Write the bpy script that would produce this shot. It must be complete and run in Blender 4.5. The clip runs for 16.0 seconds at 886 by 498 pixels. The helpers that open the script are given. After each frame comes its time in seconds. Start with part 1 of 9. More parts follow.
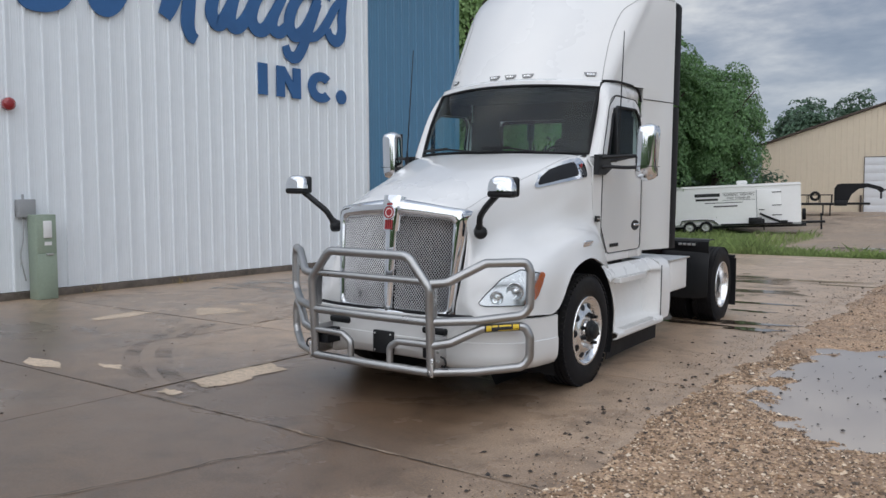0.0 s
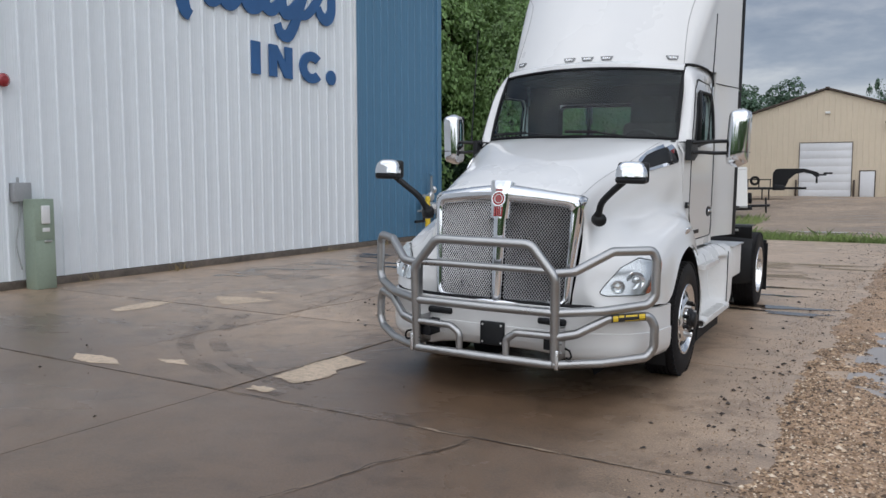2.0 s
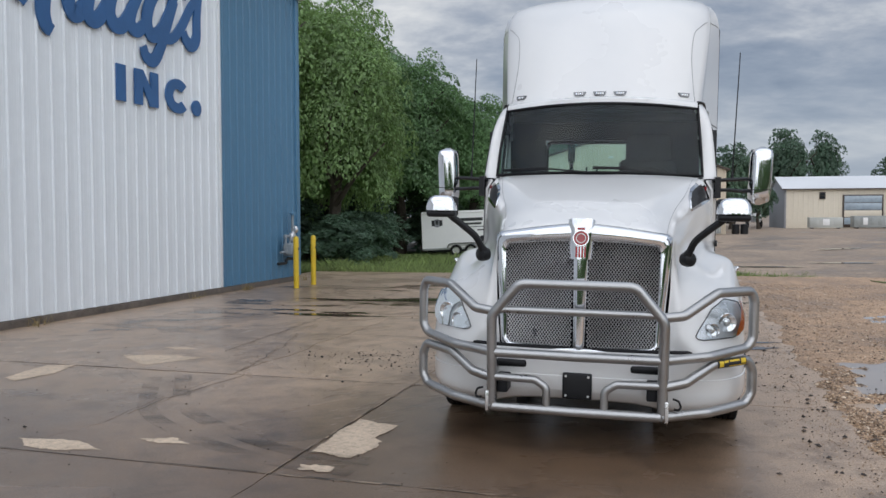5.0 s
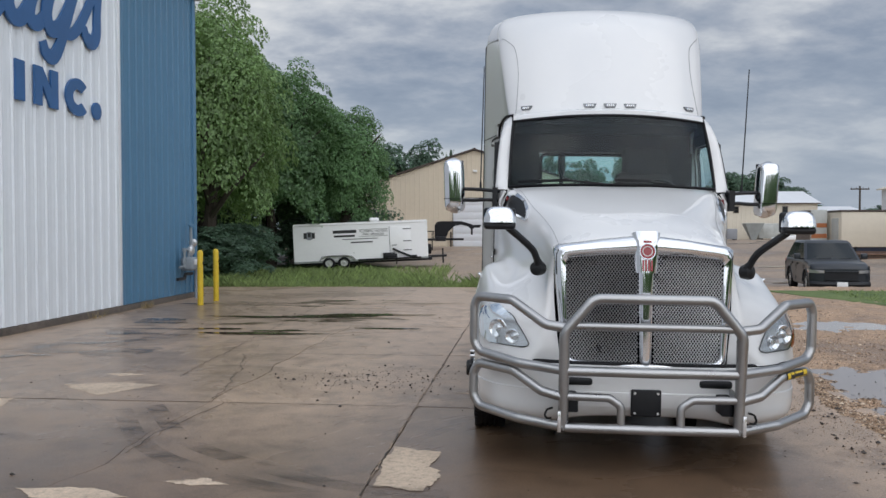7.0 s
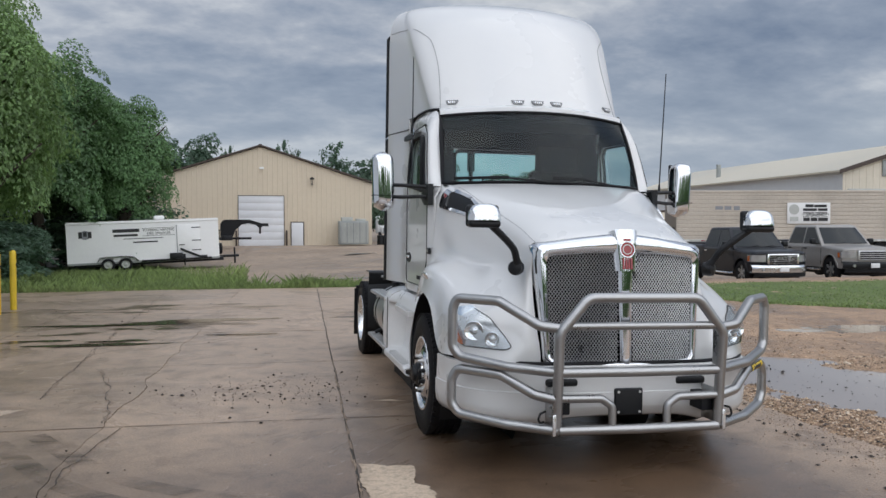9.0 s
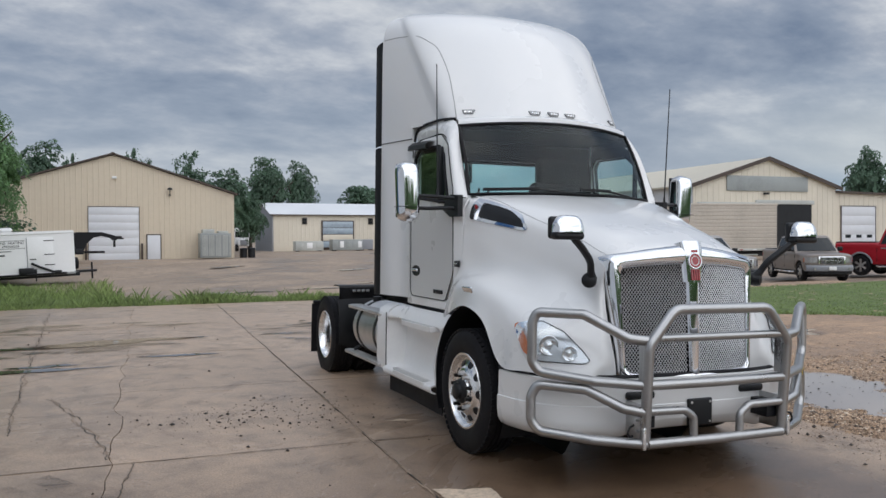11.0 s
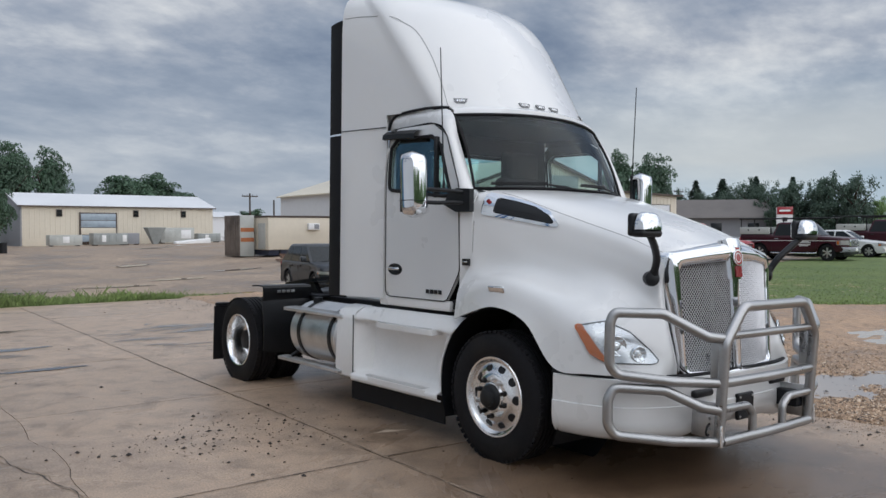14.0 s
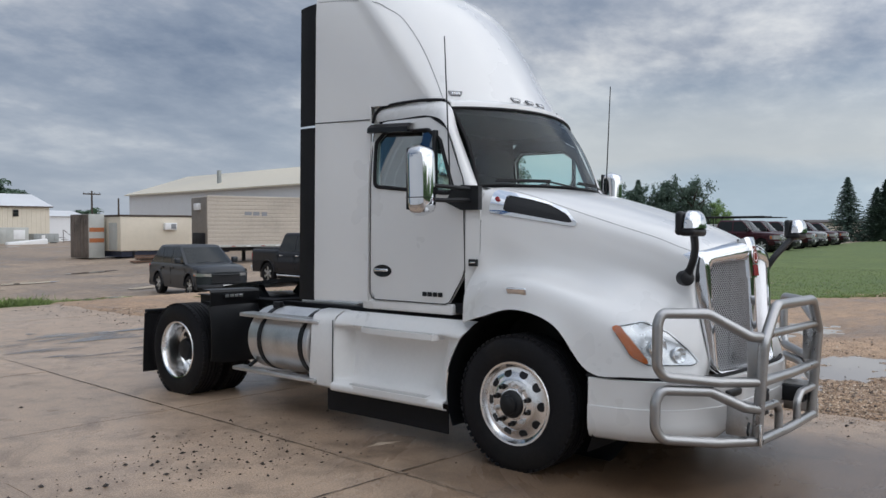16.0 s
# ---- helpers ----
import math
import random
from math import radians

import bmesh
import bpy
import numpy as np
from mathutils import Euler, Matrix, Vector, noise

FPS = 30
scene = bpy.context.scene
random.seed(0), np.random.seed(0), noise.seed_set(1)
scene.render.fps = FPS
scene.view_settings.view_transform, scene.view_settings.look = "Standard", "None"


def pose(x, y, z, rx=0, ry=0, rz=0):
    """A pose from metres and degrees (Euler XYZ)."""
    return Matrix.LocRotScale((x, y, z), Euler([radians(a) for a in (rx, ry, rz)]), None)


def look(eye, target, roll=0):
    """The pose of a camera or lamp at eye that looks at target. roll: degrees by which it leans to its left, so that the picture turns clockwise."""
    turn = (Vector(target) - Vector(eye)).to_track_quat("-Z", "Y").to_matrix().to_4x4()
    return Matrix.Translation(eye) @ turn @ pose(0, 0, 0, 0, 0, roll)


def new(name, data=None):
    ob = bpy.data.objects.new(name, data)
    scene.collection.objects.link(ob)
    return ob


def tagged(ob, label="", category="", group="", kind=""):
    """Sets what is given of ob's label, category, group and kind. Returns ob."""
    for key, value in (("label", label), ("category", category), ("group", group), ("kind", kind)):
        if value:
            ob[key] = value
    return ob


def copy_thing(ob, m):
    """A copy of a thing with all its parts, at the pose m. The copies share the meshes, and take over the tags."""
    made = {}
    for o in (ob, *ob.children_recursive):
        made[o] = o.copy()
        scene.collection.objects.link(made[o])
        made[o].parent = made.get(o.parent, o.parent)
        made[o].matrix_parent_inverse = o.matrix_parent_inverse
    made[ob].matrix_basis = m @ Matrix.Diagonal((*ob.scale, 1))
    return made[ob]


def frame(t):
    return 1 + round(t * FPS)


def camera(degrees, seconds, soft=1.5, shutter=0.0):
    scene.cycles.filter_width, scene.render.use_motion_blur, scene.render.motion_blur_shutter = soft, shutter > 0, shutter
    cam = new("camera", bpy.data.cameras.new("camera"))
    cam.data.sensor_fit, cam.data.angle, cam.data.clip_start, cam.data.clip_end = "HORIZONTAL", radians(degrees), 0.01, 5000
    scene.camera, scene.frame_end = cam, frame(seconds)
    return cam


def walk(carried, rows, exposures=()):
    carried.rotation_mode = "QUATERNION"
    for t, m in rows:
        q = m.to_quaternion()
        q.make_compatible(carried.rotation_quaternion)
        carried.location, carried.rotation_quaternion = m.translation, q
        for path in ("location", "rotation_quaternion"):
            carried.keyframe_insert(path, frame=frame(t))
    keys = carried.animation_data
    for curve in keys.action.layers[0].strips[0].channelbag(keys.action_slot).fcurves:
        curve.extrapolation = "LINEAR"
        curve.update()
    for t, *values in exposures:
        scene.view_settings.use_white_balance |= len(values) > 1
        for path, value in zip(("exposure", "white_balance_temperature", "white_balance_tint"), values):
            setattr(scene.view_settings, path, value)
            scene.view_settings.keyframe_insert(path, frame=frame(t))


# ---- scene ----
cam = camera(56.8, 16.0, soft=1.5)
PATH = [
    (0, (-0.222, 0.404, 1.681), (-1.303, 2.081, 1.547), -0.3),
    (0.5, (-0.563, 0.234, 1.684), (-1.592, 1.941, 1.519), -0.3),
    (1, (-0.903, 0.112, 1.701), (-1.886, 1.843, 1.509), -0.2),
    (1.5, (-1.247, 0.056, 1.722), (-2.2, 1.803, 1.522), -0.1),
    (2, (-1.588, -0.09, 1.703), (-2.524, 1.669, 1.528), -0.1),
    (2.5, (-1.925, -0.126, 1.678), (-2.838, 1.649, 1.542), -0.1),
    (3, (-2.327, -0.193, 1.694), (-3.191, 1.608, 1.596), -0.1),
    (3.5, (-2.687, -0.334, 1.714), (-3.469, 1.505, 1.638), -0.2),
    (4, (-3.081, -0.271, 1.692), (-3.751, 1.612, 1.617), -0.2),
    (4.2, (-3.246, -0.245, 1.691), (-3.867, 1.655, 1.615), -0.2),
    (6.3, (-4.877, -0.084, 1.701), (-5.092, 1.903, 1.633), -0.1),
    (6.5, (-5.035, -0.068, 1.701), (-5.215, 1.924, 1.642), -0.1),
    (7, (-5.425, -0.024, 1.697), (-5.512, 1.974, 1.647), -0.1),
    (7.5, (-5.776, 0.009, 1.705), (-5.739, 2.008, 1.659), -0.1),
    (8, (-6.063, 0.233, 1.699), (-5.882, 2.225, 1.653), -0.1),
    (8.5, (-6.457, 0.359, 1.697), (-6.129, 2.332, 1.647), -0.1),
    (9, (-6.825, 0.486, 1.695), (-6.367, 2.432, 1.641), -0.1),
    (9.2, (-6.955, 0.503, 1.695), (-6.466, 2.441, 1.644), -0.1),
    (11.3, (-8.412, 1.321, 1.71), (-7.563, 3.131, 1.682), -0.2),
    (11.5, (-8.519, 1.409, 1.732), (-7.642, 3.206, 1.702), -0.1),
    (12, (-8.74, 1.671, 1.738), (-7.789, 3.43, 1.708), -0.3),
    (12.5, (-9.032, 1.873, 1.735), (-7.994, 3.582, 1.708), -0.2),
    (13, (-9.28, 2.087, 1.707), (-8.145, 3.733, 1.677), -0.1),
    (13.5, (-9.473, 2.388, 1.7), (-8.248, 3.969, 1.667), -0.1),
    (14, (-9.701, 2.644, 1.735), (-8.414, 4.174, 1.691), -0.2),
    (14.5, (-9.854, 2.924, 1.743), (-8.509, 4.403, 1.695), -0.2),
    (15, (-9.97, 3.224, 1.782), (-8.568, 4.649, 1.731), -0.2),
    (15.5, (-10.159, 3.444, 1.783), (-8.701, 4.812, 1.732), -0.1),
    (16, (-10.307, 3.767, 1.731), (-8.764, 5.039, 1.686), -0.2),
]
walk(cam, [(t, look(eye, target, roll)) for t, eye, target, roll in PATH])

# ---------------- world and sun ----------------
SUN_EL, SUN_AZ = radians(45), radians(165)
world = bpy.data.worlds.new("overcast_sky")
scene.world = world
world.use_nodes = True


def wire(tree):
    """Short hands for building a node tree: add a node, set inputs, link."""
    def add(kind, **values):
        n = tree.nodes.new(kind)
        for k, v in values.items():
            if k in n.inputs:
                n.inputs[k].default_value = v
        return n

    def link(a, b):
        tree.links.new(a, b)
    return add, link


def ramp(node, stops, mode="LINEAR"):
    cr = node.color_ramp
    cr.interpolation = mode
    while len(cr.elements) < len(stops):
        cr.elements.new(0.5)
    for e, (p, c) in zip(cr.elements, stops):
        e.position = p
        e.color = (*c, 1) if len(c) == 3 else c
    return node


def math_node(add, link, op, a, b=None):
    n = add("ShaderNodeMath")
    n.operation = op
    for i, v in enumerate((a, b)):
        if v is None:
            continue
        if isinstance(v, (int, float)):
            n.inputs[i].default_value = v
        else:
            link(v, n.inputs[i])
    return n.outputs[0]


def mix_rgb(add, link, fac, a, b, mode="MIX"):
    n = add("ShaderNodeMix")
    n.data_type, n.blend_type = "RGBA", mode
    for i, v in ((0, fac), (6, a), (7, b)):
        if isinstance(v, (int, float)):
            n.inputs[i].default_value = v
        elif isinstance(v, tuple):
            n.inputs[i].default_value = (*v, 1)
        else:
            link(v, n.inputs[i])
    return n.outputs[2]


def build_world():
    tree = world.node_tree
    tree.nodes.clear()
    add, link = wire(tree)
    out = add("ShaderNodeOutputWorld")
    bg = add("ShaderNodeBackground", Strength=1.0)
    sky = add("ShaderNodeTexSky")
    sky.sky_type, sky.sun_disc, sky.sun_elevation, sky.sun_rotation = "NISHITA", False, SUN_EL, SUN_AZ
    sky.air_density, sky.dust_density = 1.2, 2.0
    co = add("ShaderNodeTexCoord")
    sep = add("ShaderNodeSeparateXYZ")
    link(co.outputs["Generated"], sep.inputs[0])
    up = math_node(add, link, "MAXIMUM", sep.outputs[2], 0.0)
    den = math_node(add, link, "ADD", up, 0.24)
    flat = add("ShaderNodeCombineXYZ")
    link(math_node(add, link, "DIVIDE", sep.outputs[0], den), flat.inputs[0])
    link(math_node(add, link, "DIVIDE", sep.outputs[1], den), flat.inputs[1])
    # broad cloud decks, stretched along one bearing, and finer rags in them
    mp = add("ShaderNodeMapping")
    mp.inputs["Rotation"].default_value = (0, 0, radians(-24))
    mp.inputs["Scale"].default_value = (1.25, 1.5, 1.0)
    mp.inputs["Location"].default_value = (3.1, 1.7, 0.0)
    link(flat.outputs[0], mp.inputs[0])
    big = add("ShaderNodeTexNoise", Scale=0.95, Detail=7.0, Roughness=0.52, Distortion=0.15)
    link(mp.outputs[0], big.inputs["Vector"])
    fine = add("ShaderNodeTexNoise", Scale=3.6, Detail=6.0, Roughness=0.6, Distortion=0.1)
    link(mp.outputs[0], fine.inputs["Vector"])
    d = math_node(add, link, "ADD", math_node(add, link, "MULTIPLY", big.outputs[0], 0.68), math_node(add, link, "MULTIPLY", fine.outputs[0], 0.32))
    deck = ramp(add("ShaderNodeValToRGB"), [(0.36, (0.17, 0.22, 0.315)), (0.455, (0.27, 0.32, 0.41)), (0.515, (0.38, 0.42, 0.495)), (0.57, (0.54, 0.57, 0.62)), (0.65, (0.76, 0.77, 0.78))])
    link(d, deck.inputs[0])
    # clear pale air under the deck, brighter in the east, with a white bank above it
    east = add("ShaderNodeMapRange")
    east.interpolation_type = "SMOOTHSTEP"
    for k, v in (("From Min", 0.58), ("From Max", 0.88)):
        east.inputs[k].default_value = v
    link(sep.outputs[0], east.inputs[0])
    low = ramp(add("ShaderNodeValToRGB"), [(0.0, (0.9, 0.9, 0.9)), (0.06, (0.7, 0.7, 0.7)), (0.2, (0.0, 0.0, 0.0))])
    link(up, low.inputs[0])
    hor = mix_rgb(add, link, low.outputs[0], deck.outputs[0], mix_rgb(add, link, east.outputs[0], (0.36, 0.42, 0.51), (0.46, 0.58, 0.68)))
    bank = ramp(add("ShaderNodeValToRGB"), [(0.05, (0.0, 0.0, 0.0)), (0.085, (0.75, 0.75, 0.75)), (0.12, (0.6, 0.6, 0.6)), (0.165, (0.0, 0.0, 0.0))])
    wav = math_node(add, link, "ADD", up, math_node(add, link, "MULTIPLY", math_node(add, link, "SUBTRACT", big.outputs[0], 0.5), 0.06))
    link(wav, bank.inputs[0])
    hor = mix_rgb(add, link, math_node(add, link, "MULTIPLY", bank.outputs[0], east.outputs[0]), hor, (0.55, 0.575, 0.59))
    base = mix_rgb(add, link, 0.93, mix_rgb(add, link, 1.0, sky.outputs[0], (0.10, 0.10, 0.10), "MULTIPLY"), hor)
    # the deck is thinner overhead and to the south, where the hidden sun stands
    glow = add("ShaderNodeVectorMath")
    glow.operation = "DOT_PRODUCT"
    glow.inputs[1].default_value = (0.11, -0.56, 0.82)
    link(co.outputs["Generated"], glow.inputs[0])
    lift = add("ShaderNodeMapRange")
    lift.interpolation_type = "SMOOTHSTEP"
    for k, v in (("From Min", 0.0), ("From Max", 1.0), ("To Min", 1.03), ("To Max", 2.45)):
        lift.inputs[k].default_value = v
    link(glow.outputs["Value"], lift.inputs[0])
    col = add("ShaderNodeVectorMath")
    col.operation = "SCALE"
    link(base, col.inputs[0])
    link(lift.outputs[0], col.inputs["Scale"])
    link(col.outputs[0], bg.inputs[0])
    link(bg.outputs[0], out.inputs[0])


build_world()
sun = new("sun", bpy.data.lights.new("sun", "SUN"))
sun.data.energy, sun.data.angle, sun.data.color = 1.1, radians(110), (1.0, 0.95, 0.88)
sun.matrix_world = look((0, 0, 0), (-math.sin(SUN_AZ) * math.cos(SUN_EL), -math.cos(SUN_AZ) * math.cos(SUN_EL), -math.sin(SUN_EL)))


# ---------------- materials ----------------
def material(name, color, rough=0.5, metal=0.0, vary=0.12, scale=6.0, bump=0.0, bump_scale=40.0, rough_vary=0.1, tint=None, coat=0.0, island=0.0, spec=0.5):
    """A surface with broad stains, fine grain, uneven gloss and a fine relief, in metres of the object."""
    m = bpy.data.materials.new(name)
    m.use_nodes = True
    tree = m.node_tree
    tree.nodes.clear()
    add, link = wire(tree)
    out = add("ShaderNodeOutputMaterial")
    p = add("ShaderNodeBsdfPrincipled", Metallic=metal, Roughness=rough)
    p.inputs["Coat Weight"].default_value = coat
    p.inputs["Coat Roughness"].default_value = 0.04
    p.inputs["Specular IOR Level"].default_value = spec
    co = add("ShaderNodeTexCoord")
    big = add("ShaderNodeTexNoise", Scale=scale * 0.25, Detail=5.0, Roughness=0.6)
    fine = add("ShaderNodeTexNoise", Scale=scale * 6.0, Detail=4.0, Roughness=0.6)
    for n in (big, fine):
        link(co.outputs["Object"], n.inputs["Vector"])
    dark = tuple(c * (1 - 2.2 * vary) for c in color) if tint is None else tint
    light = tuple(min(1.0, c * (1 + 0.9 * vary)) for c in color)
    r1 = ramp(add("ShaderNodeValToRGB"), [(0.3, dark), (0.5, color), (0.72, light)])
    link(big.outputs[0], r1.inputs[0])
    grain = ramp(add("ShaderNodeValToRGB"), [(0.3, (1 - vary,) * 3), (0.65, (1.0,) * 3)])
    link(fine.outputs[0], grain.inputs[0])
    col = mix_rgb(add, link, 1.0, r1.outputs[0], grain.outputs[0], "MULTIPLY")
    if island:
        info = add("ShaderNodeObjectInfo")
        geo = add("ShaderNodeNewGeometry")
        rnd = math_node(add, link, "FRACT", math_node(add, link, "ADD", info.outputs["Random"], geo.outputs["Random Per Island"]))
        f = add("ShaderNodeMapRange")
        for k, v in (("To Min", 1 - island), ("To Max", 1 + island)):
            f.inputs[k].default_value = v
        link(rnd, f.inputs[0])
        sc = add("ShaderNodeVectorMath")
        sc.operation = "SCALE"
        link(col, sc.inputs[0])
        link(f.outputs[0], sc.inputs["Scale"])
        col = sc.outputs[0]
    link(col, p.inputs["Base Color"])
    rr = add("ShaderNodeMapRange")
    for k, v in (("From Min", 0.3), ("From Max", 0.7), ("To Min", max(0.02, rough - rough_vary)), ("To Max", min(1.0, rough + rough_vary))):
        rr.inputs[k].default_value = v
    link(big.outputs[0], rr.inputs[0])
    link(rr.outputs[0], p.inputs["Roughness"])
    if bump:
        b = add("ShaderNodeBump", Strength=bump, Distance=0.01)
        n = add("ShaderNodeTexNoise", Scale=bump_scale, Detail=3.0)
        link(co.outputs["Object"], n.inputs["Vector"])
        link(n.outputs[0], b.inputs["Height"])
        link(b.outputs[0], p.inputs["Normal"])
    link(p.outputs[0], out.inputs[0])
    return m


def glass_material(name, color, rough=0.02, clear=0.7):
    """Thin tinted pane: see-through with a mirror sheen."""
    m = bpy.data.materials.new(name)
    m.use_nodes = True
    tree = m.node_tree
    tree.nodes.clear()
    add, link = wire(tree)
    out = add("ShaderNodeOutputMaterial")
    tr = add("ShaderNodeBsdfTransparent")
    tr.inputs[0].default_value = (*color, 1)
    gl = add("ShaderNodeBsdfGlossy", Roughness=rough)
    gl.inputs[0].default_value = (0.9, 0.95, 0.97, 1)
    fr = add("ShaderNodeFresnel", IOR=1.5)
    mx = add("ShaderNodeMixShader")
    f = math_node(add, link, "MULTIPLY", fr.outputs[0], clear)
    link(f, mx.inputs[0])
    link(tr.outputs[0], mx.inputs[1])
    link(gl.outputs[0], mx.inputs[2])
    link(mx.outputs[0], out.inputs[0])
    return m


WHITE = material("white_truck_paint", (0.72, 0.72, 0.712), 0.3, vary=0.008, scale=2.0, coat=0.8, rough_vary=0.05)
WHITE2 = material("white_moulded_plastic", (0.80, 0.80, 0.79), 0.34, vary=0.03, scale=5.0, bump=0.05, bump_scale=120)
CHROME = material("chrome", (0.78, 0.79, 0.81), 0.05, 1.0, vary=0.02, rough_vary=0.03)
STEEL = material("brushed_tube_steel", (0.42, 0.42, 0.42), 0.34, 1.0, vary=0.06, scale=9, rough_vary=0.09, bump=0.04, bump_scale=160)
ALU = material("polished_aluminium", (0.86, 0.86, 0.86), 0.22, 1.0, vary=0.06, scale=10, rough_vary=0.1)
ALU_DULL = material("dull_aluminium", (0.70, 0.70, 0.70), 0.42, 1.0, vary=0.1, scale=10, rough_vary=0.12)
SCREEN = material("dull_wire", (0.62, 0.62, 0.63), 0.34, 0.9, vary=0.1, scale=10, rough_vary=0.1)
BEZEL = material("grey_lamp_bezel", (0.68, 0.69, 0.70), 0.22, 0.6, vary=0.08, scale=14)
TREAD = material("cast_step_tread", (0.60, 0.60, 0.59), 0.5, 0.3, vary=0.15, scale=12, bump=0.4, bump_scale=90)
BLACK = material("black_plastic", (0.012, 0.013, 0.015), 0.42, vary=0.15, scale=8, bump=0.06, bump_scale=150, spec=0.32)
RUBBER = material("black_rubber", (0.012, 0.012, 0.014), 0.62, vary=0.2, scale=8, bump=0.12, bump_scale=90, spec=0.25)
TYRE = material("tyre_rubber", (0.010, 0.010, 0.012), 0.66, vary=0.25, scale=7, bump=0.15, bump_scale=70, tint=(0.02, 0.018, 0.016), spec=0.22)
CHASSIS = material("black_chassis_paint", (0.01, 0.011, 0.014), 0.45, vary=0.25, scale=8, bump=0.1, spec=0.3)
GREASE = material("greasy_steel", (0.02, 0.02, 0.021), 0.35, 0.6, vary=0.3, scale=14)
SEAM = material("pale_panel_seam", (0.30, 0.30, 0.305), 0.7, vary=0.1)
GROOVE = material("panel_gap", (0.03, 0.03, 0.032), 0.8, vary=0.1)
LENS = glass_material("clear_lens", (0.93, 0.95, 0.96), 0.03, 0.9)
AMBER = material("amber_lens", (0.50, 0.125, 0.025), 0.15, vary=0.08, coat=0.6)
REFLECTOR = material("lamp_reflector", (0.8, 0.81, 0.82), 0.12, 0.9, vary=0.05)
RED = material("red_enamel", (0.33, 0.02, 0.025), 0.25, vary=0.06, coat=0.5)
PANE = glass_material("tinted_cab_glass", (0.74, 0.89, 0.895), 0.01, 0.7)
PANE_CLEAR = glass_material("clear_cab_glass", (0.76, 0.90, 0.885), 0.01, 0.3)
CABIN = material("dark_grey_cabin_trim", (0.013, 0.014, 0.016), 0.7, vary=0.12, scale=10, bump=0.1, spec=0.2)
SEAT = material("dark_seat_cloth", (0.012, 0.012, 0.014), 0.85, vary=0.2, scale=16, bump=0.2)
YELLOW = material("yellow_paint", (0.72, 0.5, 0.03), 0.45, vary=0.09, scale=7)
LABEL_W = material("white_label", (0.8, 0.8, 0.79), 0.5, vary=0.04)
LABEL_K = material("black_print", (0.02, 0.02, 0.022), 0.5, vary=0.05)


# ---------------- mesh helpers ----------------
def mesh_of(bm, name, mat, smooth=True, angle=35):
    me = bpy.data.meshes.new(name)
    bm.normal_update()
    bm.to_mesh(me)
    bm.free()
    for m in mat if isinstance(mat, (list, tuple)) else (mat,):
        me.materials.append(m)
    if smooth:
        me.shade_smooth()
        me.set_sharp_from_angle(angle=radians(angle))
    return me


def part(name, bm, mat, parent=None, label="", smooth=True, angle=35, m=None):
    """One bmesh as one mesh object, under a thing or a part."""
    ob = new(name, mesh_of(bm, name, mat, smooth, angle))
    if parent is not None:
        ob.parent = parent
    if m is not None:
        ob.matrix_basis = m
    return tagged(ob, label)


def thing(name, label, category, m=None, group="", kind=""):
    ob = new(name)
    ob.empty_display_size = 0.2
    if m is not None:
        ob.matrix_basis = m
    return tagged(ob, label, category, group, kind)


def add_box(bm, lo, hi, bevel=0.0, seg=2, m=None, mi=0):
    """A box from corner lo to corner hi, edges rounded."""
    mid = [(a + b) / 2 for a, b in zip(lo, hi)]
    size = [abs(b - a) for a, b in zip(lo, hi)]
    t = Matrix.Translation(mid) @ Matrix.Diagonal((*size, 1))
    r = bmesh.ops.create_cube(bm, size=1.0, matrix=(m @ t) if m is not None else t)
    vs = r["verts"]
    faces = list({f for v in vs for f in v.link_faces})
    if bevel:
        es = list({e for v in vs for e in v.link_edges})
        g = bmesh.ops.bevel(bm, geom=es, offset=min(bevel, min(size) * 0.45), segments=seg, affect="EDGES", profile=0.5)
        faces = [f for f in set(faces) | set(g["faces"]) if f.is_valid]
    for f in faces:
        f.material_index = mi
    return bm


def box(lo, hi, bevel=0.0, seg=2, m=None):
    return add_box(bmesh.new(), lo, hi, bevel, seg, m)


def add_cyl(bm, a, b, r1, r2=None, seg=20, caps=True, mi=0):
    """A tapered round bar from a to b."""
    a, b = Vector(a), Vector(b)
    d = b - a
    m = Matrix.Translation((a + b) / 2) @ d.to_track_quat("Z", "Y").to_matrix().to_4x4()
    r = bmesh.ops.create_cone(bm, cap_ends=caps, segments=seg, radius1=r1, radius2=r1 if r2 is None else r2, depth=d.length, matrix=m)
    for v in r["verts"]:
        for f in v.link_faces:
            f.material_index = mi
    return bm


def add_lathe(bm, profile, axis_m, seg=40, mi=0):
    """Turns a profile of (radius, along) about the local z axis of axis_m."""
    rings = []
    for r, h in profile:
        rings.append([bm.verts.new(axis_m @ Vector((r * math.cos(a), r * math.sin(a), h))) for a in [2 * math.pi * i / seg for i in range(seg)]])
    for p, q in zip(rings, rings[1:]):
        for i in range(seg):
            f = bm.faces.new((p[i], p[(i + 1) % seg], q[(i + 1) % seg], q[i]))
            f.material_index = mi
    return rings


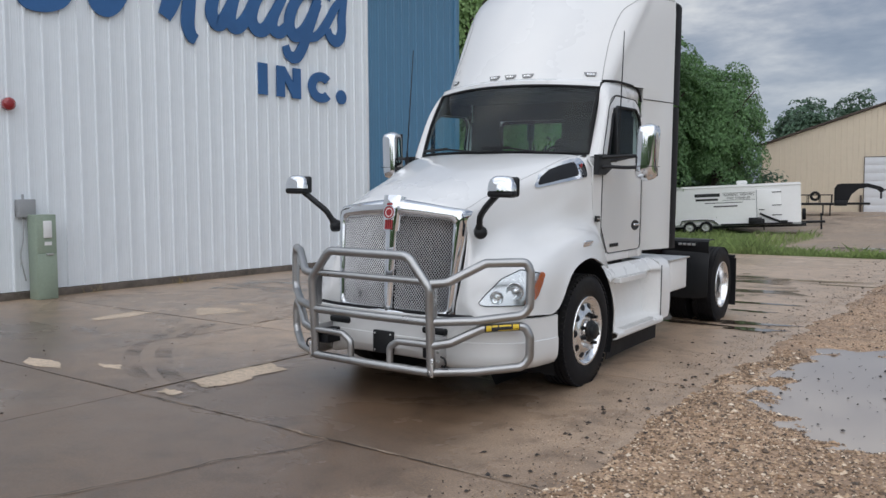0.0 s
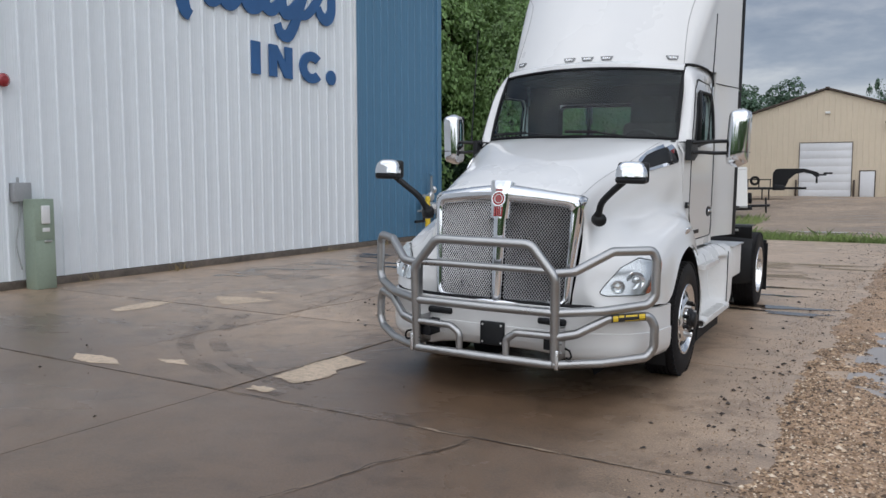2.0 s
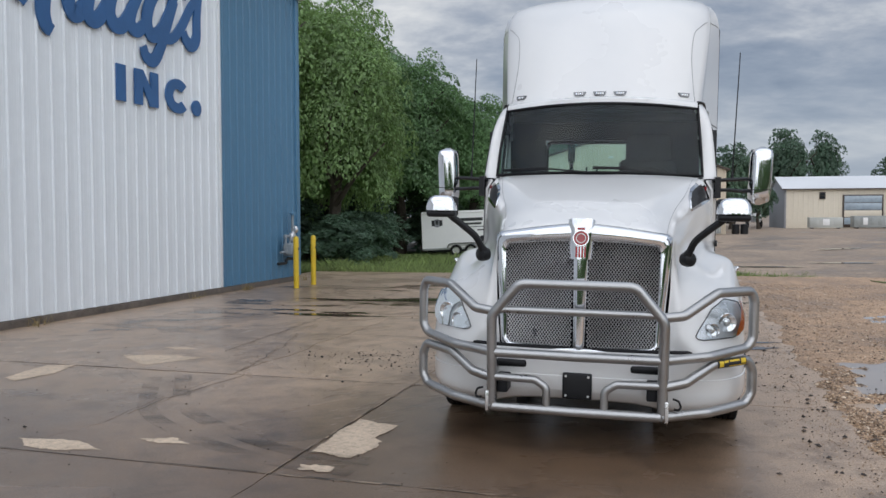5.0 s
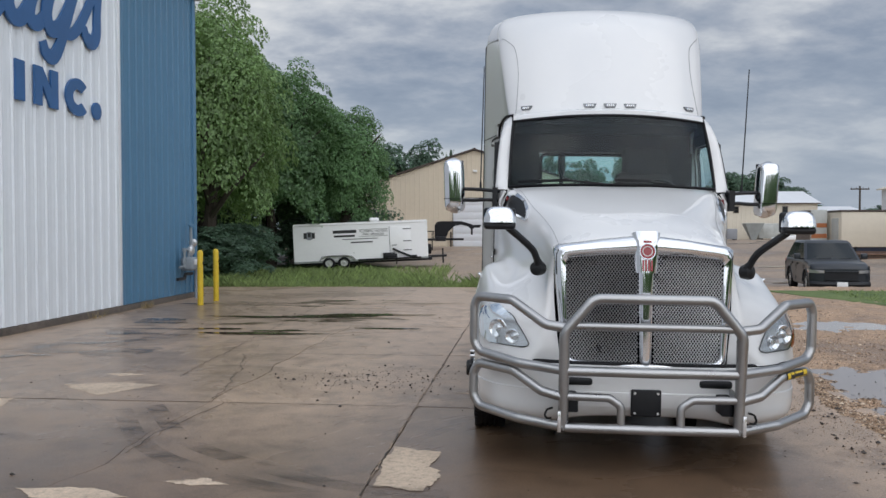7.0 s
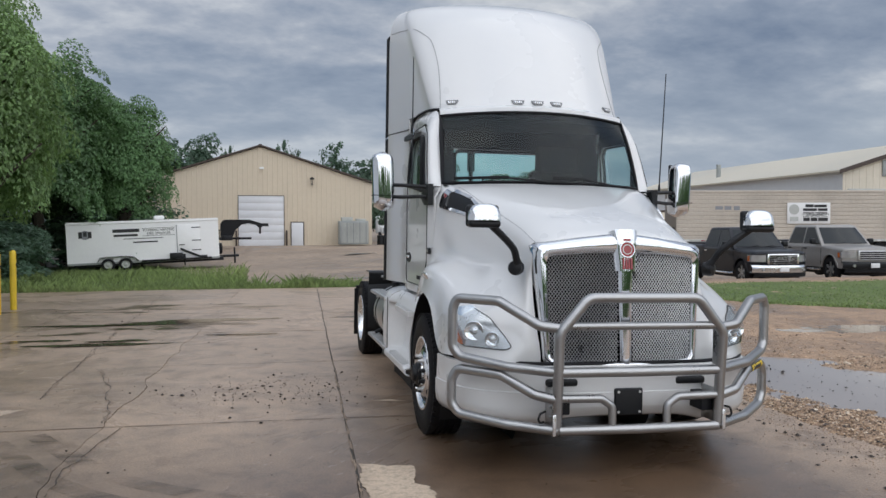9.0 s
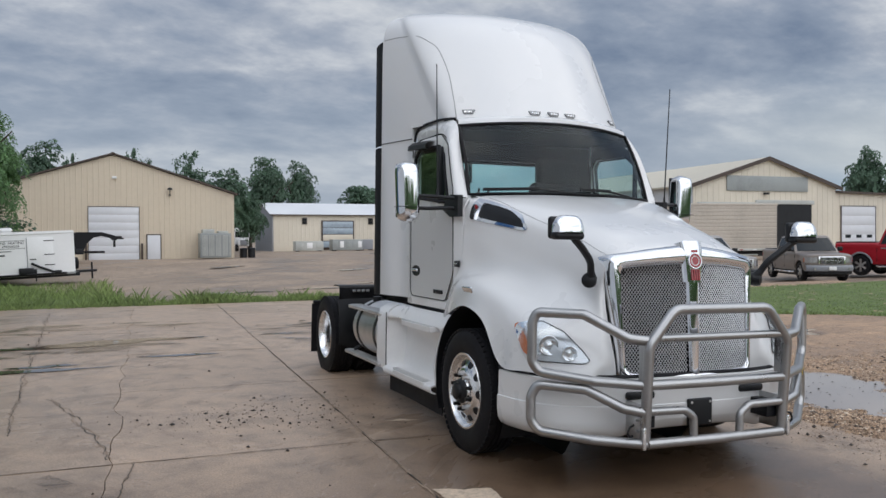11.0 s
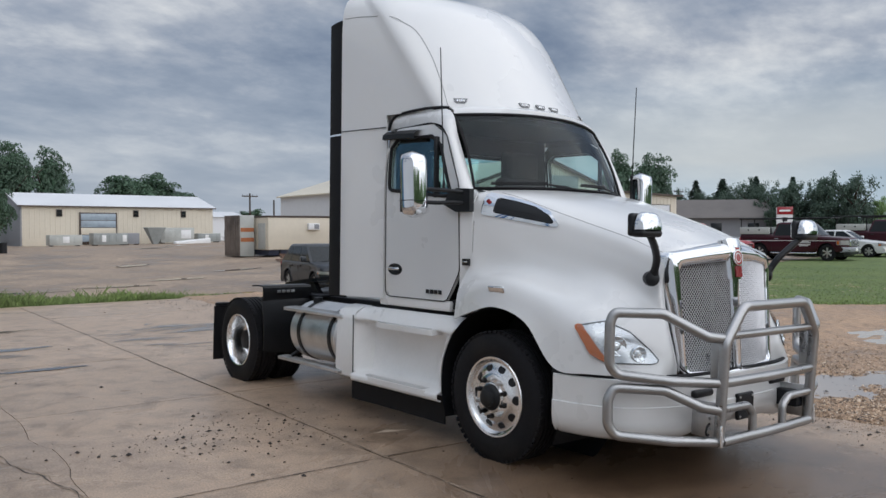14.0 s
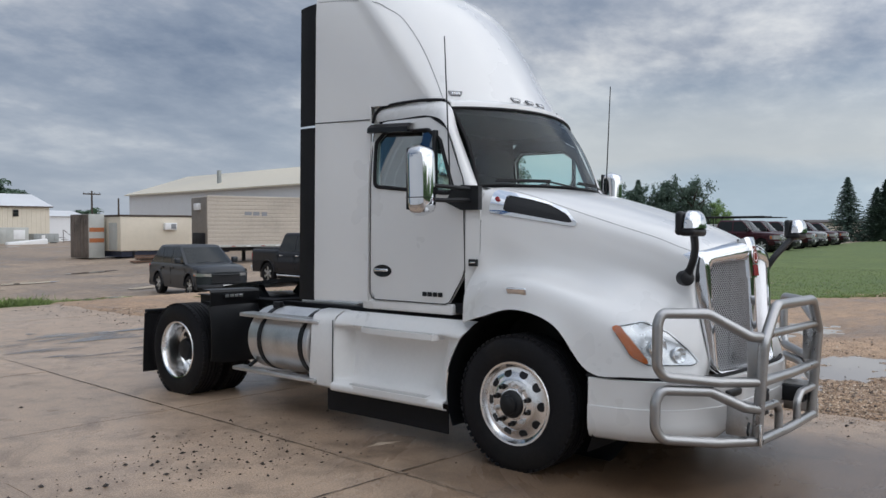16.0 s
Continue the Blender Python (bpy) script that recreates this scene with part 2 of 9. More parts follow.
def catmull(pts, n, closed=False):
    """Smooth line through pts, n steps a span."""
    P = [Vector(p) for p in pts]
    k = len(P)
    out = []
    spans = k if closed else k - 1
    for i in range(spans):
        if closed:
            p0, p1, p2, p3 = P[(i - 1) % k], P[i], P[(i + 1) % k], P[(i + 2) % k]
        else:
            p1, p2 = P[i], P[i + 1]
            p0 = P[i - 1] if i else p1 * 2 - p2
            p3 = P[i + 2] if i + 2 < k else p2 * 2 - p1
        for s in range(n):
            t = s / n
            out.append(0.5 * ((2 * p1) + (p2 - p0) * t + (2 * p0 - 5 * p1 + 4 * p2 - p3) * t * t + (3 * p1 - p0 - 3 * p2 + p3) * t ** 3))
    if not closed:
        out.append(P[-1])
    return out


def fillet(pts, r, n=6, closed=False):
    """A line with its corners rounded to radius r, as a bent tube runs."""
    P = [Vector(p) for p in pts]
    k = len(P)
    out = []
    for i, p in enumerate(P):
        if not closed and i in (0, k - 1):
            out.append(p)
            continue
        a, b = P[(i - 1) % k] - p, P[(i + 1) % k] - p
        la, lb = a.length, b.length
        a, b = a.normalized(), b.normalized()
        ang = a.angle(b, math.pi)
        if ang > 3.05:
            out.append(p)
            continue
        d = min(r / math.tan(ang / 2), la * 0.48, lb * 0.48)
        s, e = p + a * d, p + b * d
        for j in range(n + 1):
            t = j / n
            out.append(s * (1 - t) ** 2 + p * 2 * t * (1 - t) + e * t * t)
    return out


def add_tube(bm, pts, r, seg=12, closed=False, caps=True, flat=1.0, mi=0):
    """A round bar along a line, with frames carried along it."""
    P = [Vector(p) for p in pts]
    k = len(P)
    radii = r if isinstance(r, (list, tuple)) else [r] * k
    nrm = None
    rings = []
    for i, p in enumerate(P):
        if closed:
            t = (P[(i + 1) % k] - P[(i - 1) % k]).normalized()
        else:
            t = (P[min(i + 1, k - 1)] - P[max(i - 1, 0)]).normalized()
        if nrm is None:
            ref = Vector((0, 0, 1)) if abs(t.z) < 0.9 else Vector((0, 1, 0))
            nrm = (ref - t * ref.dot(t)).normalized()
        else:
            nrm = (nrm - t * nrm.dot(t)).normalized()
        bn = t.cross(nrm)
        rings.append([bm.verts.new(p + (nrm * math.cos(a) * flat + bn * math.sin(a)) * radii[i]) for a in [2 * math.pi * j / seg for j in range(seg)]])
    pairs = list(zip(rings, rings[1:])) + ([(rings[-1], rings[0])] if closed else [])
    for p, q in pairs:
        for j in range(seg):
            f = bm.faces.new((p[j], p[(j + 1) % seg], q[(j + 1) % seg], q[j]))
            f.material_index = mi
    if caps and not closed:
        bm.faces.new(rings[0][::-1]).material_index = mi
        bm.faces.new(rings[-1]).material_index = mi
    return bm


def add_grid(bm, rows, closed_u=False, mi=0, flip=False):
    """Faces over rows of points."""
    V = [[bm.verts.new(p) for p in r] for r in rows]
    for a, b in zip(V, V[1:]):
        n = len(a)
        for j in range(n if closed_u else n - 1):
            q = (a[j], a[(j + 1) % n], b[(j + 1) % n], b[j])
            if len({tuple(v.co) for v in q}) < 3:
                continue
            f = bm.faces.new(q[::-1] if flip else q)
            f.material_index = mi
    return V


def add_prism(bm, outline, lo, hi, axis=0, mi=0):
    """A flat outline of (a, b) pushed through from lo to hi along an axis."""
    def put(a, b, c):
        return ((c, a, b), (a, c, b), (a, b, c))[axis]
    A = [bm.verts.new(put(a, b, lo)) for a, b in outline]
    B = [bm.verts.new(put(a, b, hi)) for a, b in outline]
    n = len(A)
    fs = [bm.faces.new(A[::-1]), bm.faces.new(B)]
    for i in range(n):
        fs.append(bm.faces.new((A[i], A[(i + 1) % n], B[(i + 1) % n], B[i])))
    for f in fs:
        f.material_index = mi
    bmesh.ops.recalc_face_normals(bm, faces=fs)
    return bm


def solid(bm, thick):
    bmesh.ops.recalc_face_normals(bm, faces=bm.faces)
    bmesh.ops.solidify(bm, geom=list(bm.faces), thickness=thick)
    return bm


def resample(pts, n, closed=True):
    P = [Vector(p) for p in pts]
    if closed:
        P = P + [P[0]]
    seg = [(b - a).length for a, b in zip(P, P[1:])]
    total = sum(seg)
    out = []
    for k in range(n):
        s = total * k / (n if closed else n - 1)
        for i, L in enumerate(seg):
            if s <= L or i == len(seg) - 1:
                out.append(P[i].lerp(P[i + 1], min(1, s / max(L, 1e-9))))
                break
            s -= L
    return out

# ---------------- ground ----------------
def step(a, b, x):
    t = max(0.0, min(1.0, (x - a) / (b - a)))
    return t * t * (3 - 2 * t)


def ground_z(x, y):
    dip = -0.5 * step(22.9, 26.2, y) * (1 - step(52, 76, y)) * (1 - step(12, 26, x)) * (1 + .7 * (1 - step(-10, 0, x)) * step(31, 44, y))
    return dip + 0.3 * step(18, 42, x) * (1 - step(90, 200, y))


def fbm(x, y, scale, octaves=3, seed=0.0):
    return noise.fractal(Vector((x * scale + seed, y * scale - seed, seed)), 1.0, 2.0, octaves)


def wet_material(name, dry, wet, scale, lo, hi, rough_dry, rough_wet, bump, bump_scale, speck=0.0, dry_sheen=None):
    """Ground with damp, darker, glossier fields in it."""
    m = bpy.data.materials.new(name)
    m.use_nodes = True
    tree = m.node_tree
    tree.nodes.clear()
    add, link = wire(tree)
    out = add("ShaderNodeOutputMaterial")
    p = add("ShaderNodeBsdfPrincipled")
    geo = add("ShaderNodeNewGeometry")
    n1 = add("ShaderNodeTexNoise", Scale=scale, Detail=7.0, Roughness=0.62, Distortion=0.6)
    n2 = add("ShaderNodeTexNoise", Scale=scale * 9, Detail=5.0, Roughness=0.65)
    n3 = add("ShaderNodeTexNoise", Scale=bump_scale, Detail=4.0, Roughness=0.7)
    for n in (n1, n2, n3):
        link(geo.outputs["Position"], n.inputs["Vector"])
    mask = add("ShaderNodeMapRange")
    mask.inputs["From Min"].default_value, mask.inputs["From Max"].default_value = lo, hi
    field = math_node(add, link, "ADD", math_node(add, link, "MULTIPLY", n1.outputs[0], 0.8), math_node(add, link, "MULTIPLY", n2.outputs[0], 0.2))
    if dry_sheen:
        # paler towards the far end: drier slab plus sky sheen put into its colour
        sx = add("ShaderNodeSeparateXYZ")
        link(geo.outputs["Position"], sx.inputs[0])
        dr = add("ShaderNodeMapRange")
        for k, v in zip(("From Min", "From Max", "To Min", "To Max"), dry_sheen):
            dr.inputs[k].default_value = v
        link(sx.outputs[1], dr.inputs[0])
        field = math_node(add, link, "ADD", field, dr.outputs[0])
        # paler strip right of the truck: sky sheen put into the dry colour
        dx = add("ShaderNodeMapRange")
        for k, v in zip(("From Min", "From Max", "To Min", "To Max"), (-3.7, -2.6, 0.0, 0.44)):
            dx.inputs[k].default_value = v
        link(sx.outputs[0], dx.inputs[0])
        field = math_node(add, link, "ADD", field, dx.outputs[0])
        # darker towards the wall, to offset the bright wall's reflection in the slab
        dw = add("ShaderNodeMapRange")
        for k, v in zip(("From Min", "From Max", "To Min", "To Max"), (-9.5, -6.0, -0.2, 0.0)):
            dw.inputs[k].default_value = v
        link(sx.outputs[0], dw.inputs[0])
        field = math_node(add, link, "ADD", field, dw.outputs[0])
        # slab darkened round the truck: wet concrete, with the truck's shade painted in
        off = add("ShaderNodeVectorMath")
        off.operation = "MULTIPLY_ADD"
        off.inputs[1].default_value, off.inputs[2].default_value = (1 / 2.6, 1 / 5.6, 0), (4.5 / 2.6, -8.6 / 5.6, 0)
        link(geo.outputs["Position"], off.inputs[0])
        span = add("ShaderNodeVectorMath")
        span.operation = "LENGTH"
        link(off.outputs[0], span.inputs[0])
        wet_shade = add("ShaderNodeMapRange")
        wet_shade.interpolation_type = "SMOOTHSTEP"
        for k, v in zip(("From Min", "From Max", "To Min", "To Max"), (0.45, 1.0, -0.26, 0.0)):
            wet_shade.inputs[k].default_value = v
        link(span.outputs["Value"], wet_shade.inputs[0])
        field = math_node(add, link, "ADD", field, wet_shade.outputs[0])
        p.inputs["Specular IOR Level"].default_value = 0.45
    link(field, mask.inputs[0])
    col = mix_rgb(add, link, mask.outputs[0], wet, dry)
    g = ramp(add("ShaderNodeValToRGB"), [(0.28, (0.66, 0.66, 0.66)), (0.5, (1, 1, 1)), (0.75, (1.12, 1.1, 1.07))])
    link(n2.outputs[0], g.inputs[0])
    col = mix_rgb(add, link, 1.0, col, g.outputs[0], "MULTIPLY")
    if dry_sheen:
        # mud and tyre dirt dried on in blotches
        n4 = add("ShaderNodeTexNoise", Scale=1.5, Detail=9.0, Roughness=0.68, Distortion=1.2)
        link(geo.outputs["Position"], n4.inputs["Vector"])
        g4 = ramp(add("ShaderNodeValToRGB"), [(0.36, (0.70, 0.68, 0.66)), (0.46, (0.97, 0.97, 0.97)), (0.62, (1.0, 1.0, 1.0)), (0.72, (1.16, 1.13, 1.09))])
        link(n4.outputs[0], g4.inputs[0])
        col = mix_rgb(add, link, 1.0, col, g4.outputs[0], "MULTIPLY")
    g3 = ramp(add("ShaderNodeValToRGB"), [(0.3, (1 - speck,) * 3), (0.5, (1, 1, 1)), (0.72, (1 + speck,) * 3)])
    link(n3.outputs[0], g3.inputs[0])
    col = mix_rgb(add, link, 1.0, col, g3.outputs[0], "MULTIPLY")
    info = add("ShaderNodeObjectInfo")
    f = add("ShaderNodeMapRange")
    f.inputs["To Min"].default_value, f.inputs["To Max"].default_value = 0.92, 1.08
    link(info.outputs["Random"], f.inputs[0])
    sc = add("ShaderNodeVectorMath")
    sc.operation = "SCALE"
    link(col, sc.inputs[0])
    link(f.outputs[0], sc.inputs["Scale"])
    link(sc.outputs[0], p.inputs["Base Color"])
    r = add("ShaderNodeMapRange")
    r.inputs["To Min"].default_value, r.inputs["To Max"].default_value = rough_wet, rough_dry
    link(mask.outputs[0], r.inputs[0])
    link(r.outputs[0], p.inputs["Roughness"])
    if dry_sheen:
        # a thin water film where the slab is wet, broken by the grain
        film = math_node(add, link, "SUBTRACT", 1.0, mask.outputs[0])
        link(math_node(add, link, "ADD", math_node(add, link, "MULTIPLY", film, 0.3), 0.25), p.inputs["Coat Weight"])
        p.inputs["Coat IOR"].default_value = 1.5
        cr = add("ShaderNodeMapRange")
        for k, v in zip(("From Min", "From Max", "To Min", "To Max"), (0.35, 0.65, 0.17, 0.46)):
            cr.inputs[k].default_value = v
        link(n1.outputs[0], cr.inputs[0])
        link(cr.outputs[0], p.inputs["Coat Roughness"])
    b = add("ShaderNodeBump", Strength=bump, Distance=0.012)
    link(n3.outputs[0], b.inputs["Height"])
    link(b.outputs[0], p.inputs["Normal"])
    link(p.outputs[0], out.inputs[0])
    return m


DIRT = wet_material("wet_tan_dirt", (0.36, 0.275, 0.205), (0.20, 0.148, 0.108), 0.22, 0.38, 0.58, 0.85, 0.35, 0.8, 9.0, 0.4)
GRAVEL = wet_material("wet_gravel_fines", (0.45, 0.305, 0.20), (0.27, 0.178, 0.114), 0.5, 0.36, 0.6, 0.85, 0.35, 1.0, 45.0, 0.5)
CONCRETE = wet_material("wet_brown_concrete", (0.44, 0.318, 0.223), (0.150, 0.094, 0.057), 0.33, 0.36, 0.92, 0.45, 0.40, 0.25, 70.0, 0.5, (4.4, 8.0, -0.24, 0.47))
DRY = wet_material("dry_scaled_concrete", (0.58, 0.46, 0.345), (0.40, 0.31, 0.225), 2.0, 0.3, 0.6, 0.8, 0.5, 0.4, 60.0, 0.2)
CRUMB = wet_material("crumbled_joint_edge", (0.30, 0.225, 0.165), (0.20, 0.145, 0.10), 2.0, 0.3, 0.6, 0.8, 0.5, 0.4, 60.0, 0.3)
FOOTING = wet_material("stained_footing", (0.17, 0.14, 0.115), (0.09, 0.075, 0.06), 1.2, 0.35, 0.6, 0.8, 0.5, 0.4, 40.0, 0.2)
LAWN = wet_material("mown_grass_sward", (0.14, 0.185, 0.055), (0.09, 0.14, 0.035), 0.35, 0.35, 0.6, 0.9, 0.8, 0.8, 30.0, 0.28)
SOIL = material("dark_joint_soil", (0.085, 0.064, 0.048), 0.7, vary=0.3, scale=12)


def water_material(name, color, rough=0.03, spec=0.75):
    m = bpy.data.materials.new(name)
    m.use_nodes = True
    add, link = wire(m.node_tree)
    p = m.node_tree.nodes["Principled BSDF"]
    p.inputs["Base Color"].default_value = (*color, 1)
    p.inputs["Roughness"].default_value = rough
    p.inputs["IOR"].default_value = 1.4
    p.inputs["Specular IOR Level"].default_value = spec
    geo = add("ShaderNodeNewGeometry")
    n = add("ShaderNodeTexNoise", Scale=3.0, Detail=2.0)
    link(geo.outputs["Position"], n.inputs["Vector"])
    b = add("ShaderNodeBump", Strength=0.03, Distance=0.01)
    link(n.outputs[0], b.inputs["Height"])
    link(b.outputs[0], p.inputs["Normal"])
    return m


# mud colour raised so that it also carries the sky's reflection
WATER = water_material("muddy_sky_pale_water", (0.36, 0.305, 0.26), 0.03, 1.0)
DARKWATER = water_material("clear_rain_water", (0.075, 0.055, 0.04), 0.025, 0.8)
JOINTDIRT = material("wet_joint_dirt", (0.05, 0.037, 0.027), 0.6, vary=0.3, scale=9)


def film_material(name, color, rough, lo, hi, scale):
    """A thin broken film on the slab whose edges fade out."""
    m = water_material(name, color, rough)
    add, link = wire(m.node_tree)
    p = m.node_tree.nodes["Principled BSDF"]
    geo = add("ShaderNodeNewGeometry")
    mp = add("ShaderNodeMapping")
    mp.inputs["Scale"].default_value = (.6, 1.6, 1)
    link(geo.outputs["Position"], mp.inputs[0])
    n = add("ShaderNodeTexNoise", Scale=scale, Detail=6.0, Roughness=0.6, Distortion=0.8)
    link(mp.outputs[0], n.inputs["Vector"])
    mr = add("ShaderNodeMapRange")
    mr.interpolation_type = "SMOOTHSTEP"
    mr.inputs["From Min"].default_value, mr.inputs["From Max"].default_value = lo, hi
    link(n.outputs[0], mr.inputs[0])
    link(mr.outputs[0], p.inputs["Alpha"])
    return m


FILM = film_material("thin_rain_film", (0.12, 0.085, 0.06), 0.07, 0.45, 0.70, 1.1)
SCUFF = film_material("dark_tyre_scuff", (0.05, 0.037, 0.028), 0.3, 0.40, 1.0, 1.7)

xs = sorted({*[-3000, -1500, -700, -350, -180, -100, -70, -50], *range(-36, 62, 2), 70, 85, 110, 150, 250, 500, 1000, 2000, 3000})
ys = sorted({*[-3000, -1200, -500, -200, -90, -50], *range(-30, 100, 2), 110, 130, 160, 220, 350, 700, 1500, 3000})
bm = bmesh.new()
add_grid(bm, [[(x, y, ground_z(x, y) - 0.10 * (1 - step(23, 26, y)) * (1 - step(14, 20, x))) for x in xs] for y in ys])
ground = tagged(part("ground", bm, DIRT), "wet tan dirt yard with gravel reaching the horizon", "ground", kind="structure")

# ---- concrete pavement: panels between open joints ----
pavement = tagged(new("pavement"), "wet brown concrete pavement in cracked panels", "pavement", kind="structure")
pavement.matrix_basis = Matrix.Translation((-6.02, 7.72, 0)) @ pose(0, 0, 0, 0, 0, -3.6)
lanes = [-8.4, -4.9, -2.05, 0.0, 4.25]
ranks = [-23.0, -18.6, -15.5, -12.4, -9.3, -6.2, -2.95, 0.0, 3.15, 6.3, 9.45, 12.6, 15.9]


def wobble(p, q, amp, key, n=14):
    """The ragged line of a joint from p to q."""
    out = []
    for i in range(n + 1):
        t = i / n
        x, y = p[0] + (q[0] - p[0]) * t, p[1] + (q[1] - p[1]) * t
        k = amp * fbm(x + key, y - key, 0.9, 4)
        out.append((x + (k if p[0] == q[0] else 0), y + (k if p[1] == q[1] else 0)))
    return out


def slab_panel(i, j):
    x0, x1, y0, y1 = lanes[i], lanes[i + 1], ranks[j], ranks[j + 1]
    amp = {1: 0.012, 2: 0.10, 3: 0.03}
    ax0, ax1 = amp.get(i, 0.01), amp.get(i + 1, 0.01)
    W, E = wobble((x0, y0), (x0, y1), ax0, 3.1), wobble((x1, y0), (x1, y1), ax1, 3.1)
    S, N = wobble((x0, y0), (x1, y0), 0.02, 7.7), wobble((x0, y1), (x1, y1), 0.02, 7.7)
    g = 0.0035
    n = 14
    rows = []
    for b in range(n + 1):
        row = []
        for a in range(n + 1):
            s, t = a / n, b / n
            wx, ex, sy, ny = W[b][0] + g, E[b][0] - g, S[a][1] + g, N[a][1] - g
            row.append((wx + (ex - wx) * s, sy + (ny - sy) * t))
        rows.append(row)
    bm = bmesh.new()
    lift = 0.0015 * math.sin(i * 2.3 + j * 1.7)
    top = [[(x, y, lift + 0.002 * fbm(x, y, 0.35, 2, 4.0)) for x, y in r] for r in rows]
    V = add_grid(bm, top)
    rim = V[0] + [r[-1] for r in V[1:]] + V[-1][::-1][1:] + [r[0] for r in V[::-1][1:-1]]
    low = [bm.verts.new((v.co.x, v.co.y, -0.09)) for v in rim]
    for k in range(len(rim)):
        q = (k + 1) % len(rim)
        bm.faces.new((rim[q], rim[k], low[k], low[q]))
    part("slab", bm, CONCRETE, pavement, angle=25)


for i in range(len(lanes) - 1):
    for j in range(len(ranks) - 1):
        slab_panel(i, j)
bm = box((-8.4, -23, -0.095), (4.2, 15.85, -0.018))
part("joint_bed", bm, SOIL, pavement)


def ragged_patch(bm, cx, cy, rx, ry, z, key, rot=0.0, rough=0.45, n=90, square=0.0):
    """A flat sheet of uneven outline."""
    c = bm.verts.new((cx, cy, z))
    ring = []
    for k in range(n):
        a = 2 * math.pi * k / n
        ca, sa = math.cos(a), math.sin(a)
        f = 1 + rough * .55 * fbm(ca * .8 + key, sa * .8 - key, 1.0, 2) + rough * .22 * fbm(ca * 3 + key, sa * 3 + key, 2.0, 3)
        q = (abs(ca) ** 4 + abs(sa) ** 4) ** -.25
        f *= 1 + square * (q - 1)
        u, v = rx * f * ca, ry * f * sa
        ring.append(bm.verts.new((cx + u * math.cos(rot) - v * math.sin(rot), cy + u * math.sin(rot) + v * math.cos(rot), z)))
    for k in range(n):
        bm.faces.new((c, ring[k], ring[(k + 1) % n]))


def scaled_patch(corners, key):
    """A flat scab with straight runs and broken edges between its corners."""
    P = resample([Vector(c) for c in corners], 150)
    c = sum(P, Vector((0, 0))) / len(P)
    bm = bmesh.new()
    m = bm.verts.new((c.x, c.y, .0039))
    ring = []
    for p in P:
        o = (p - c).normalized()
        k = .05 * fbm(p.x + key, p.y, 3.0, 3) + .03 * fbm(p.x, p.y + key, 14.0, 3)
        ring.append(bm.verts.new((p.x + o.x * k, p.y + o.y * k, .0039)))
    for i in range(len(ring)):
        bm.faces.new((m, ring[i], ring[(i + 1) % len(ring)]))
    tagged(part("scaled_patch", bm, DRY), "pale dry scaled patch on the concrete", "patch", kind="structure")


for k, cs in enumerate((
        [(-6.08, 6.29), (-5.70, 6.14), (-5.76, 5.80), (-5.69, 5.55), (-5.80, 5.19), (-6.12, 5.31)],
        [(-9.95, 8.70), (-9.4, 8.82), (-8.89, 8.73), (-9.05, 8.5), (-9.31, 8.15), (-9.6, 8.36)],
        [(-10.4, 7.9), (-10.08, 8.0), (-9.98, 7.5), (-10.1, 7.05), (-10.32, 7.15)],
        [(-8.45, 5.17), (-7.9, 5.19), (-7.62, 5.02), (-8.1, 4.93)],
        [(-9.3, 4.3), (-8.8, 4.36), (-8.5, 4.14), (-9.0, 4.03)],
        [(-6.1, 5.02), (-5.8, 5.0), (-5.85, 4.9), (-6.05, 4.88)],
        [(-5.68, 8.38), (-5.5, 8.4), (-5.3, 8.27), (-5.5, 8.3)],
        [(-9.75, 9.35), (-9.5, 9.42), (-9.3, 9.3), (-9.55, 9.22)],
        [(-7.55, 5.35), (-7.3, 5.45), (-7.1, 5.3), (-7.35, 5.25)])):
    scaled_patch(cs, k * 3.7)
# crumbled pale edges along the open joints
def crumble(x0, y0, x1, y1, key):
    bm = bmesh.new()
    r = random.Random(key)
    L = math.hypot(x1 - x0, y1 - y0)
    t = 0.0
    while t < L:
        w = r.uniform(.02, .16)
        f = t / L
        k = .02 * fbm(t, key, 2.0, 2)
        nx, ny = -(y1 - y0) / L, (x1 - x0) / L
        if r.random() < .8:
            ragged_patch(bm, x0 + (x1 - x0) * f + nx * k, y0 + (y1 - y0) * f + ny * k, w * .8, r.uniform(.004, .014), .0045 + r.uniform(0, .0012), t * 3 + key, math.atan2(y1 - y0, x1 - x0), 1.2, 22)
        t += w * 1.1
    ob = tagged(part("joint_crumble", bm, CRUMB), "pale crumbled concrete along a joint", "patch", kind="structure")
    ob.matrix_basis = pavement.matrix_basis.copy()


crumble(-.05, -2.95, 4.0, -2.95, 3)
crumble(0, -2.9, 0, 3.1, 5)
crumble(-2.05, .0, -.05, .0, 8)
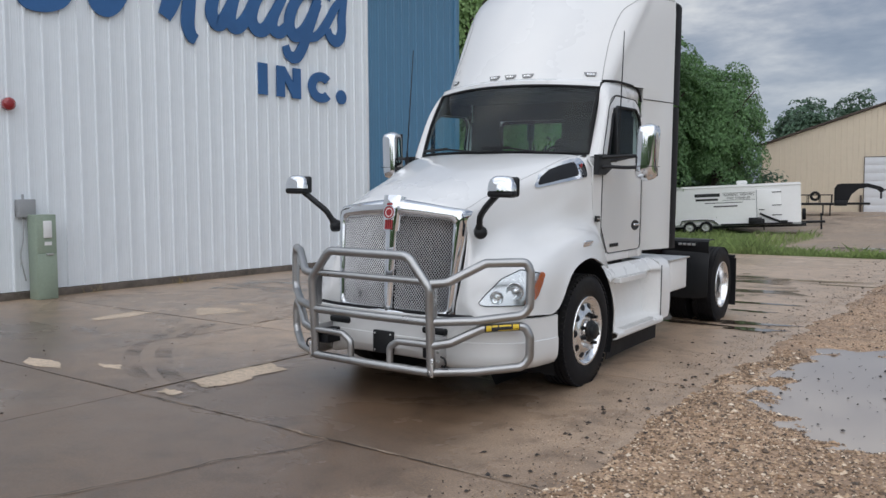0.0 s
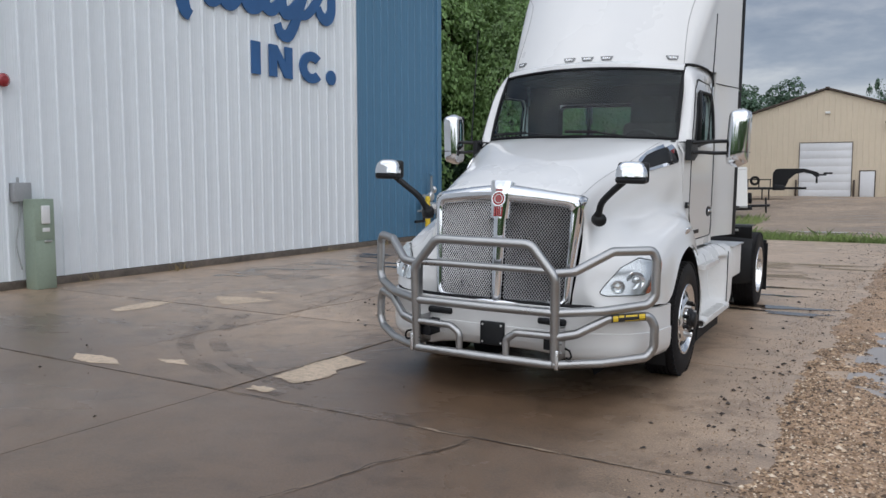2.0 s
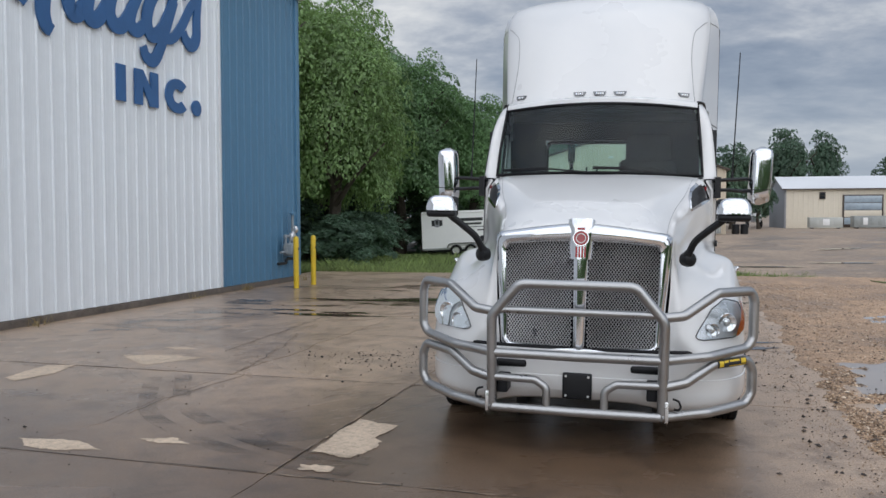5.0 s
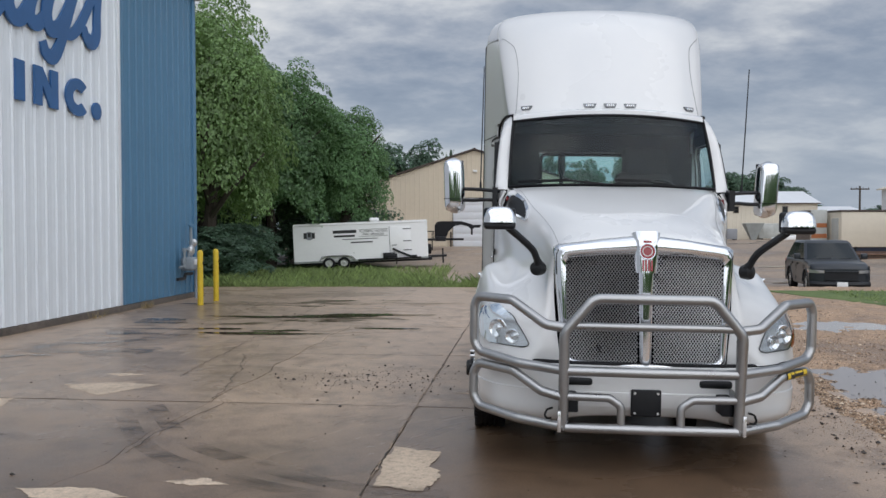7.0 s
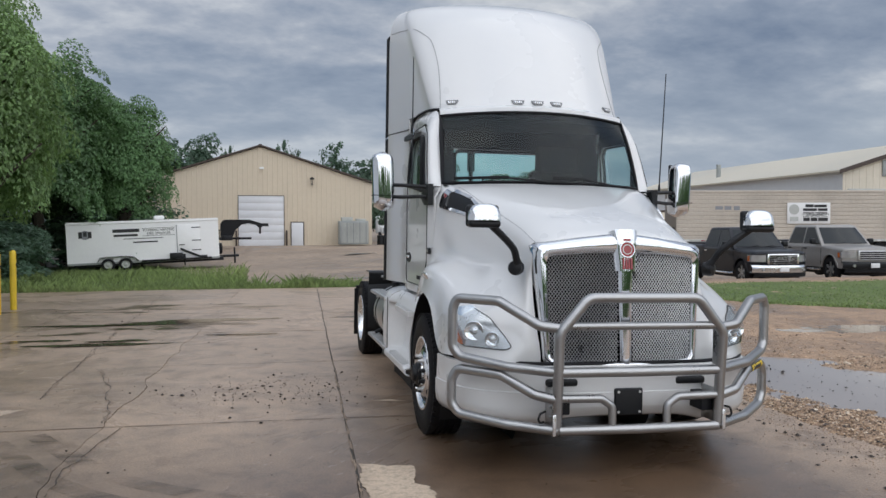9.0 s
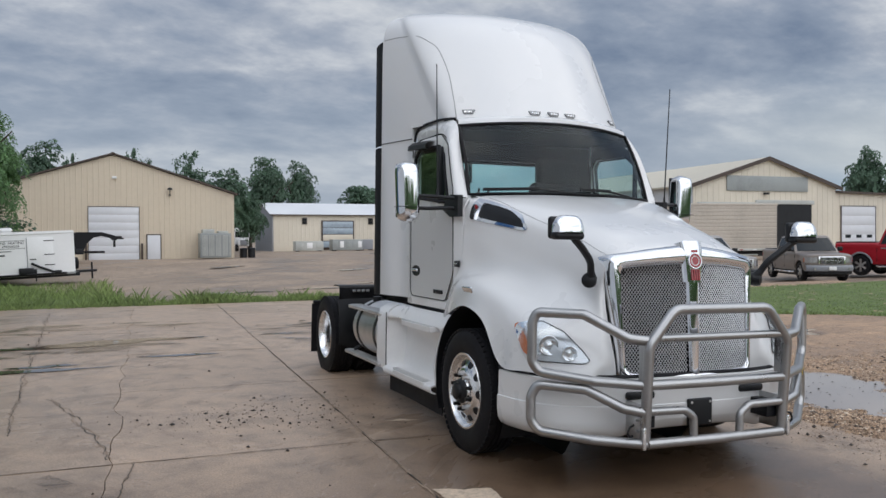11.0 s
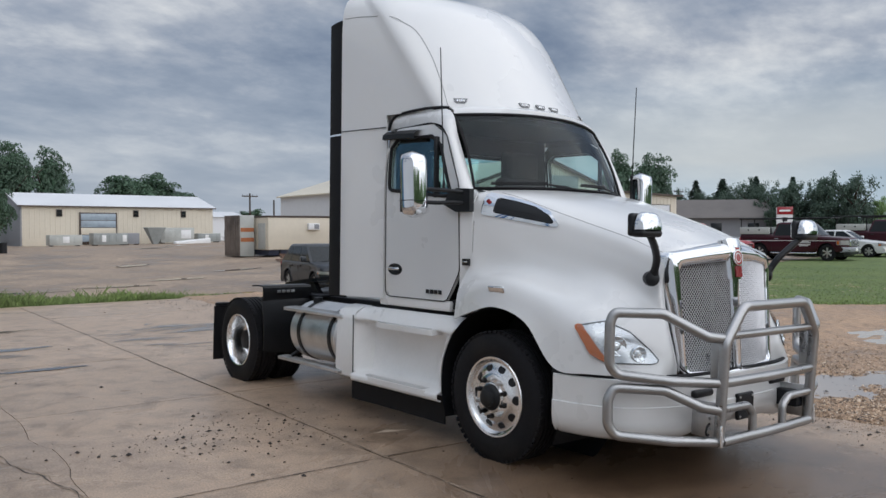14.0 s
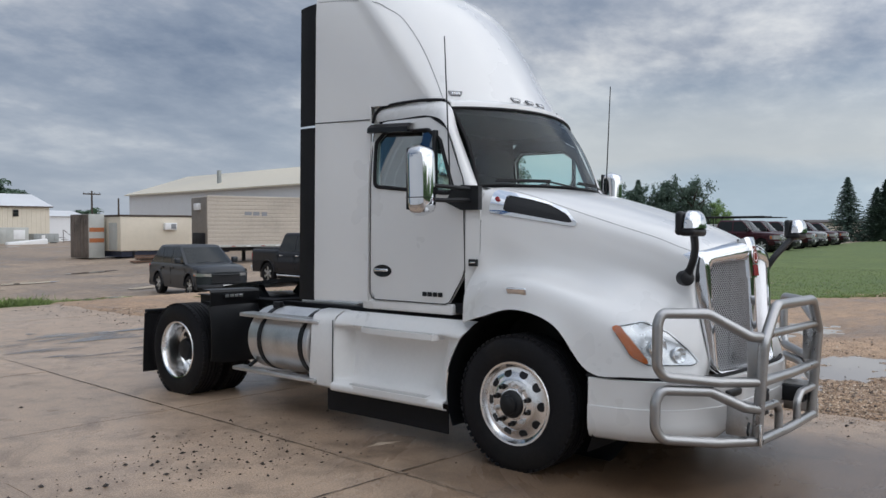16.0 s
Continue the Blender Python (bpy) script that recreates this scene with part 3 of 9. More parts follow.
# dirt packed in the joints, and cracks across the panels
def fissure(name, label, pts, w, mat, key, z=.0052, wander=.02, m=None):
    """A narrow ragged ribbon along a line on the slab."""
    line = resample([Vector(p) for p in pts], max(12, int(28 * sum((Vector(b) - Vector(a)).length for a, b in zip(pts, pts[1:])))), False)
    L, R = [], []
    for i, p in enumerate(line):
        t = (line[min(i + 1, len(line) - 1)] - line[max(i - 1, 0)]).normalized()
        n = Vector((-t.y, t.x))
        c = p + n * wander * (fbm(p.x + key, p.y, 1.6, 4) + .5 * fbm(p.x, p.y + key, 6.0, 3))
        a = w * max(.12, .6 + .9 * fbm(p.x * 5 + key, p.y * 5, 1.0, 3))
        b = w * max(.12, .6 + .9 * fbm(p.x * 5, p.y * 5 + key + 9, 1.0, 3))
        L.append((c.x + n.x * a, c.y + n.y * a, z))
        R.append((c.x - n.x * b, c.y - n.y * b, z))
    bm = bmesh.new()
    add_grid(bm, [R, L])
    ob = tagged(part(name, bm, mat), label, "crack" if name == "crack" else "joint", kind="structure")
    if m is not None:
        ob.matrix_basis = m
    return ob


for k, (a, b) in enumerate((((-8.3, 0), (.5, 0)), ((-8.3, -2.95), (4.1, -2.95)), ((0, -2.95), (0, 15.5)))):
    fissure("joint_dirt", "dark wet dirt packed in a slab joint", (a, b), .009, JOINTDIRT, k * 3.3, .0049, .012, pavement.matrix_basis.copy())
CRACKS = [
    [(-8.6, 10.9), (-8.46, 10.39), (-8.3, 9.58), (-8.16, 8.85), (-8.06, 8.01)],
    [(-7.92, 7.83), (-7.99, 7.41), (-8.04, 7.01), (-8.07, 6.65), (-8.1, 6.02)],
    [(-3.86, 4.57), (-3.97, 4.31), (-4.19, 3.92), (-4.3, 3.45), (-4.53, 2.93), (-4.8, 2.2)],
    [(-8.87, 9.29), (-8.93, 13.13), (-8.98, 22.4)]]
for k, pts in enumerate(CRACKS):
    fissure("crack", "ragged hairline crack across the concrete", pts, .006, JOINTDIRT, k * 5.1 + 2, .0056, .05)
    fissure("crack", "pale crumbled lip of a concrete crack", [(x + .010, y + .008) for x, y in pts], .008, CRUMB, k * 4.3 + 1, .0051, .05)
# crisp sheets of rain water in the low streaks of the slab
wr = random.Random(19)
for k in range(10):
    x, y = wr.uniform(-11.2, -6.9), wr.uniform(12.6, 16.6)
    bm = bmesh.new()
    ragged_patch(bm, x, y, wr.uniform(.35, 1.15), wr.uniform(.06, .2), .0079 + .0002 * k, k * 1.9 + .7, wr.uniform(-.12, .2), 1.5, 120)
    tagged(part("puddle", bm, DARKWATER), "narrow still rain puddle on the concrete", "puddle", kind="structure")
for k in range(9):
    x, y = wr.uniform(-3.4, -1.9), wr.uniform(10.5, 17.5)
    bm = bmesh.new()
    ragged_patch(bm, x, y, wr.uniform(.25, .7), wr.uniform(.05, .14), .0079 + .0002 * k, k * 2.3 + 5, wr.uniform(-.1, .2), 1.5, 100)
    tagged(part("puddle", bm, DARKWATER), "narrow still rain puddle on the concrete", "puddle", kind="structure")
# standing water on the slab
for k, (x, y, rx, ry, rot) in enumerate([(-10.9, 12.6, 1.2, 2.2, .1), (-8.9, 15.0, 2.2, .7, .1), (-4.0, 15.6, 1.2, 2.2, .2), (-8.8, 18.4, 2.6, .8, .05)]):
    bm = bmesh.new()
    ragged_patch(bm, x, y, rx, ry, 0.0062 + .0007 * k, k * 2.9 + .4, rot, 1.1)
    tagged(part("puddle", bm, FILM), "shallow broken rain puddle on the concrete", "puddle", kind="structure")
# turning tyre scuffs
for k, pts in enumerate(([(-8.79, 7.52), (-8.06, 6.27), (-7.35, 5.6), (-6.36, 5.05), (-5.66, 4.9)], [(-8.55, 7.7), (-7.8, 6.45), (-7.1, 5.8), (-6.3, 5.3), (-5.6, 5.15)])):
    line = catmull([(x, y, 0) for x, y in pts], 8)
    L, R = [], []
    for i, p in enumerate(line):
        t = (line[min(i + 1, len(line) - 1)] - line[max(i - 1, 0)]).normalized()
        nn = Vector((-t.y, t.x, 0)) * .085
        L.append((p.x + nn.x, p.y + nn.y, .0055 - .0006 * k))
        R.append((p.x - nn.x, p.y - nn.y, .0055 - .0006 * k))
    bm = bmesh.new()
    add_grid(bm, [L, R])
    tagged(part("tyre_scuff", bm, SCUFF), "dark curved tyre scuff on the concrete", "tyre mark", kind="structure")

# ---- gravel yard beside the slab, with sunken puddles ----
POOLS = [(-0.75, 8.3, 1.25, 2.1, .055), (0.75, 6.4, 1.1, .8, .05), (1.0, 14.3, 1.3, 1.1, .045), (3.0, 12.2, 1.5, .8, .045), (4.6, 8.0, 1.6, 1.0, .045), (7.0, 3.5, 2.2, 1.3, .05)]


def gravel_z(x, y):
    edge = -2.22 + .07 * (y - 7.7) * (1 if y > 7.7 else .2) * .9 + .12 * fbm(x * .2, y, .8, 3, 2.0) + .05 * fbm(x, y, 4.0, 3)
    z = -0.05 + 0.075 * step(edge - .12, edge + .3, x) + .012 * fbm(x, y, .7, 3, 9.0) + .016 * fbm(x, y, 5.0, 4, 5.0)
    for cx, cy, rx, ry, d in POOLS:
        q = ((x - cx) / rx) ** 2 + ((y - cy) / ry) ** 2
        q += .6 * fbm(x, y, .9, 3, cx) + .3 * fbm(x, y, 3.2, 3, cy)
        z -= d * (1 - step(.35, 1.25, q))
    return z


def lawn_edge(x):
    """The near edge of the lawn, as y over x."""
    return 16.2 - 1.0 * (x - 3.8) + .012 * (x - 3.8) ** 2 if x > 3.8 else 16.2 + (3.8 - x) * 3.4


bm = bmesh.new()
gx = [-2.9 + .055 * i for i in range(120)] + [3.7 + .2 * i for i in range(1, 70)]
gy = [1.0 + .06 * i for i in range(200)] + [13.0 + .15 * i for i in range(1, 72)]
gy = [-14 + .5 * i for i in range(30)] + gy
add_grid(bm, [[(x, y, gravel_z(x, y)) for x in gx] for y in gy])
tagged(part("gravel_yard", bm, GRAVEL, angle=80), "wet brown pea gravel strip with ruts", "gravel", kind="structure")
for k, (cx, cy, rx, ry, d) in enumerate(POOLS):
    bm = bmesh.new()
    ragged_patch(bm, cx, cy, rx * 1.35, ry * 1.35, -0.004 - .004 * k, cx, 0, .1, 40)
    tagged(part("puddle", bm, WATER), "muddy rain puddle in the gravel", "puddle", kind="structure")

# loose stones: one joined scatter, thickest near the walk
STONE = material("wet_pebbles", (0.44, 0.315, 0.21), 0.38, vary=0.2, scale=9)
add, link = wire(STONE.node_tree)
grit = ramp(add("ShaderNodeValToRGB"), [(0.0, (0.05, 0.032, 0.02)), (0.3, (0.18, 0.112, 0.062)), (0.62, (0.36, 0.232, 0.135)), (0.86, (0.54, 0.385, 0.25)), (1.0, (0.76, 0.64, 0.50))])
link(add("ShaderNodeNewGeometry").outputs["Random Per Island"], grit.inputs[0])
link(grit.outputs[0], next(n for n in STONE.node_tree.nodes if n.type == "BSDF_PRINCIPLED").inputs["Base Color"])
CLOD = material("dark_mud_clods", (0.045, 0.032, 0.024), 0.55, vary=0.3, scale=9, island=0.4)


def pebble_cloud(spots, sizes, rng):
    verts, faces = [], []
    base = [(1, 0, 0), (-1, 0, 0), (0, 1, 0), (0, -1, 0), (0, 0, 1), (0, 0, -.6)]
    tri = [(0, 2, 4), (2, 1, 4), (1, 3, 4), (3, 0, 4), (2, 0, 5), (1, 2, 5), (3, 1, 5), (0, 3, 5)]
    for (x, y, z), s in zip(spots, sizes):
        a = rng.uniform(0, 6.28)
        e = [s * rng.uniform(.7, 1.3), s * rng.uniform(.5, 1.0), s * rng.uniform(.35, .7)]
        o = len(verts)
        for bx, by, bz in base:
            px, py = bx * e[0] * rng.uniform(.8, 1.2), by * e[1] * rng.uniform(.8, 1.2)
            verts.append((x + px * math.cos(a) - py * math.sin(a), y + px * math.sin(a) + py * math.cos(a), z + bz * e[2] + e[2] * .3))
        faces += [tuple(o + k for k in t) for t in tri]
    me = bpy.data.meshes.new("stones")
    me.from_pydata(verts, [], faces)
    me.update()
    return me


rng = random.Random(5)
spots, sizes = [], []
while len(spots) < 56000:
    x = -2.35 + abs(rng.gauss(0, 1.0)) * 2.2
    y = rng.uniform(2.2, 9.5) if rng.random() < .8 else rng.uniform(9.5, 21)
    z = gravel_z(x, y)
    if z < -.012 or x > 7:
        continue
    spots.append((x, y, z))
    sizes.append(rng.uniform(.006, .014) if rng.random() < .94 else rng.uniform(.014, .03))
while len(spots) < 60000:
    y = rng.uniform(2.0, 16.0)
    x = -2.2 + .06 * max(0, y - 7.7) - abs(rng.gauss(0, .22)) * (1.8 if rng.random() < .12 else 1)
    spots.append((x, y, max(.003, gravel_z(x, y))))
    sizes.append(rng.uniform(.003, .008))
me = pebble_cloud(spots, sizes, rng)
me.materials.append(STONE)
tagged(new("loose_gravel", me), "loose brown pebbles on the gravel strip", "gravel", kind="stuff")
spots, sizes = [], []
while len(spots) < 2400:
    y = rng.uniform(3.5, 23)
    if rng.random() < .62:
        x = -2.15 + .045 * (y - 7.7) + rng.gauss(-.06, .20 + .016 * y)
    elif rng.random() < .4:
        x, y = rng.gauss(-6.7, .7), rng.gauss(9.1, .45)
    elif rng.random() < .4:
        x, y = rng.gauss(-.7, .8), rng.gauss(8.0, 1.2)
    else:
        x = rng.uniform(-11, -2.4)
    spots.append((x, y, max(.002, gravel_z(x, y)) if x > -2.6 else .002))
    sizes.append(rng.uniform(.005, .011) if rng.random() < .84 else rng.uniform(.012, .028))
me = pebble_cloud(spots, sizes, rng)
me.materials.append(CLOD)
tagged(new("mud_clods", me), "dark crumbs of mud strewn over concrete", "mud", kind="stuff")

# ---- lawn and the rough verge ----
bm = bmesh.new()
cols = [2.0, 2.3, 2.6, 2.8] + [3.0 + .8 * i for i in range(20)] + [19 + 3 * i for i in range(1, 40)]
rows = []
for k in range(26):
    t = k / 25
    row = []
    for x in cols:
        y0 = lawn_edge(x) if x < 36 else lawn_edge(36) - (x - 36) * .1
        y0 += .3 * fbm(x, t, .9, 3)
        y1 = 22.3 + .35 * fbm(x, 3, .5, 3) + .04 * max(0, x - 12)
        y = y0 + (max(y1, y0 + .1) - y0) * t
        row.append((x, y, max(ground_z(x, y), gravel_z(x, y) if x < 12 and k < 2 else -9) + .035 * step(0, .08, t) - .02 * (t > .97)))
    rows.append(row)
add_grid(bm, rows)
tagged(part("lawn", bm, LAWN, angle=80), "mown green lawn between gravel and parked cars", "lawn", kind="structure")
bm = bmesh.new()
rows = []
for k in range(14):
    row = []
    for i in range(70):
        x = -40 + i * .65
        far = 31.5 + .6 * fbm(x, 0, .4, 3) - 5.2 * step(-3, 5, x) + 24 * (1 - step(-13, -5.5, x))
        y = 23.5 + .1 * fbm(x, 9, 1.5, 3) + (far - 23.5) * k / 13
        row.append((x, y, ground_z(x, y) + .03))
    rows.append(row)
add_grid(bm, rows)
tagged(part("grass_verge", bm, LAWN, angle=80), "rough green grass verge behind the slab", "grass", kind="structure")

BLADE = material("grass_blades", (0.20, 0.27, 0.085), 0.7, vary=0.15, scale=2, island=0.45)


def blades(name, label, count, place, hlo, hhi, w):
    verts, faces = [], []
    r = random.Random(11)
    for _ in range(count):
        x, y, z, k = place(r)
        h = r.uniform(hlo, hhi) * k
        a = r.uniform(0, 6.28)
        dx, dy = math.cos(a) * w, math.sin(a) * w
        lx, ly = r.gauss(0, .35) * h, r.gauss(0, .35) * h
        o = len(verts)
        verts += [(x - dx, y - dy, z), (x + dx, y + dy, z), (x + lx * .4 + dx * .6, y + ly * .4 + dy * .6, z + h * .6), (x + lx, y + ly, z + h)]
        faces += [(o, o + 1, o + 2), (o, o + 2, o + 3)]
    me = bpy.data.meshes.new(name)
    me.from_pydata(verts, [], faces)
    me.update()
    me.materials.append(BLADE)
    return tagged(new(name, me), label, "grass", kind="stuff")


def on_verge(r):
    x = r.uniform(-19, 2.6)
    y = 23.6 + abs(r.gauss(0, 2.4)) if r.random() < .72 or x > -7 else r.uniform(27, 50)
    k = (.5 + .9 * abs(fbm(x, y, .35, 3, 3.0)) * 1.5) * (1 if y > 24.2 else .6) * (1 - .6 * step(-2, 3, x))
    return x, y, ground_z(x, y) + .02, k


blades("verge_grass", "long rough grass blades on the verge", 80000, on_verge, .12, .44, .0065)


def on_lawn(r):
    x = r.uniform(3.5, 26)
    y0 = lawn_edge(x)
    y = y0 + r.random() ** 1.6 * max(.2, 22.3 - y0)
    return x, y, max(ground_z(x, y), -.02) + .02, 1.0 if y > y0 + .3 else 1.4


blades("lawn_grass", "short green lawn grass blades", 40000, on_lawn, .022, .055, .014)

# ---------------- steel building beside the slab ----------------
WALLW = material("white_ribbed_steel", (0.80, 0.845, 0.88), 0.42, vary=0.03, scale=0.8, island=0.02)
WALLB = material("blue_ribbed_steel", (0.092, 0.222, 0.355), 0.42, vary=0.05, scale=0.8, island=0.03)
SIGNB = material("blue_sign_face", (0.035, 0.13, 0.33), 0.4, vary=0.08, scale=1.2)
TRIMW = material("white_trim", (0.75, 0.76, 0.78), 0.45, vary=0.04)
BM = Matrix.Translation((-12.95, 13.0, 0)) @ pose(0, 0, 0, 0, 0, -3.2)


def steel_sheet(width, height, pitch=0.305, rib=0.032, minor=True):
    """A run of ribbed cladding in local y and z, ribs towards +x."""
    line = [(0.0, 0.0)]
    n = round(width / pitch)
    for k in range(n):
        y = pitch * (k + .5)
        if minor:
            for q in (y - pitch * .36, y - pitch * .24):
                line += [(y - pitch * .5 + (q - y + pitch * .5) - .012, 0), (q, .004), (q + .012, 0)] if q > y - pitch * .5 + .02 else []
        line += [(y - .030, 0), (y - .016, rib), (y + .016, rib), (y + .030, 0)]
        if minor:
            q = y + pitch * .30
            line += [(q - .012, 0), (q, .004), (q + .012, 0)]
    line.append((width, 0.0))
    line = sorted(set(line))
    bm = bmesh.new()
    add_grid(bm, [[(d, y, z) for y, d in line] for z in (0.0, height)])
    return bm


def clad(parent, mat, y0, y1, z0, z1, x=0.0, name="steel_panel"):
    me = mesh_of(steel_sheet(0.915, z1 - z0), name, mat, False)
    y = y0
    while y < y1 - .05:
        if y + .915 > y1:
            me = mesh_of(steel_sheet(round((y1 - y) / .305) * .305 or .305, z1 - z0), name, mat, False)
        ob = new(name, me)
        ob.parent = parent
        ob.matrix_basis = Matrix.Translation((x, y, z0))
        y += .915


for nm, mat, y0, y1 in (("wall_white", WALLW, -24.0, 3.45), ("wall_blue", WALLB, 3.45, 7.2)):
    w = tagged(part(nm, box((-.25, y0, .13), (-.004, y1, 7.6)), mat), "white ribbed steel wall" if mat is WALLW else "blue ribbed steel wall at the corner", "wall", kind="structure")
    w.matrix_basis = BM
    clad(w, mat, y0, y1, .13, 7.6)
bm = box((-.25, -24.0, -.095), (.03, 7.22, .12), 0.01)
tagged(part("footing", bm, FOOTING, m=BM), "stained concrete footing strip", "footing", kind="structure")
bm = box((-18, 7.0, -.09), (-.26, 7.2, 7.6))
tagged(part("wall_gable", bm, WALLB, m=BM), "blue steel end wall", "wall", kind="structure")
bm = bmesh.new()
add_prism(bm, [(-18.3, 7.55), (.12, 7.6), (.16, 7.75), (-9, 9.4), (-18.3, 7.75)], -24.2, 7.43, axis=1)
tagged(part("roof", bm, TRIMW, m=BM), "white metal roof with fascia", "roof", kind="structure")
bm = box((-.005, -24.1, 7.42), (.17, 7.48, 7.66), 0.02)
tagged(part("fascia", bm, TRIMW, m=BM), "white eave fascia trim", "trim", kind="structure")
bm = box((-.02, 7.14, .13), (.045, 7.24, 7.45), 0.01)
tagged(part("corner_trim", bm, WALLB, m=BM), "blue corner trim", "trim", kind="structure")
bm = box((-.02, 3.42, .13), (.036, 3.48, 7.45), 0.008)
tagged(part("joint_trim", bm, TRIMW, m=BM), "white trim between wall colours", "trim", kind="structure")

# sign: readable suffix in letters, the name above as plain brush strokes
sign = thing("wall_sign", "raised blue painted sign on the white wall", "sign", BM)
def block_letter(outline):
    bm = bmesh.new()
    add_prism(bm, outline, .03, .07, axis=0)
    part("letter", bm, SIGNB, sign, smooth=False)


block_letter([(-.05, 3.80), (.20, 3.80), (.20, 4.46), (-.05, 4.46)])
block_letter([(.47, 3.80), (.69, 3.80), (.69, 4.16), (.93, 3.80), (1.17, 3.80), (1.17, 4.46), (.95, 4.46), (.95, 4.13), (.70, 4.46), (.47, 4.46)])
arc_o = [(1.81 + .40 * math.cos(radians(a)), 4.12 + .345 * math.sin(radians(a))) for a in range(42, 319, 12)]
arc_i = [(1.81 + .17 * math.cos(radians(a)), 4.12 + .14 * math.sin(radians(a))) for a in range(42, 319, 12)]
block_letter(arc_o + arc_i[::-1])
block_letter([(2.48 + .165 * math.cos(radians(a)), 3.96 + .165 * math.sin(radians(a))) for a in range(0, 360, 15)])


def stroke(pts, w, name="brush_stroke"):
    """A flat painted stroke along a line in the wall's plane."""
    line = catmull([(0, a, b) for a, b in pts], 10)
    bm = bmesh.new()
    n = len(line)
    face = .066 + .002 * (len(sign.children) % 3)
    L, R = [], []
    for i, p in enumerate(line):
        t = (line[min(i + 1, n - 1)] - line[max(i - 1, 0)]).normalized()
        nn = Vector((0, -t.z, t.y))
        k = w * (.72 + .28 * math.sin(math.pi * i / (n - 1)))
        L.append(p + nn * k * .5)
        R.append(p - nn * k * .5)
    add_grid(bm, [[q + Vector((.03, 0, 0)) for q in L], [q + Vector((face, 0, 0)) for q in L], [q + Vector((face, 0, 0)) for q in R], [q + Vector((.03, 0, 0)) for q in R]])
    bmesh.ops.recalc_face_normals(bm, faces=bm.faces)
    part(name, bm, SIGNB, sign, smooth=False)


stroke([(-4.99, 5.04), (-4.9, 4.87), (-4.71, 4.85), (-4.51, 4.89), (-4.32, 4.98), (-4.14, 5.21)], 0.32)
stroke([(-3.73, 5.35), (-3.72, 5.15), (-3.64, 5.0), (-3.5, 4.96), (-3.34, 5.06), (-3.18, 5.28), (-3.08, 5.51)], 0.3)
stroke([(-1.92, 5.85), (-2.07, 5.52), (-2.19, 5.25), (-2.31, 5.01)], 0.36)
stroke([(-1.58, 6.04), (-1.7, 5.66), (-1.76, 5.3), (-1.79, 4.97), (-1.72, 4.77), (-1.61, 4.69)], 0.3)
stroke([(-2.09, 5.52), (-1.86, 5.59), (-1.63, 5.63)], 0.2)
stroke([(-0.94, 5.99), (-1.14, 5.64), (-1.22, 5.29), (-1.09, 5.09), (-0.9, 5.21), (-0.71, 5.54), (-0.49, 6.05)], 0.3)
stroke([(-0.49, 6.05), (-0.7, 5.51), (-0.76, 5.2), (-0.6, 5.09), (-0.36, 5.3), (-0.09, 5.79)], 0.29)
stroke([(0.24, 6.04), (-0.06, 5.75), (-0.2, 5.36), (-0.08, 5.14), (0.16, 5.18), (0.42, 5.52), (0.69, 5.94)], 0.29)
stroke([(-0.03, 5.85), (0.31, 6.01), (0.69, 5.94)], 0.22)
stroke([(0.69, 5.94), (0.42, 5.5), (0.38, 5.24), (0.59, 5.17), (0.86, 5.4)], 0.28)
stroke([(1.64, 6.15), (1.26, 6.11), (0.97, 5.77), (0.86, 5.4), (1.0, 5.17), (1.3, 5.32), (1.56, 5.7), (1.76, 6.11)], 0.29)
stroke([(1.78, 6.01), (1.49, 5.43), (1.26, 4.96), (1.05, 4.7), (0.83, 4.73), (0.74, 4.92)], 0.26)
stroke([(1.26, 5.16), (1.64, 5.23), (1.97, 5.52), (2.31, 5.99), (2.65, 6.35)], 0.22)
stroke([(2.63, 6.35), (2.54, 5.85), (2.51, 5.42), (2.33, 5.23), (2.13, 5.31), (2.05, 5.46)], 0.27)
stroke([(2.19, 6.67), (2.13, 6.38), (2.06, 6.12)], 0.2)

# fittings on and by the wall
GREENBOX = material("pale_green_enamel", (0.30, 0.37, 0.29), 0.5, vary=0.08, scale=4)
GREYBOX = material("grey_enamel", (0.33, 0.34, 0.35), 0.5, vary=0.08, scale=5)
ped = thing("utility_pedestal", "pale green metal utility pedestal against the wall", "utility box", Matrix.Translation((-13.0, 8.1, 0)) @ pose(0, 0, 0, 0, 0, -3.2))
bm = box((-.11, -.17, 0), (.16, .17, 1.38), 0.012)
part("cabinet", bm, GREENBOX, ped)
part("lower_door", box((.155, -.155, .04), (.168, .155, .74), 0.004), GREENBOX, ped)
part("upper_door", box((.155, -.155, .76), (.168, .155, 1.34), 0.004), GREENBOX, ped)
part("meter_glass", box((.165, -.06, 1.0), (.20, .08, 1.28), 0.02, 3), LABEL_W, ped)
part("label_plate", box((.166, -.04, .88), (.172, .08, .94), 0.002), LABEL_W, ped)
part("hasp", box((.166, -.02, .72), (.19, .10, .75), 0.004), ALU_DULL, ped)
jb = thing("junction_box", "grey electrical box on the white wall", "electrical box", BM)
part("box_body", box((.0, -5.20, 1.34), (.14, -4.92, 1.63), 0.012), GREYBOX, jb)
bm = bmesh.new()
add_cyl(bm, (.07, -5.1, 1.63), (.07, -5.1, 1.71), .02, seg=10)
add_tube(bm, catmull([(.07, -5.1, 1.34), (.08, -5.12, 1.0), (.1, -5.18, .7), (.08, -5.1, .3)], 6), .012, 6)
part("conduit", bm, GREYBOX, jb)
bell = thing("alarm_bell", "red round fire alarm bell on the wall", "alarm bell", BM)
bm = bmesh.new()
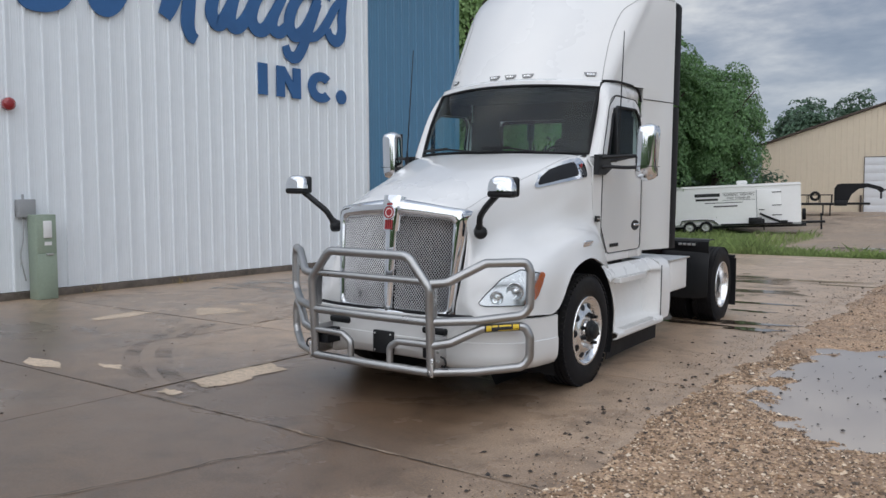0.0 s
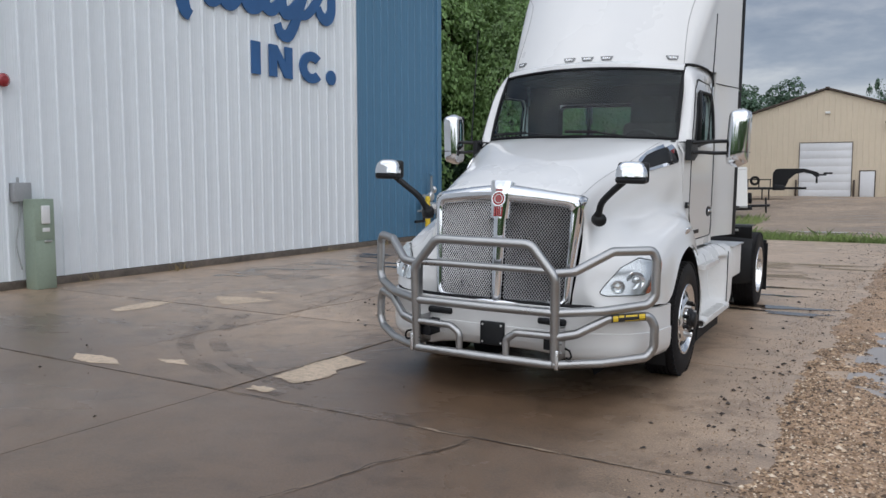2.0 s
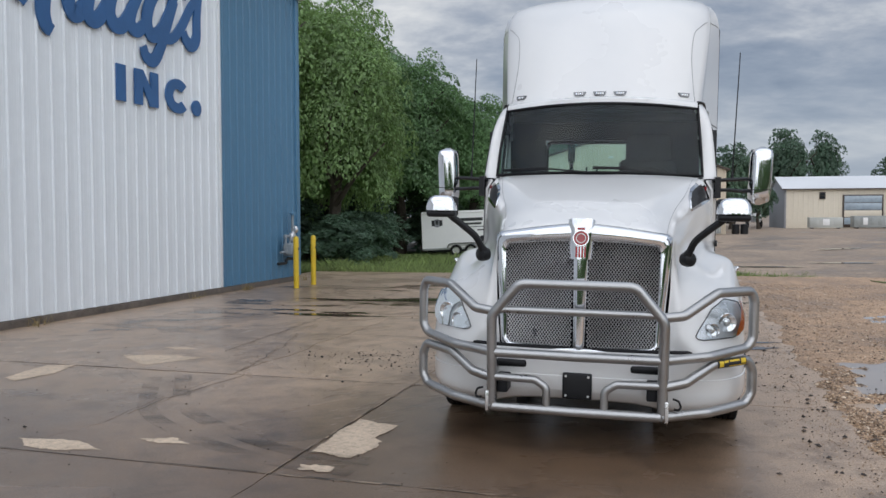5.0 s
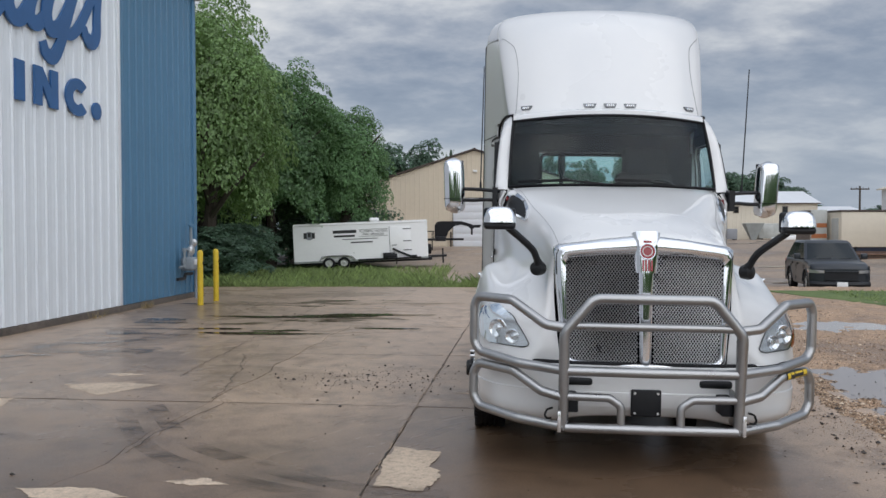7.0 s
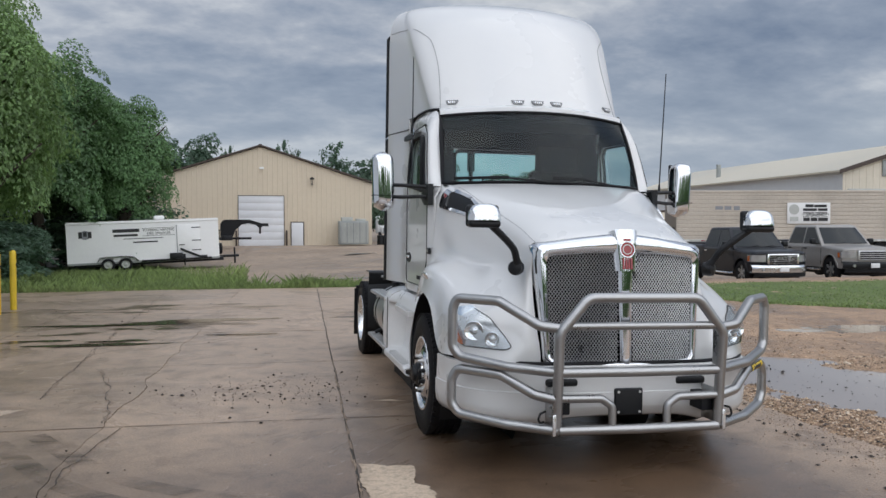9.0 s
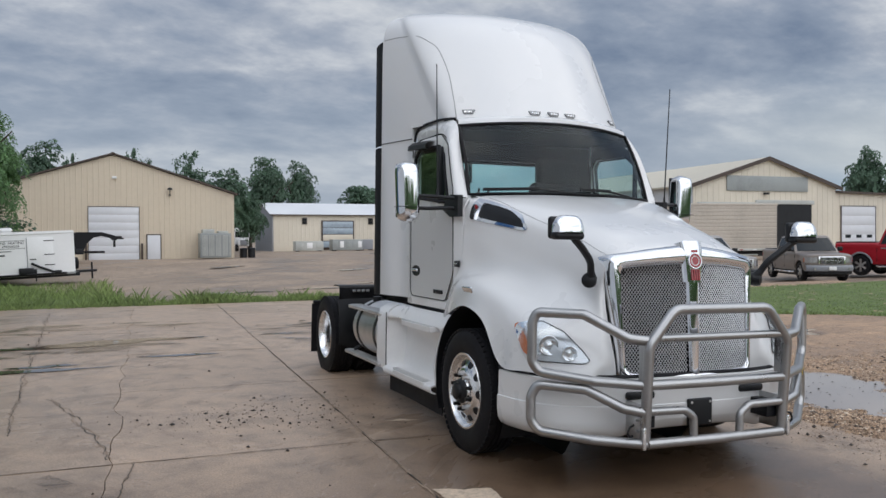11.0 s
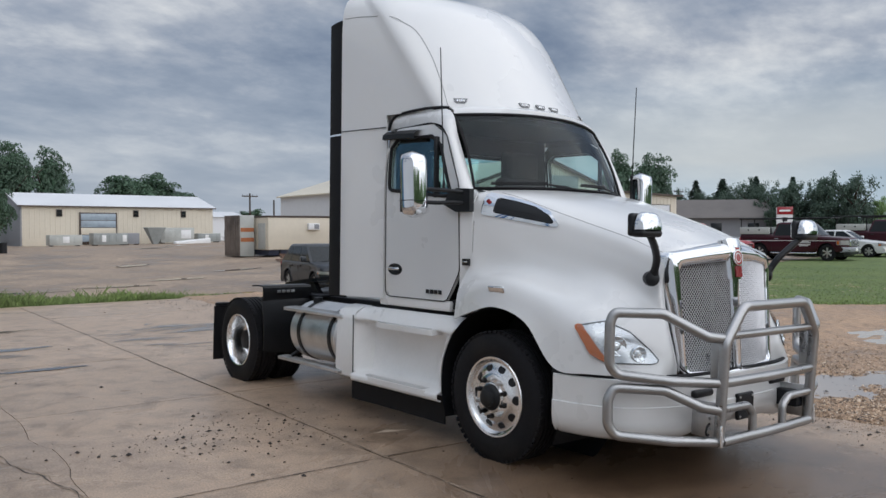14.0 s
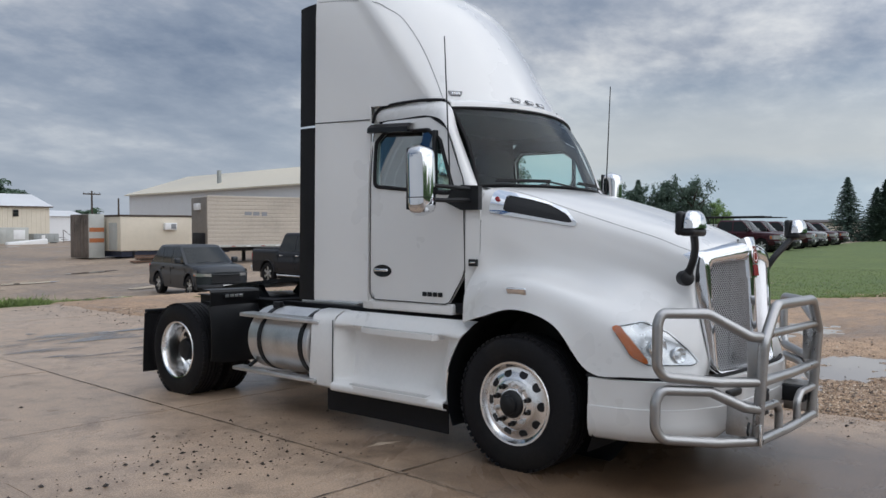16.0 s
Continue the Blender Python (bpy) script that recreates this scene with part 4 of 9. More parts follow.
add_lathe(bm, [(.0005, .13), (.06, .125), (.10, .09), (.105, .03), (.09, .0)], Matrix.Translation((.03, -5.27, 3.15)) @ Matrix.Rotation(math.pi / 2, 4, "Y"), 28)
part("gong", bm, RED, bell)
part("back_plate", box((.0, -5.34, 3.08), (.035, -5.20, 3.22), 0.008), RED, bell)

gas = thing("gas_meter", "weathered grey gas meter with regulator and pipes", "gas meter", BM @ Matrix.Translation((.0, 6.5, 0)))
GASG = material("weathered_grey_paint", (0.27, 0.31, 0.34), 0.6, vary=0.15, scale=9)
bm = bmesh.new()
add_tube(bm, fillet([(.2, .32, 0), (.2, .32, .95), (.2, .05, .95), (.2, .05, 1.75)], .05), .035, 10)
part("riser_pipe", bm, GASG, gas)
bm = bmesh.new()
add_tube(bm, fillet([(.2, .1, .62), (.2, -.32, .62), (.2, -.32, .52), (.2, -.75, .52)], .05), .038, 10)
part("outlet_pipe", bm, BLACK, gas)
bm = bmesh.new()
add_box(bm, (.08, -.30, .70), (.38, .08, 1.02), 0.06, 4)
part("meter_body", bm, GASG, gas)
bm = bmesh.new()
add_lathe(bm, [(.0005, .07), (.09, .06), (.13, .02), (.13, -.02), (.09, -.06), (.0005, -.07)], Matrix.Translation((.22, .0, 1.18)) @ Matrix.Rotation(math.pi / 2, 4, "Y"), 24)
add_lathe(bm, [(.0005, .07), (.07, .06), (.1, .02), (.1, -.02), (.0005, -.07)], Matrix.Translation((.22, .12, 1.36)) @ Matrix.Rotation(math.pi / 2, 4, "X"), 20)
part("regulator", bm, ALU_DULL, gas)
bm = bmesh.new()
add_lathe(bm, [(.0005, .03), (.07, .03), (.07, -.01), (.0005, -.01)], Matrix.Translation((.22, .05, 1.75)), 16)
part("vent_cap", bm, WALLB, gas)
part("dial", box((.37, -.2, .84), (.40, -.02, .97), 0.01), LABEL_W, gas)
bm = bmesh.new()
add_tube(bm, fillet([(.2, -.1, 1.02), (.2, -.1, 1.2), (.2, -.34, 1.2), (.2, -.34, .80), (.2, -.62, .80)], .05), .03, 10)
add_tube(bm, [(.2, -.40, .80), (.2, -.40, 1.0)], .022, 8)
part("branch_pipe", bm, GASG, gas)
bm = bmesh.new()
add_cyl(bm, (.2, -.10, 1.80), (.2, .20, 1.80), .022, seg=8)
add_box(bm, (.17, .0, 1.74), (.23, .1, 1.80), .01)
part("valve_lever", bm, WALLB, gas)
for yy, zz in ((-.34, 1.2), (-.1, 1.2), (.32, .95), (-.34, .80)):
    bm = bmesh.new()
    add_lathe(bm, [(.0005, .045), (.05, .04), (.055, 0), (.05, -.04), (.0005, -.045)], Matrix.Translation((.2, yy, zz)), 14)
    part("pipe_union", bm, GASG, gas)

bol = thing("bollard", "yellow painted steel bollard on the slab", "bollard", Matrix.Translation((-11.62, 17.95, 0)), group="yellow bollards")
bm = bmesh.new()
add_lathe(bm, [(.064, 0), (.064, 1.16), (.058, 1.2), (.035, 1.225), (.0005, 1.23)], Matrix.Identity(4), 24)
part("post", bm, YELLOW, bol)
part("bolt_plate", box((.055, -.02, .9), (.07, .02, .96), 0.004), BLACK, bol)
copy_thing(bol, Matrix.Translation((-11.60, 18.98, 0)))

# dry weed tufts along the footing
STRAW = material("dry_straw", (0.35, 0.27, 0.13), 0.8, vary=0.2, island=0.3)
for k, (y, n) in enumerate(((10.9, 30), (15.2, 14), (17.3, 50), (9.1, 12), (20.3, 16))):
    verts, faces = [], []
    r = random.Random(k)
    x0 = -12.95 + .056 * (y - 13) + .1
    for _ in range(n):
        x, yy, h, a = x0 + r.gauss(.04, .05), y + r.gauss(0, .12), r.uniform(.05, .22), r.uniform(0, 6.28)
        o = len(verts)
        verts += [(x - .006, yy, 0), (x + .006, yy, 0), (x + math.cos(a) * h * .7, yy + math.sin(a) * h * .7, h)]
        faces.append((o, o + 1, o + 2))
    me = bpy.data.meshes.new("weed_tuft")
    me.from_pydata(verts, [], faces)
    me.materials.append(STRAW)
    tagged(new("weed_tuft", me), "dry straw weed tuft by the footing", "weed", kind="stuff")

# ---------------- the white road tractor ----------------
from mathutils.bvhtree import BVHTree

truck = thing("tractor_truck", "white day-cab road tractor with tall roof fairing parked on wet concrete", "truck", pose(-4.244, 7.1, -0.02, 0.0, 1.05, -0.8))


def loft(stations, nu, nv):
    """A smooth sheet through rows of control points, mirrored to both sides."""
    rows = [catmull(s, nu) for s in stations]
    cols = [catmull([r[j] for r in rows], nv) for j in range(len(rows[0]))]
    rows = [[c[i] for c in cols] for i in range(len(cols[0]))]
    return [[Vector((-p.x, p.y, p.z)) for p in reversed(r[1:])] + r for r in rows], rows


HOOD = []
HOOD.append([(0, .20, 2.085), (.35, .22, 2.085), (.70, .34, 2.078), (.89, .44, 2.062), (.985, .465, 1.985), (1.02, .46, 1.78), (1.045, .46, 1.5), (1.11, .54, 1.26), (1.19, .50, 1.03)])
HOOD.append([(0, .0, 2.045), (.33, .02, 2.04), (.66, .10, 2.035), (.85, .17, 2.0), (.935, .20, 1.885), (.965, .22, 1.69), (.99, .27, 1.455), (1.15, .29, 1.33), (1.215, .30, 1.09)])
HOOD.append([(0, -.3, 1.965), (.3, -.29, 1.96), (.6, -.24, 1.935), (.785, -.17, 1.88), (.85, -.12, 1.765), (.88, -.08, 1.57), (.945, -.05, 1.43), (1.15, -.02, 1.36), (1.225, 0, 1.16)])
HOOD.append([(0, -.6, 1.875), (.28, -.59, 1.87), (.54, -.55, 1.84), (.70, -.50, 1.765), (.76, -.46, 1.64), (.80, -.42, 1.48), (.89, -.38, 1.36), (1.12, -.35, 1.285), (1.22, -.33, 1.07)])
HOOD.append([(0, -.85, 1.79), (.26, -.85, 1.785), (.50, -.83, 1.75), (.65, -.80, 1.67), (.70, -.77, 1.55), (.745, -.74, 1.40), (.89, -.71, 1.285), (1.14, -.66, 1.13), (1.21, -.60, .78)])
HOOD.append([(0, -1.02, 1.72), (.25, -1.02, 1.71), (.48, -1.0, 1.68), (.63, -.98, 1.60), (.675, -.97, 1.47), (.71, -.97, 1.30), (.85, -.98, 1.175), (1.09, -.94, 1.01), (1.165, -.90, .765)])
HOOD.append([(0, -1.14, 1.66), (.25, -1.14, 1.65), (.47, -1.13, 1.62), (.62, -1.12, 1.55), (.665, -1.08, 1.40), (.69, -1.12, 1.2), (.72, -1.17, 1.03), (.77, -1.21, .88), (.87, -1.21, .755)])
HOOD.append([(0, -1.15, 1.62), (.25, -1.15, 1.61), (.46, -1.15, 1.57), (.62, -1.10, 1.49), (.64, -1.11, 1.3), (.63, -1.14, 1.1), (.615, -1.17, .95), (.60, -1.19, .83), (.595, -1.19, .735)])
hood_rows, hood_half = loft(HOOD, 6, 7)
bm = bmesh.new()
add_grid(bm, hood_rows)
bmesh.ops.recalc_face_normals(bm, faces=bm.faces)
hood_bvh = BVHTree.FromBMesh(bm)
bmesh.ops.solidify(bm, geom=list(bm.faces), thickness=0.012)
hood = part("hood", bm, WHITE, truck, "glossy white one-piece sloped hood with fenders", angle=60)


def on_hood(p, d, lift=0.004):
    """The point of the hood that a ray from p along d meets, lifted off it."""
    hit, n, _, _ = hood_bvh.ray_cast(Vector(p), Vector(d).normalized())
    if hit is None:
        return None
    if n.dot(Vector(d)) > 0:
        n = -n
    return hit + n * lift


def patch_on(project, outline, n=36, rings=6, inset=0.0):
    """A sheet filling a flat outline (a, b), laid on a surface by project(a, b)."""
    O = resample(outline, n)
    c = sum(O, Vector((0, 0))) / n
    rows = []
    for r in range(rings + 1):
        f = 1 - r / rings
        rows.append([project(*(c + (p - c) * f * (1 - inset))) for p in O])
    return rows


# seams of the hood
for name, j in (("hood_seam", 17),):
    for s in (1, -1):
        bm = bmesh.new()
        col = [Vector((s * r[j].x, r[j].y, r[j].z + 0.001)) for r in hood_half[3:40]]
        add_tube(bm, col, 0.0018, 6)
        part(name, bm, SEAM, hood)

# wheel arch liners
for s in (1, -1):
    bm = bmesh.new()
    rows = []
    for i in range(25):
        a = radians(-25 + 230 * i / 24)
        rows.append([(s * u, -0.65 * math.cos(a), 0.5 + 0.65 * math.sin(a)) for u in (0.55, 0.9, 1.19)])
    add_grid(bm, rows)
    add_grid(bm, [[(s * 0.55, 0.65 * r * math.cos(2 * math.pi * i / 24), 0.5 + 0.65 * r * math.sin(2 * math.pi * i / 24)) for i in range(25)] for r in (0.05, 1.0)])
    part("wheel_arch_liner", bm, BLACK, truck)
bm = box((-0.6, -1.05, 0.55), (0.6, 0.5, 1.5), 0.05)
part("engine_bay", bm, BLACK, truck)


# ---- chrome grille surround ----
def vg(u, z):
    return -1.318 + 0.06 * (z - 0.72) + 0.26 * u * u


outer = resample(fillet([(0, .725), (.585, .73), (.65, 1.585), (.3, 1.635), (0, 1.668), (-.3, 1.635), (-.65, 1.585), (-.585, .73)], 0.05, 6, True), 120)
inner = resample(fillet([(0, .765), (.53, .77), (.558, 1.49), (.3, 1.515), (0, 1.525), (-.3, 1.515), (-.558, 1.49), (-.53, .77)], 0.045, 6, True), 120)
ring = []
for f, dv in ((0.0, 0.17), (0.0, 0.045), (0.12, 0.012), (0.35, -0.004), (0.7, -0.002), (0.93, 0.012), (1.0, 0.035), (1.0, 0.09)):
    row = []
    for o, i in zip(outer, inner):
        p = o.lerp(i, f)
        row.append((p.x, vg(p.x, p.y) + dv, p.y))
    ring.append(row)
bm = bmesh.new()
add_grid(bm, ring, closed_u=True)
bmesh.ops.recalc_face_normals(bm, faces=bm.faces)
surround = part("grille_surround", bm, CHROME, truck, "bright chrome grille surround", angle=50)
bm = bmesh.new()
rows = []
for i in range(15):
    z = 0.745 + i * (1.60 - 0.745) / 14
    w = 0.042 + 0.016 * i / 14
    rows.append([(a * w, vg(0, z) + b, z) for a, b in ((-1, .06), (-1, .022), (-.8, .004), (-.3, -.003), (.3, -.003), (.8, .004), (1, .022), (1, .06))])
add_grid(bm, rows)
bmesh.ops.recalc_face_normals(bm, faces=bm.faces)
part("center_bar", bm, CHROME, surround, angle=50)
bm = bmesh.new()
rows = []
for k, (w, dv, dz) in enumerate(((.10, .10, 0.02), (.094, .018, 0.01), (.074, -.006, 0.0), (.036, -.014, 0), (0, -.015, 0), (-.036, -.014, 0), (-.074, -.006, 0), (-.094, .018, 0.01), (-.10, .10, 0.02))):
    rows.append([(w * (0.8 + 0.2 * t), vg(0, 1.41 + 0.27 * t) + dv * (1 - 0.35 * t) + 0.10 * max(0, t - 0.8), 1.40 + 0.295 * t - dz * t) for t in [i / 8 for i in range(9)]])
add_grid(bm, rows)
bmesh.ops.recalc_face_normals(bm, faces=bm.faces)
part("emblem_housing", bm, CHROME, surround, angle=60)

# woven wire screens with the dark radiator behind
# near-black core with hardly any sheen behind the wires
CORE = material("black_radiator_core", (0.006, 0.006, 0.007), 0.9, vary=0.1, spec=0.05)
for s in (1, -1):
    bm = bmesh.new()
    pitch, lo, hi = 0.0225, 0.765, 1.54
    n = int((0.56 + (hi - lo) * .72) / pitch) + 2
    for dirn in (1, -1):
        for k in range(n):
            pts = []
            for q in range(61):
                z = lo + (hi - lo) * q / 60
                u = (k * pitch - (z - lo) * 0.72) if dirn == 1 else (k * pitch - 0.56 + (z - lo) * 0.72)
                lim = 0.535 + 0.038 * (z - lo) / (hi - lo)
                if 0.05 <= u <= lim:
                    pts.append(Vector((s * u, vg(u, z) + 0.028 + .003 * dirn, z)))
            if len(pts) > 1:
                add_tube(bm, pts[:-1:6] + [pts[-1]], 0.0034, 4, caps=False, flat=0.8)
    part("grille_screen", bm, SCREEN, surround, "woven bright wire grille screen")
    bm = box((min(s * .04, s * .58), -1.09, .75), (max(s * .04, s * .58), -1.075, 1.56), 0.003)
    part("radiator_face", bm, CORE, surround)

# emblem: plain red disc with a striped tail
emblem = bmesh.new()
EM = Matrix.Translation((0, vg(0, 1.555) - 0.013, 1.553)) @ Euler((radians(90 - 7), 0, 0)).to_matrix().to_4x4() @ Matrix.Diagonal((1.4, 1.4, 1.0, 1))
add_lathe(emblem, [(0.0005, 0.006), (0.034, 0.006), (0.036, 0.004), (0.038, 0)], EM, 32)
emb = part("emblem", emblem, RED, surround, "red enamel badge disc with chrome rim")
bm = bmesh.new()
add_lathe(bm, [(0.036, 0.002), (0.037, 0.008), (0.041, 0.008), (0.043, 0.0)], EM, 32)
part("badge_rim", bm, CHROME, emb)
bm = bmesh.new()
add_lathe(bm, [(0.0215, 0.0055), (0.022, 0.0078), (0.0255, 0.0078), (0.026, 0.0055)], EM, 28)
part("badge_ring", bm, LABEL_W, emb)
bm = bmesh.new()
add_box(bm, (-0.02, 0.043, -0.002), (0.02, 0.055, 0.004), 0.001, 1, EM)
part("badge_crown", bm, RED, emb)
for i in range(4):
    part("badge_stripe", box((-0.026 + i * 0.0145, -0.10, -0.004), (-0.017 + i * 0.0145, -0.043, 0.004), 0.001, 1, EM), RED, emb)

# ---- bumper ----
plan = catmull([(0, -1.335, 0), (.3, -1.33, 0), (.6, -1.305, 0), (.85, -1.225, 0), (1.05, -1.09, 0), (1.165, -.87, 0), (1.215, -.61, 0)], 7)
plan = [Vector((-p.x, p.y, 0)) for p in reversed(plan[1:])] + plan
rows = []
for z, off in ((.742, .07), (.742, .012), (.735, 0.0), (.66, 0.0), (.56, -.004), (.555, -.012), (.545, -.012), (.46, -.012), (.40, -.004), (.345, .03), (.325, .07), (.325, .14)):
    row = []
    for i, p in enumerate(plan):
        t = (plan[min(i + 1, len(plan) - 1)] - plan[max(i - 1, 0)]).normalized()
        nrm = Vector((t.y, -t.x, 0))
        q = p - nrm * off
        dip = 0.05 * max(0, 1 - (p.x / 0.62) ** 4) if z < 0.42 else 0
        row.append((q.x, q.y, z + dip))
    rows.append(row)
bm = bmesh.new()
add_grid(bm, rows)
bmesh.ops.recalc_face_normals(bm, faces=bm.faces)
bumper = part("bumper", bm, WHITE, truck, "white wrap-around front bumper", angle=40)
bm = bmesh.new()
gap = [Vector((p.x * .985, p.y * .985 - .0 + 0.012, 0.752)) for p in plan]
add_tube(bm, gap, 0.014, 8)
part("bumper_gap_seal", bm, RUBBER, bumper)
for s in (1, -1):
    bm = box((s * .60 if s < 0 else .37, -1.342, .60), (s * .37 if s < 0 else .60, -1.29, .655), 0.02, 3)
    part("bumper_slot", bm, BLACK, bumper)
bm = box((-.105, -1.366, .395), (.105, -1.335, .585), 0.012, 3)
plate = part("plate_holder", bm, BLACK, truck, "empty black plate holder")
for x, z in ((-.08, .42), (.08, .42), (-.08, .56), (.08, .56)):
    bm = bmesh.new()
    add_cyl(bm, (x, -1.370, z), (x, -1.364, z), 0.009, seg=10)
    part("bolt", bm, ALU_DULL, plate)

# ---- head lamps, laid on the fender skin ----
def face_dir(s):
    return Vector((-s * 0.62, 0.78, -0.05))


def hl_project(s, lift):
    d = face_dir(s)
    side = Vector((s * 0.78, 0.62, 0))

    def f(a, b):
        start = Vector((s * 1.02, -1.03, 0)) + side * a + Vector((0, 0, b)) - d * 0.8
        return on_hood(start, d, lift) or (start + d * 0.8)
    return f


HL = fillet([(.28, 1.085), (.08, 1.12), (-.08, 1.05), (-.21, .93), (-.275, .855), (-.22, .838), (.09, .845), (.19, .90)], 0.045, 5, True)
HL = [(p.x, p.y) for p in [Vector(q) for q in HL]]
AMB = fillet([(.28, 1.085), (.235, 1.094), (.165, .98), (.085, .86), (.10, .85), (.19, .90)], 0.02, 4, True)
AMB = [(p.x, p.y) for p in [Vector(q) for q in AMB]]
for s in (1, -1):
    lamp = new("headlight")
    lamp.parent = truck
    tagged(lamp, "clear swept-back headlight with amber outer lens")
    bm = bmesh.new()
    add_grid(bm, patch_on(hl_project(s, 0.003), HL, 40, 5), closed_u=True)
    part("bezel", bm, BEZEL, lamp)
    bm = bmesh.new()
    out = [hl_project(s, 0.006)(*p) for p in resample(HL, 60)]
    add_tube(bm, out, 0.0035, 6, closed=True)
    part("seal", bm, GROOVE, lamp)
    d = Vector((-s * .38, .92, 0.0))
    for a, b, r in ((.02, .955, .066), (-.125, .905, .05)):
        c = hl_project(s, 0.008)(a, b)
        mm = Matrix.Translation(c) @ (-d).to_track_quat("Z", "Y").to_matrix().to_4x4()
        bm = bmesh.new()
        add_lathe(bm, [(0.001, -0.004), (r * .45, 0.0), (r * .8, 0.010), (r, 0.018), (r * 1.06, 0.014), (r * 1.08, 0.0)], mm, 28)
        part("reflector_bowl", bm, REFLECTOR, lamp)
        bm = bmesh.new()
        add_lathe(bm, [(0.0005, 0.016), (r * .3, 0.014), (r * .45, 0.006), (r * .47, 0)], mm, 18)
        part("bulb_lens", bm, REFLECTOR, lamp)
    bm = bmesh.new()
    add_grid(bm, patch_on(hl_project(s, 0.026), HL, 48, 6), closed_u=True)
    part("clear_cover", bm, LENS, lamp)
    bm = bmesh.new()
    add_grid(bm, patch_on(hl_project(s, 0.024), AMB, 32, 4), closed_u=True)
    part("amber_lens", bm, AMBER, lamp)

# ---- side vents and small lamps on the hood ----
def side_project(s, lift):
    def f(v, z):
        return on_hood((s * 2.0, v, z), (-s, 0, 0), lift) or Vector((s * 0.95, v, z))
    return f


VENT = [(.40, 2.045), (.18, 2.0), (.0, 1.95), (-.17, 1.88), (-.28, 1.77), (-.22, 1.765), (.40, 1.87)]
SLOT = [(.29, 2.0), (.12, 1.966), (-.04, 1.92), (-.175, 1.853), (-.232, 1.793), (-.20, 1.789), (.29, 1.88)]
for s in (1, -1):
    vo = [(p.x, p.y) for p in fillet([Vector(q) for q in VENT], 0.014, 4, True)]
    so = [(p.x, p.y) for p in fillet([Vector(q) for q in SLOT], 0.012, 4, True)]
    bm = bmesh.new()
    V1 = [side_project(s, 0.001)(*p) for p in resample(vo, 56)]
    V2 = [side_project(s, 0.012)(*p) for p in resample(vo, 56)]
    V3 = [side_project(s, 0.012)(*p) for p in resample(so, 56)]
    V4 = [side_project(s, 0.003)(*p) for p in resample(so, 56)]
    add_grid(bm, [V1, V2, V3, V4], closed_u=True)
    bmesh.ops.recalc_face_normals(bm, faces=bm.faces)
    vent = part("side_vent", bm, CHROME, truck, "chrome-trimmed side vent of the hood", angle=40)
    bm = bmesh.new()
    add_grid(bm, patch_on(side_project(s, 0.004), so, 40, 4), closed_u=True)
    part("vent_mesh", bm, BLACK, vent)
    bm = bmesh.new()
    c = side_project(s, 0.012)(.35, 1.965)
    mm = Matrix.Translation(c) @ Vector((s, 0, 0)).to_track_quat("Z", "Y").to_matrix().to_4x4()
    add_lathe(bm, [(0.0005, 0.006), (0.022, 0.005), (0.026, 0)], mm, 20)
    add_box(bm, (c.x - .005, c.y - .018, c.z - .065), (c.x + .005, c.y + .018, c.z - .028), 0.003, 2)
    part("vent_badge", bm, RED, vent)
    # turn signal on the fender
    c = side_project(s, 0.004)(.0, 1.285)
    bm = box((-.008, -.085, -.03), (.014, .085, .03), 0.014, 3, Matrix.Translation(c) @ pose(0, 0, 0, 0, s * 25, 0))
    sig = part("fender_lamp", bm, CHROME, truck, "small chrome fender side lamp")
    bm = box((-.006, -.055, -.013), (.019, .055, .016), 0.006, 2, Matrix.Translation(c) @ pose(0, 0, 0, 0, s * 25, 0))
    part("lens", bm, REFLECTOR, sig)


# ---- cab ----
def su(z):
    """Half width of the cab at a height."""
    if z < 2.0:
        return 1.07
    t = min(1, (z - 2.0) / 0.7)
    return 1.07 - 0.06 * t * t - (0.08 * max(0, z - 2.66) / 0.14)


DOOR = [(1.62, 1.145), (1.625, 2.60), (1.52, 2.672), (1.0, 2.665), (.80, 2.55), (.60, 2.13), (.575, 1.40), (.74, 1.145)]
WIN = [(1.575, 2.11), (1.585, 2.49), (1.50, 2.565), (1.0, 2.555), (.86, 2.46), (.70, 2.06), (.72, 2.03), (.80, 2.03)]


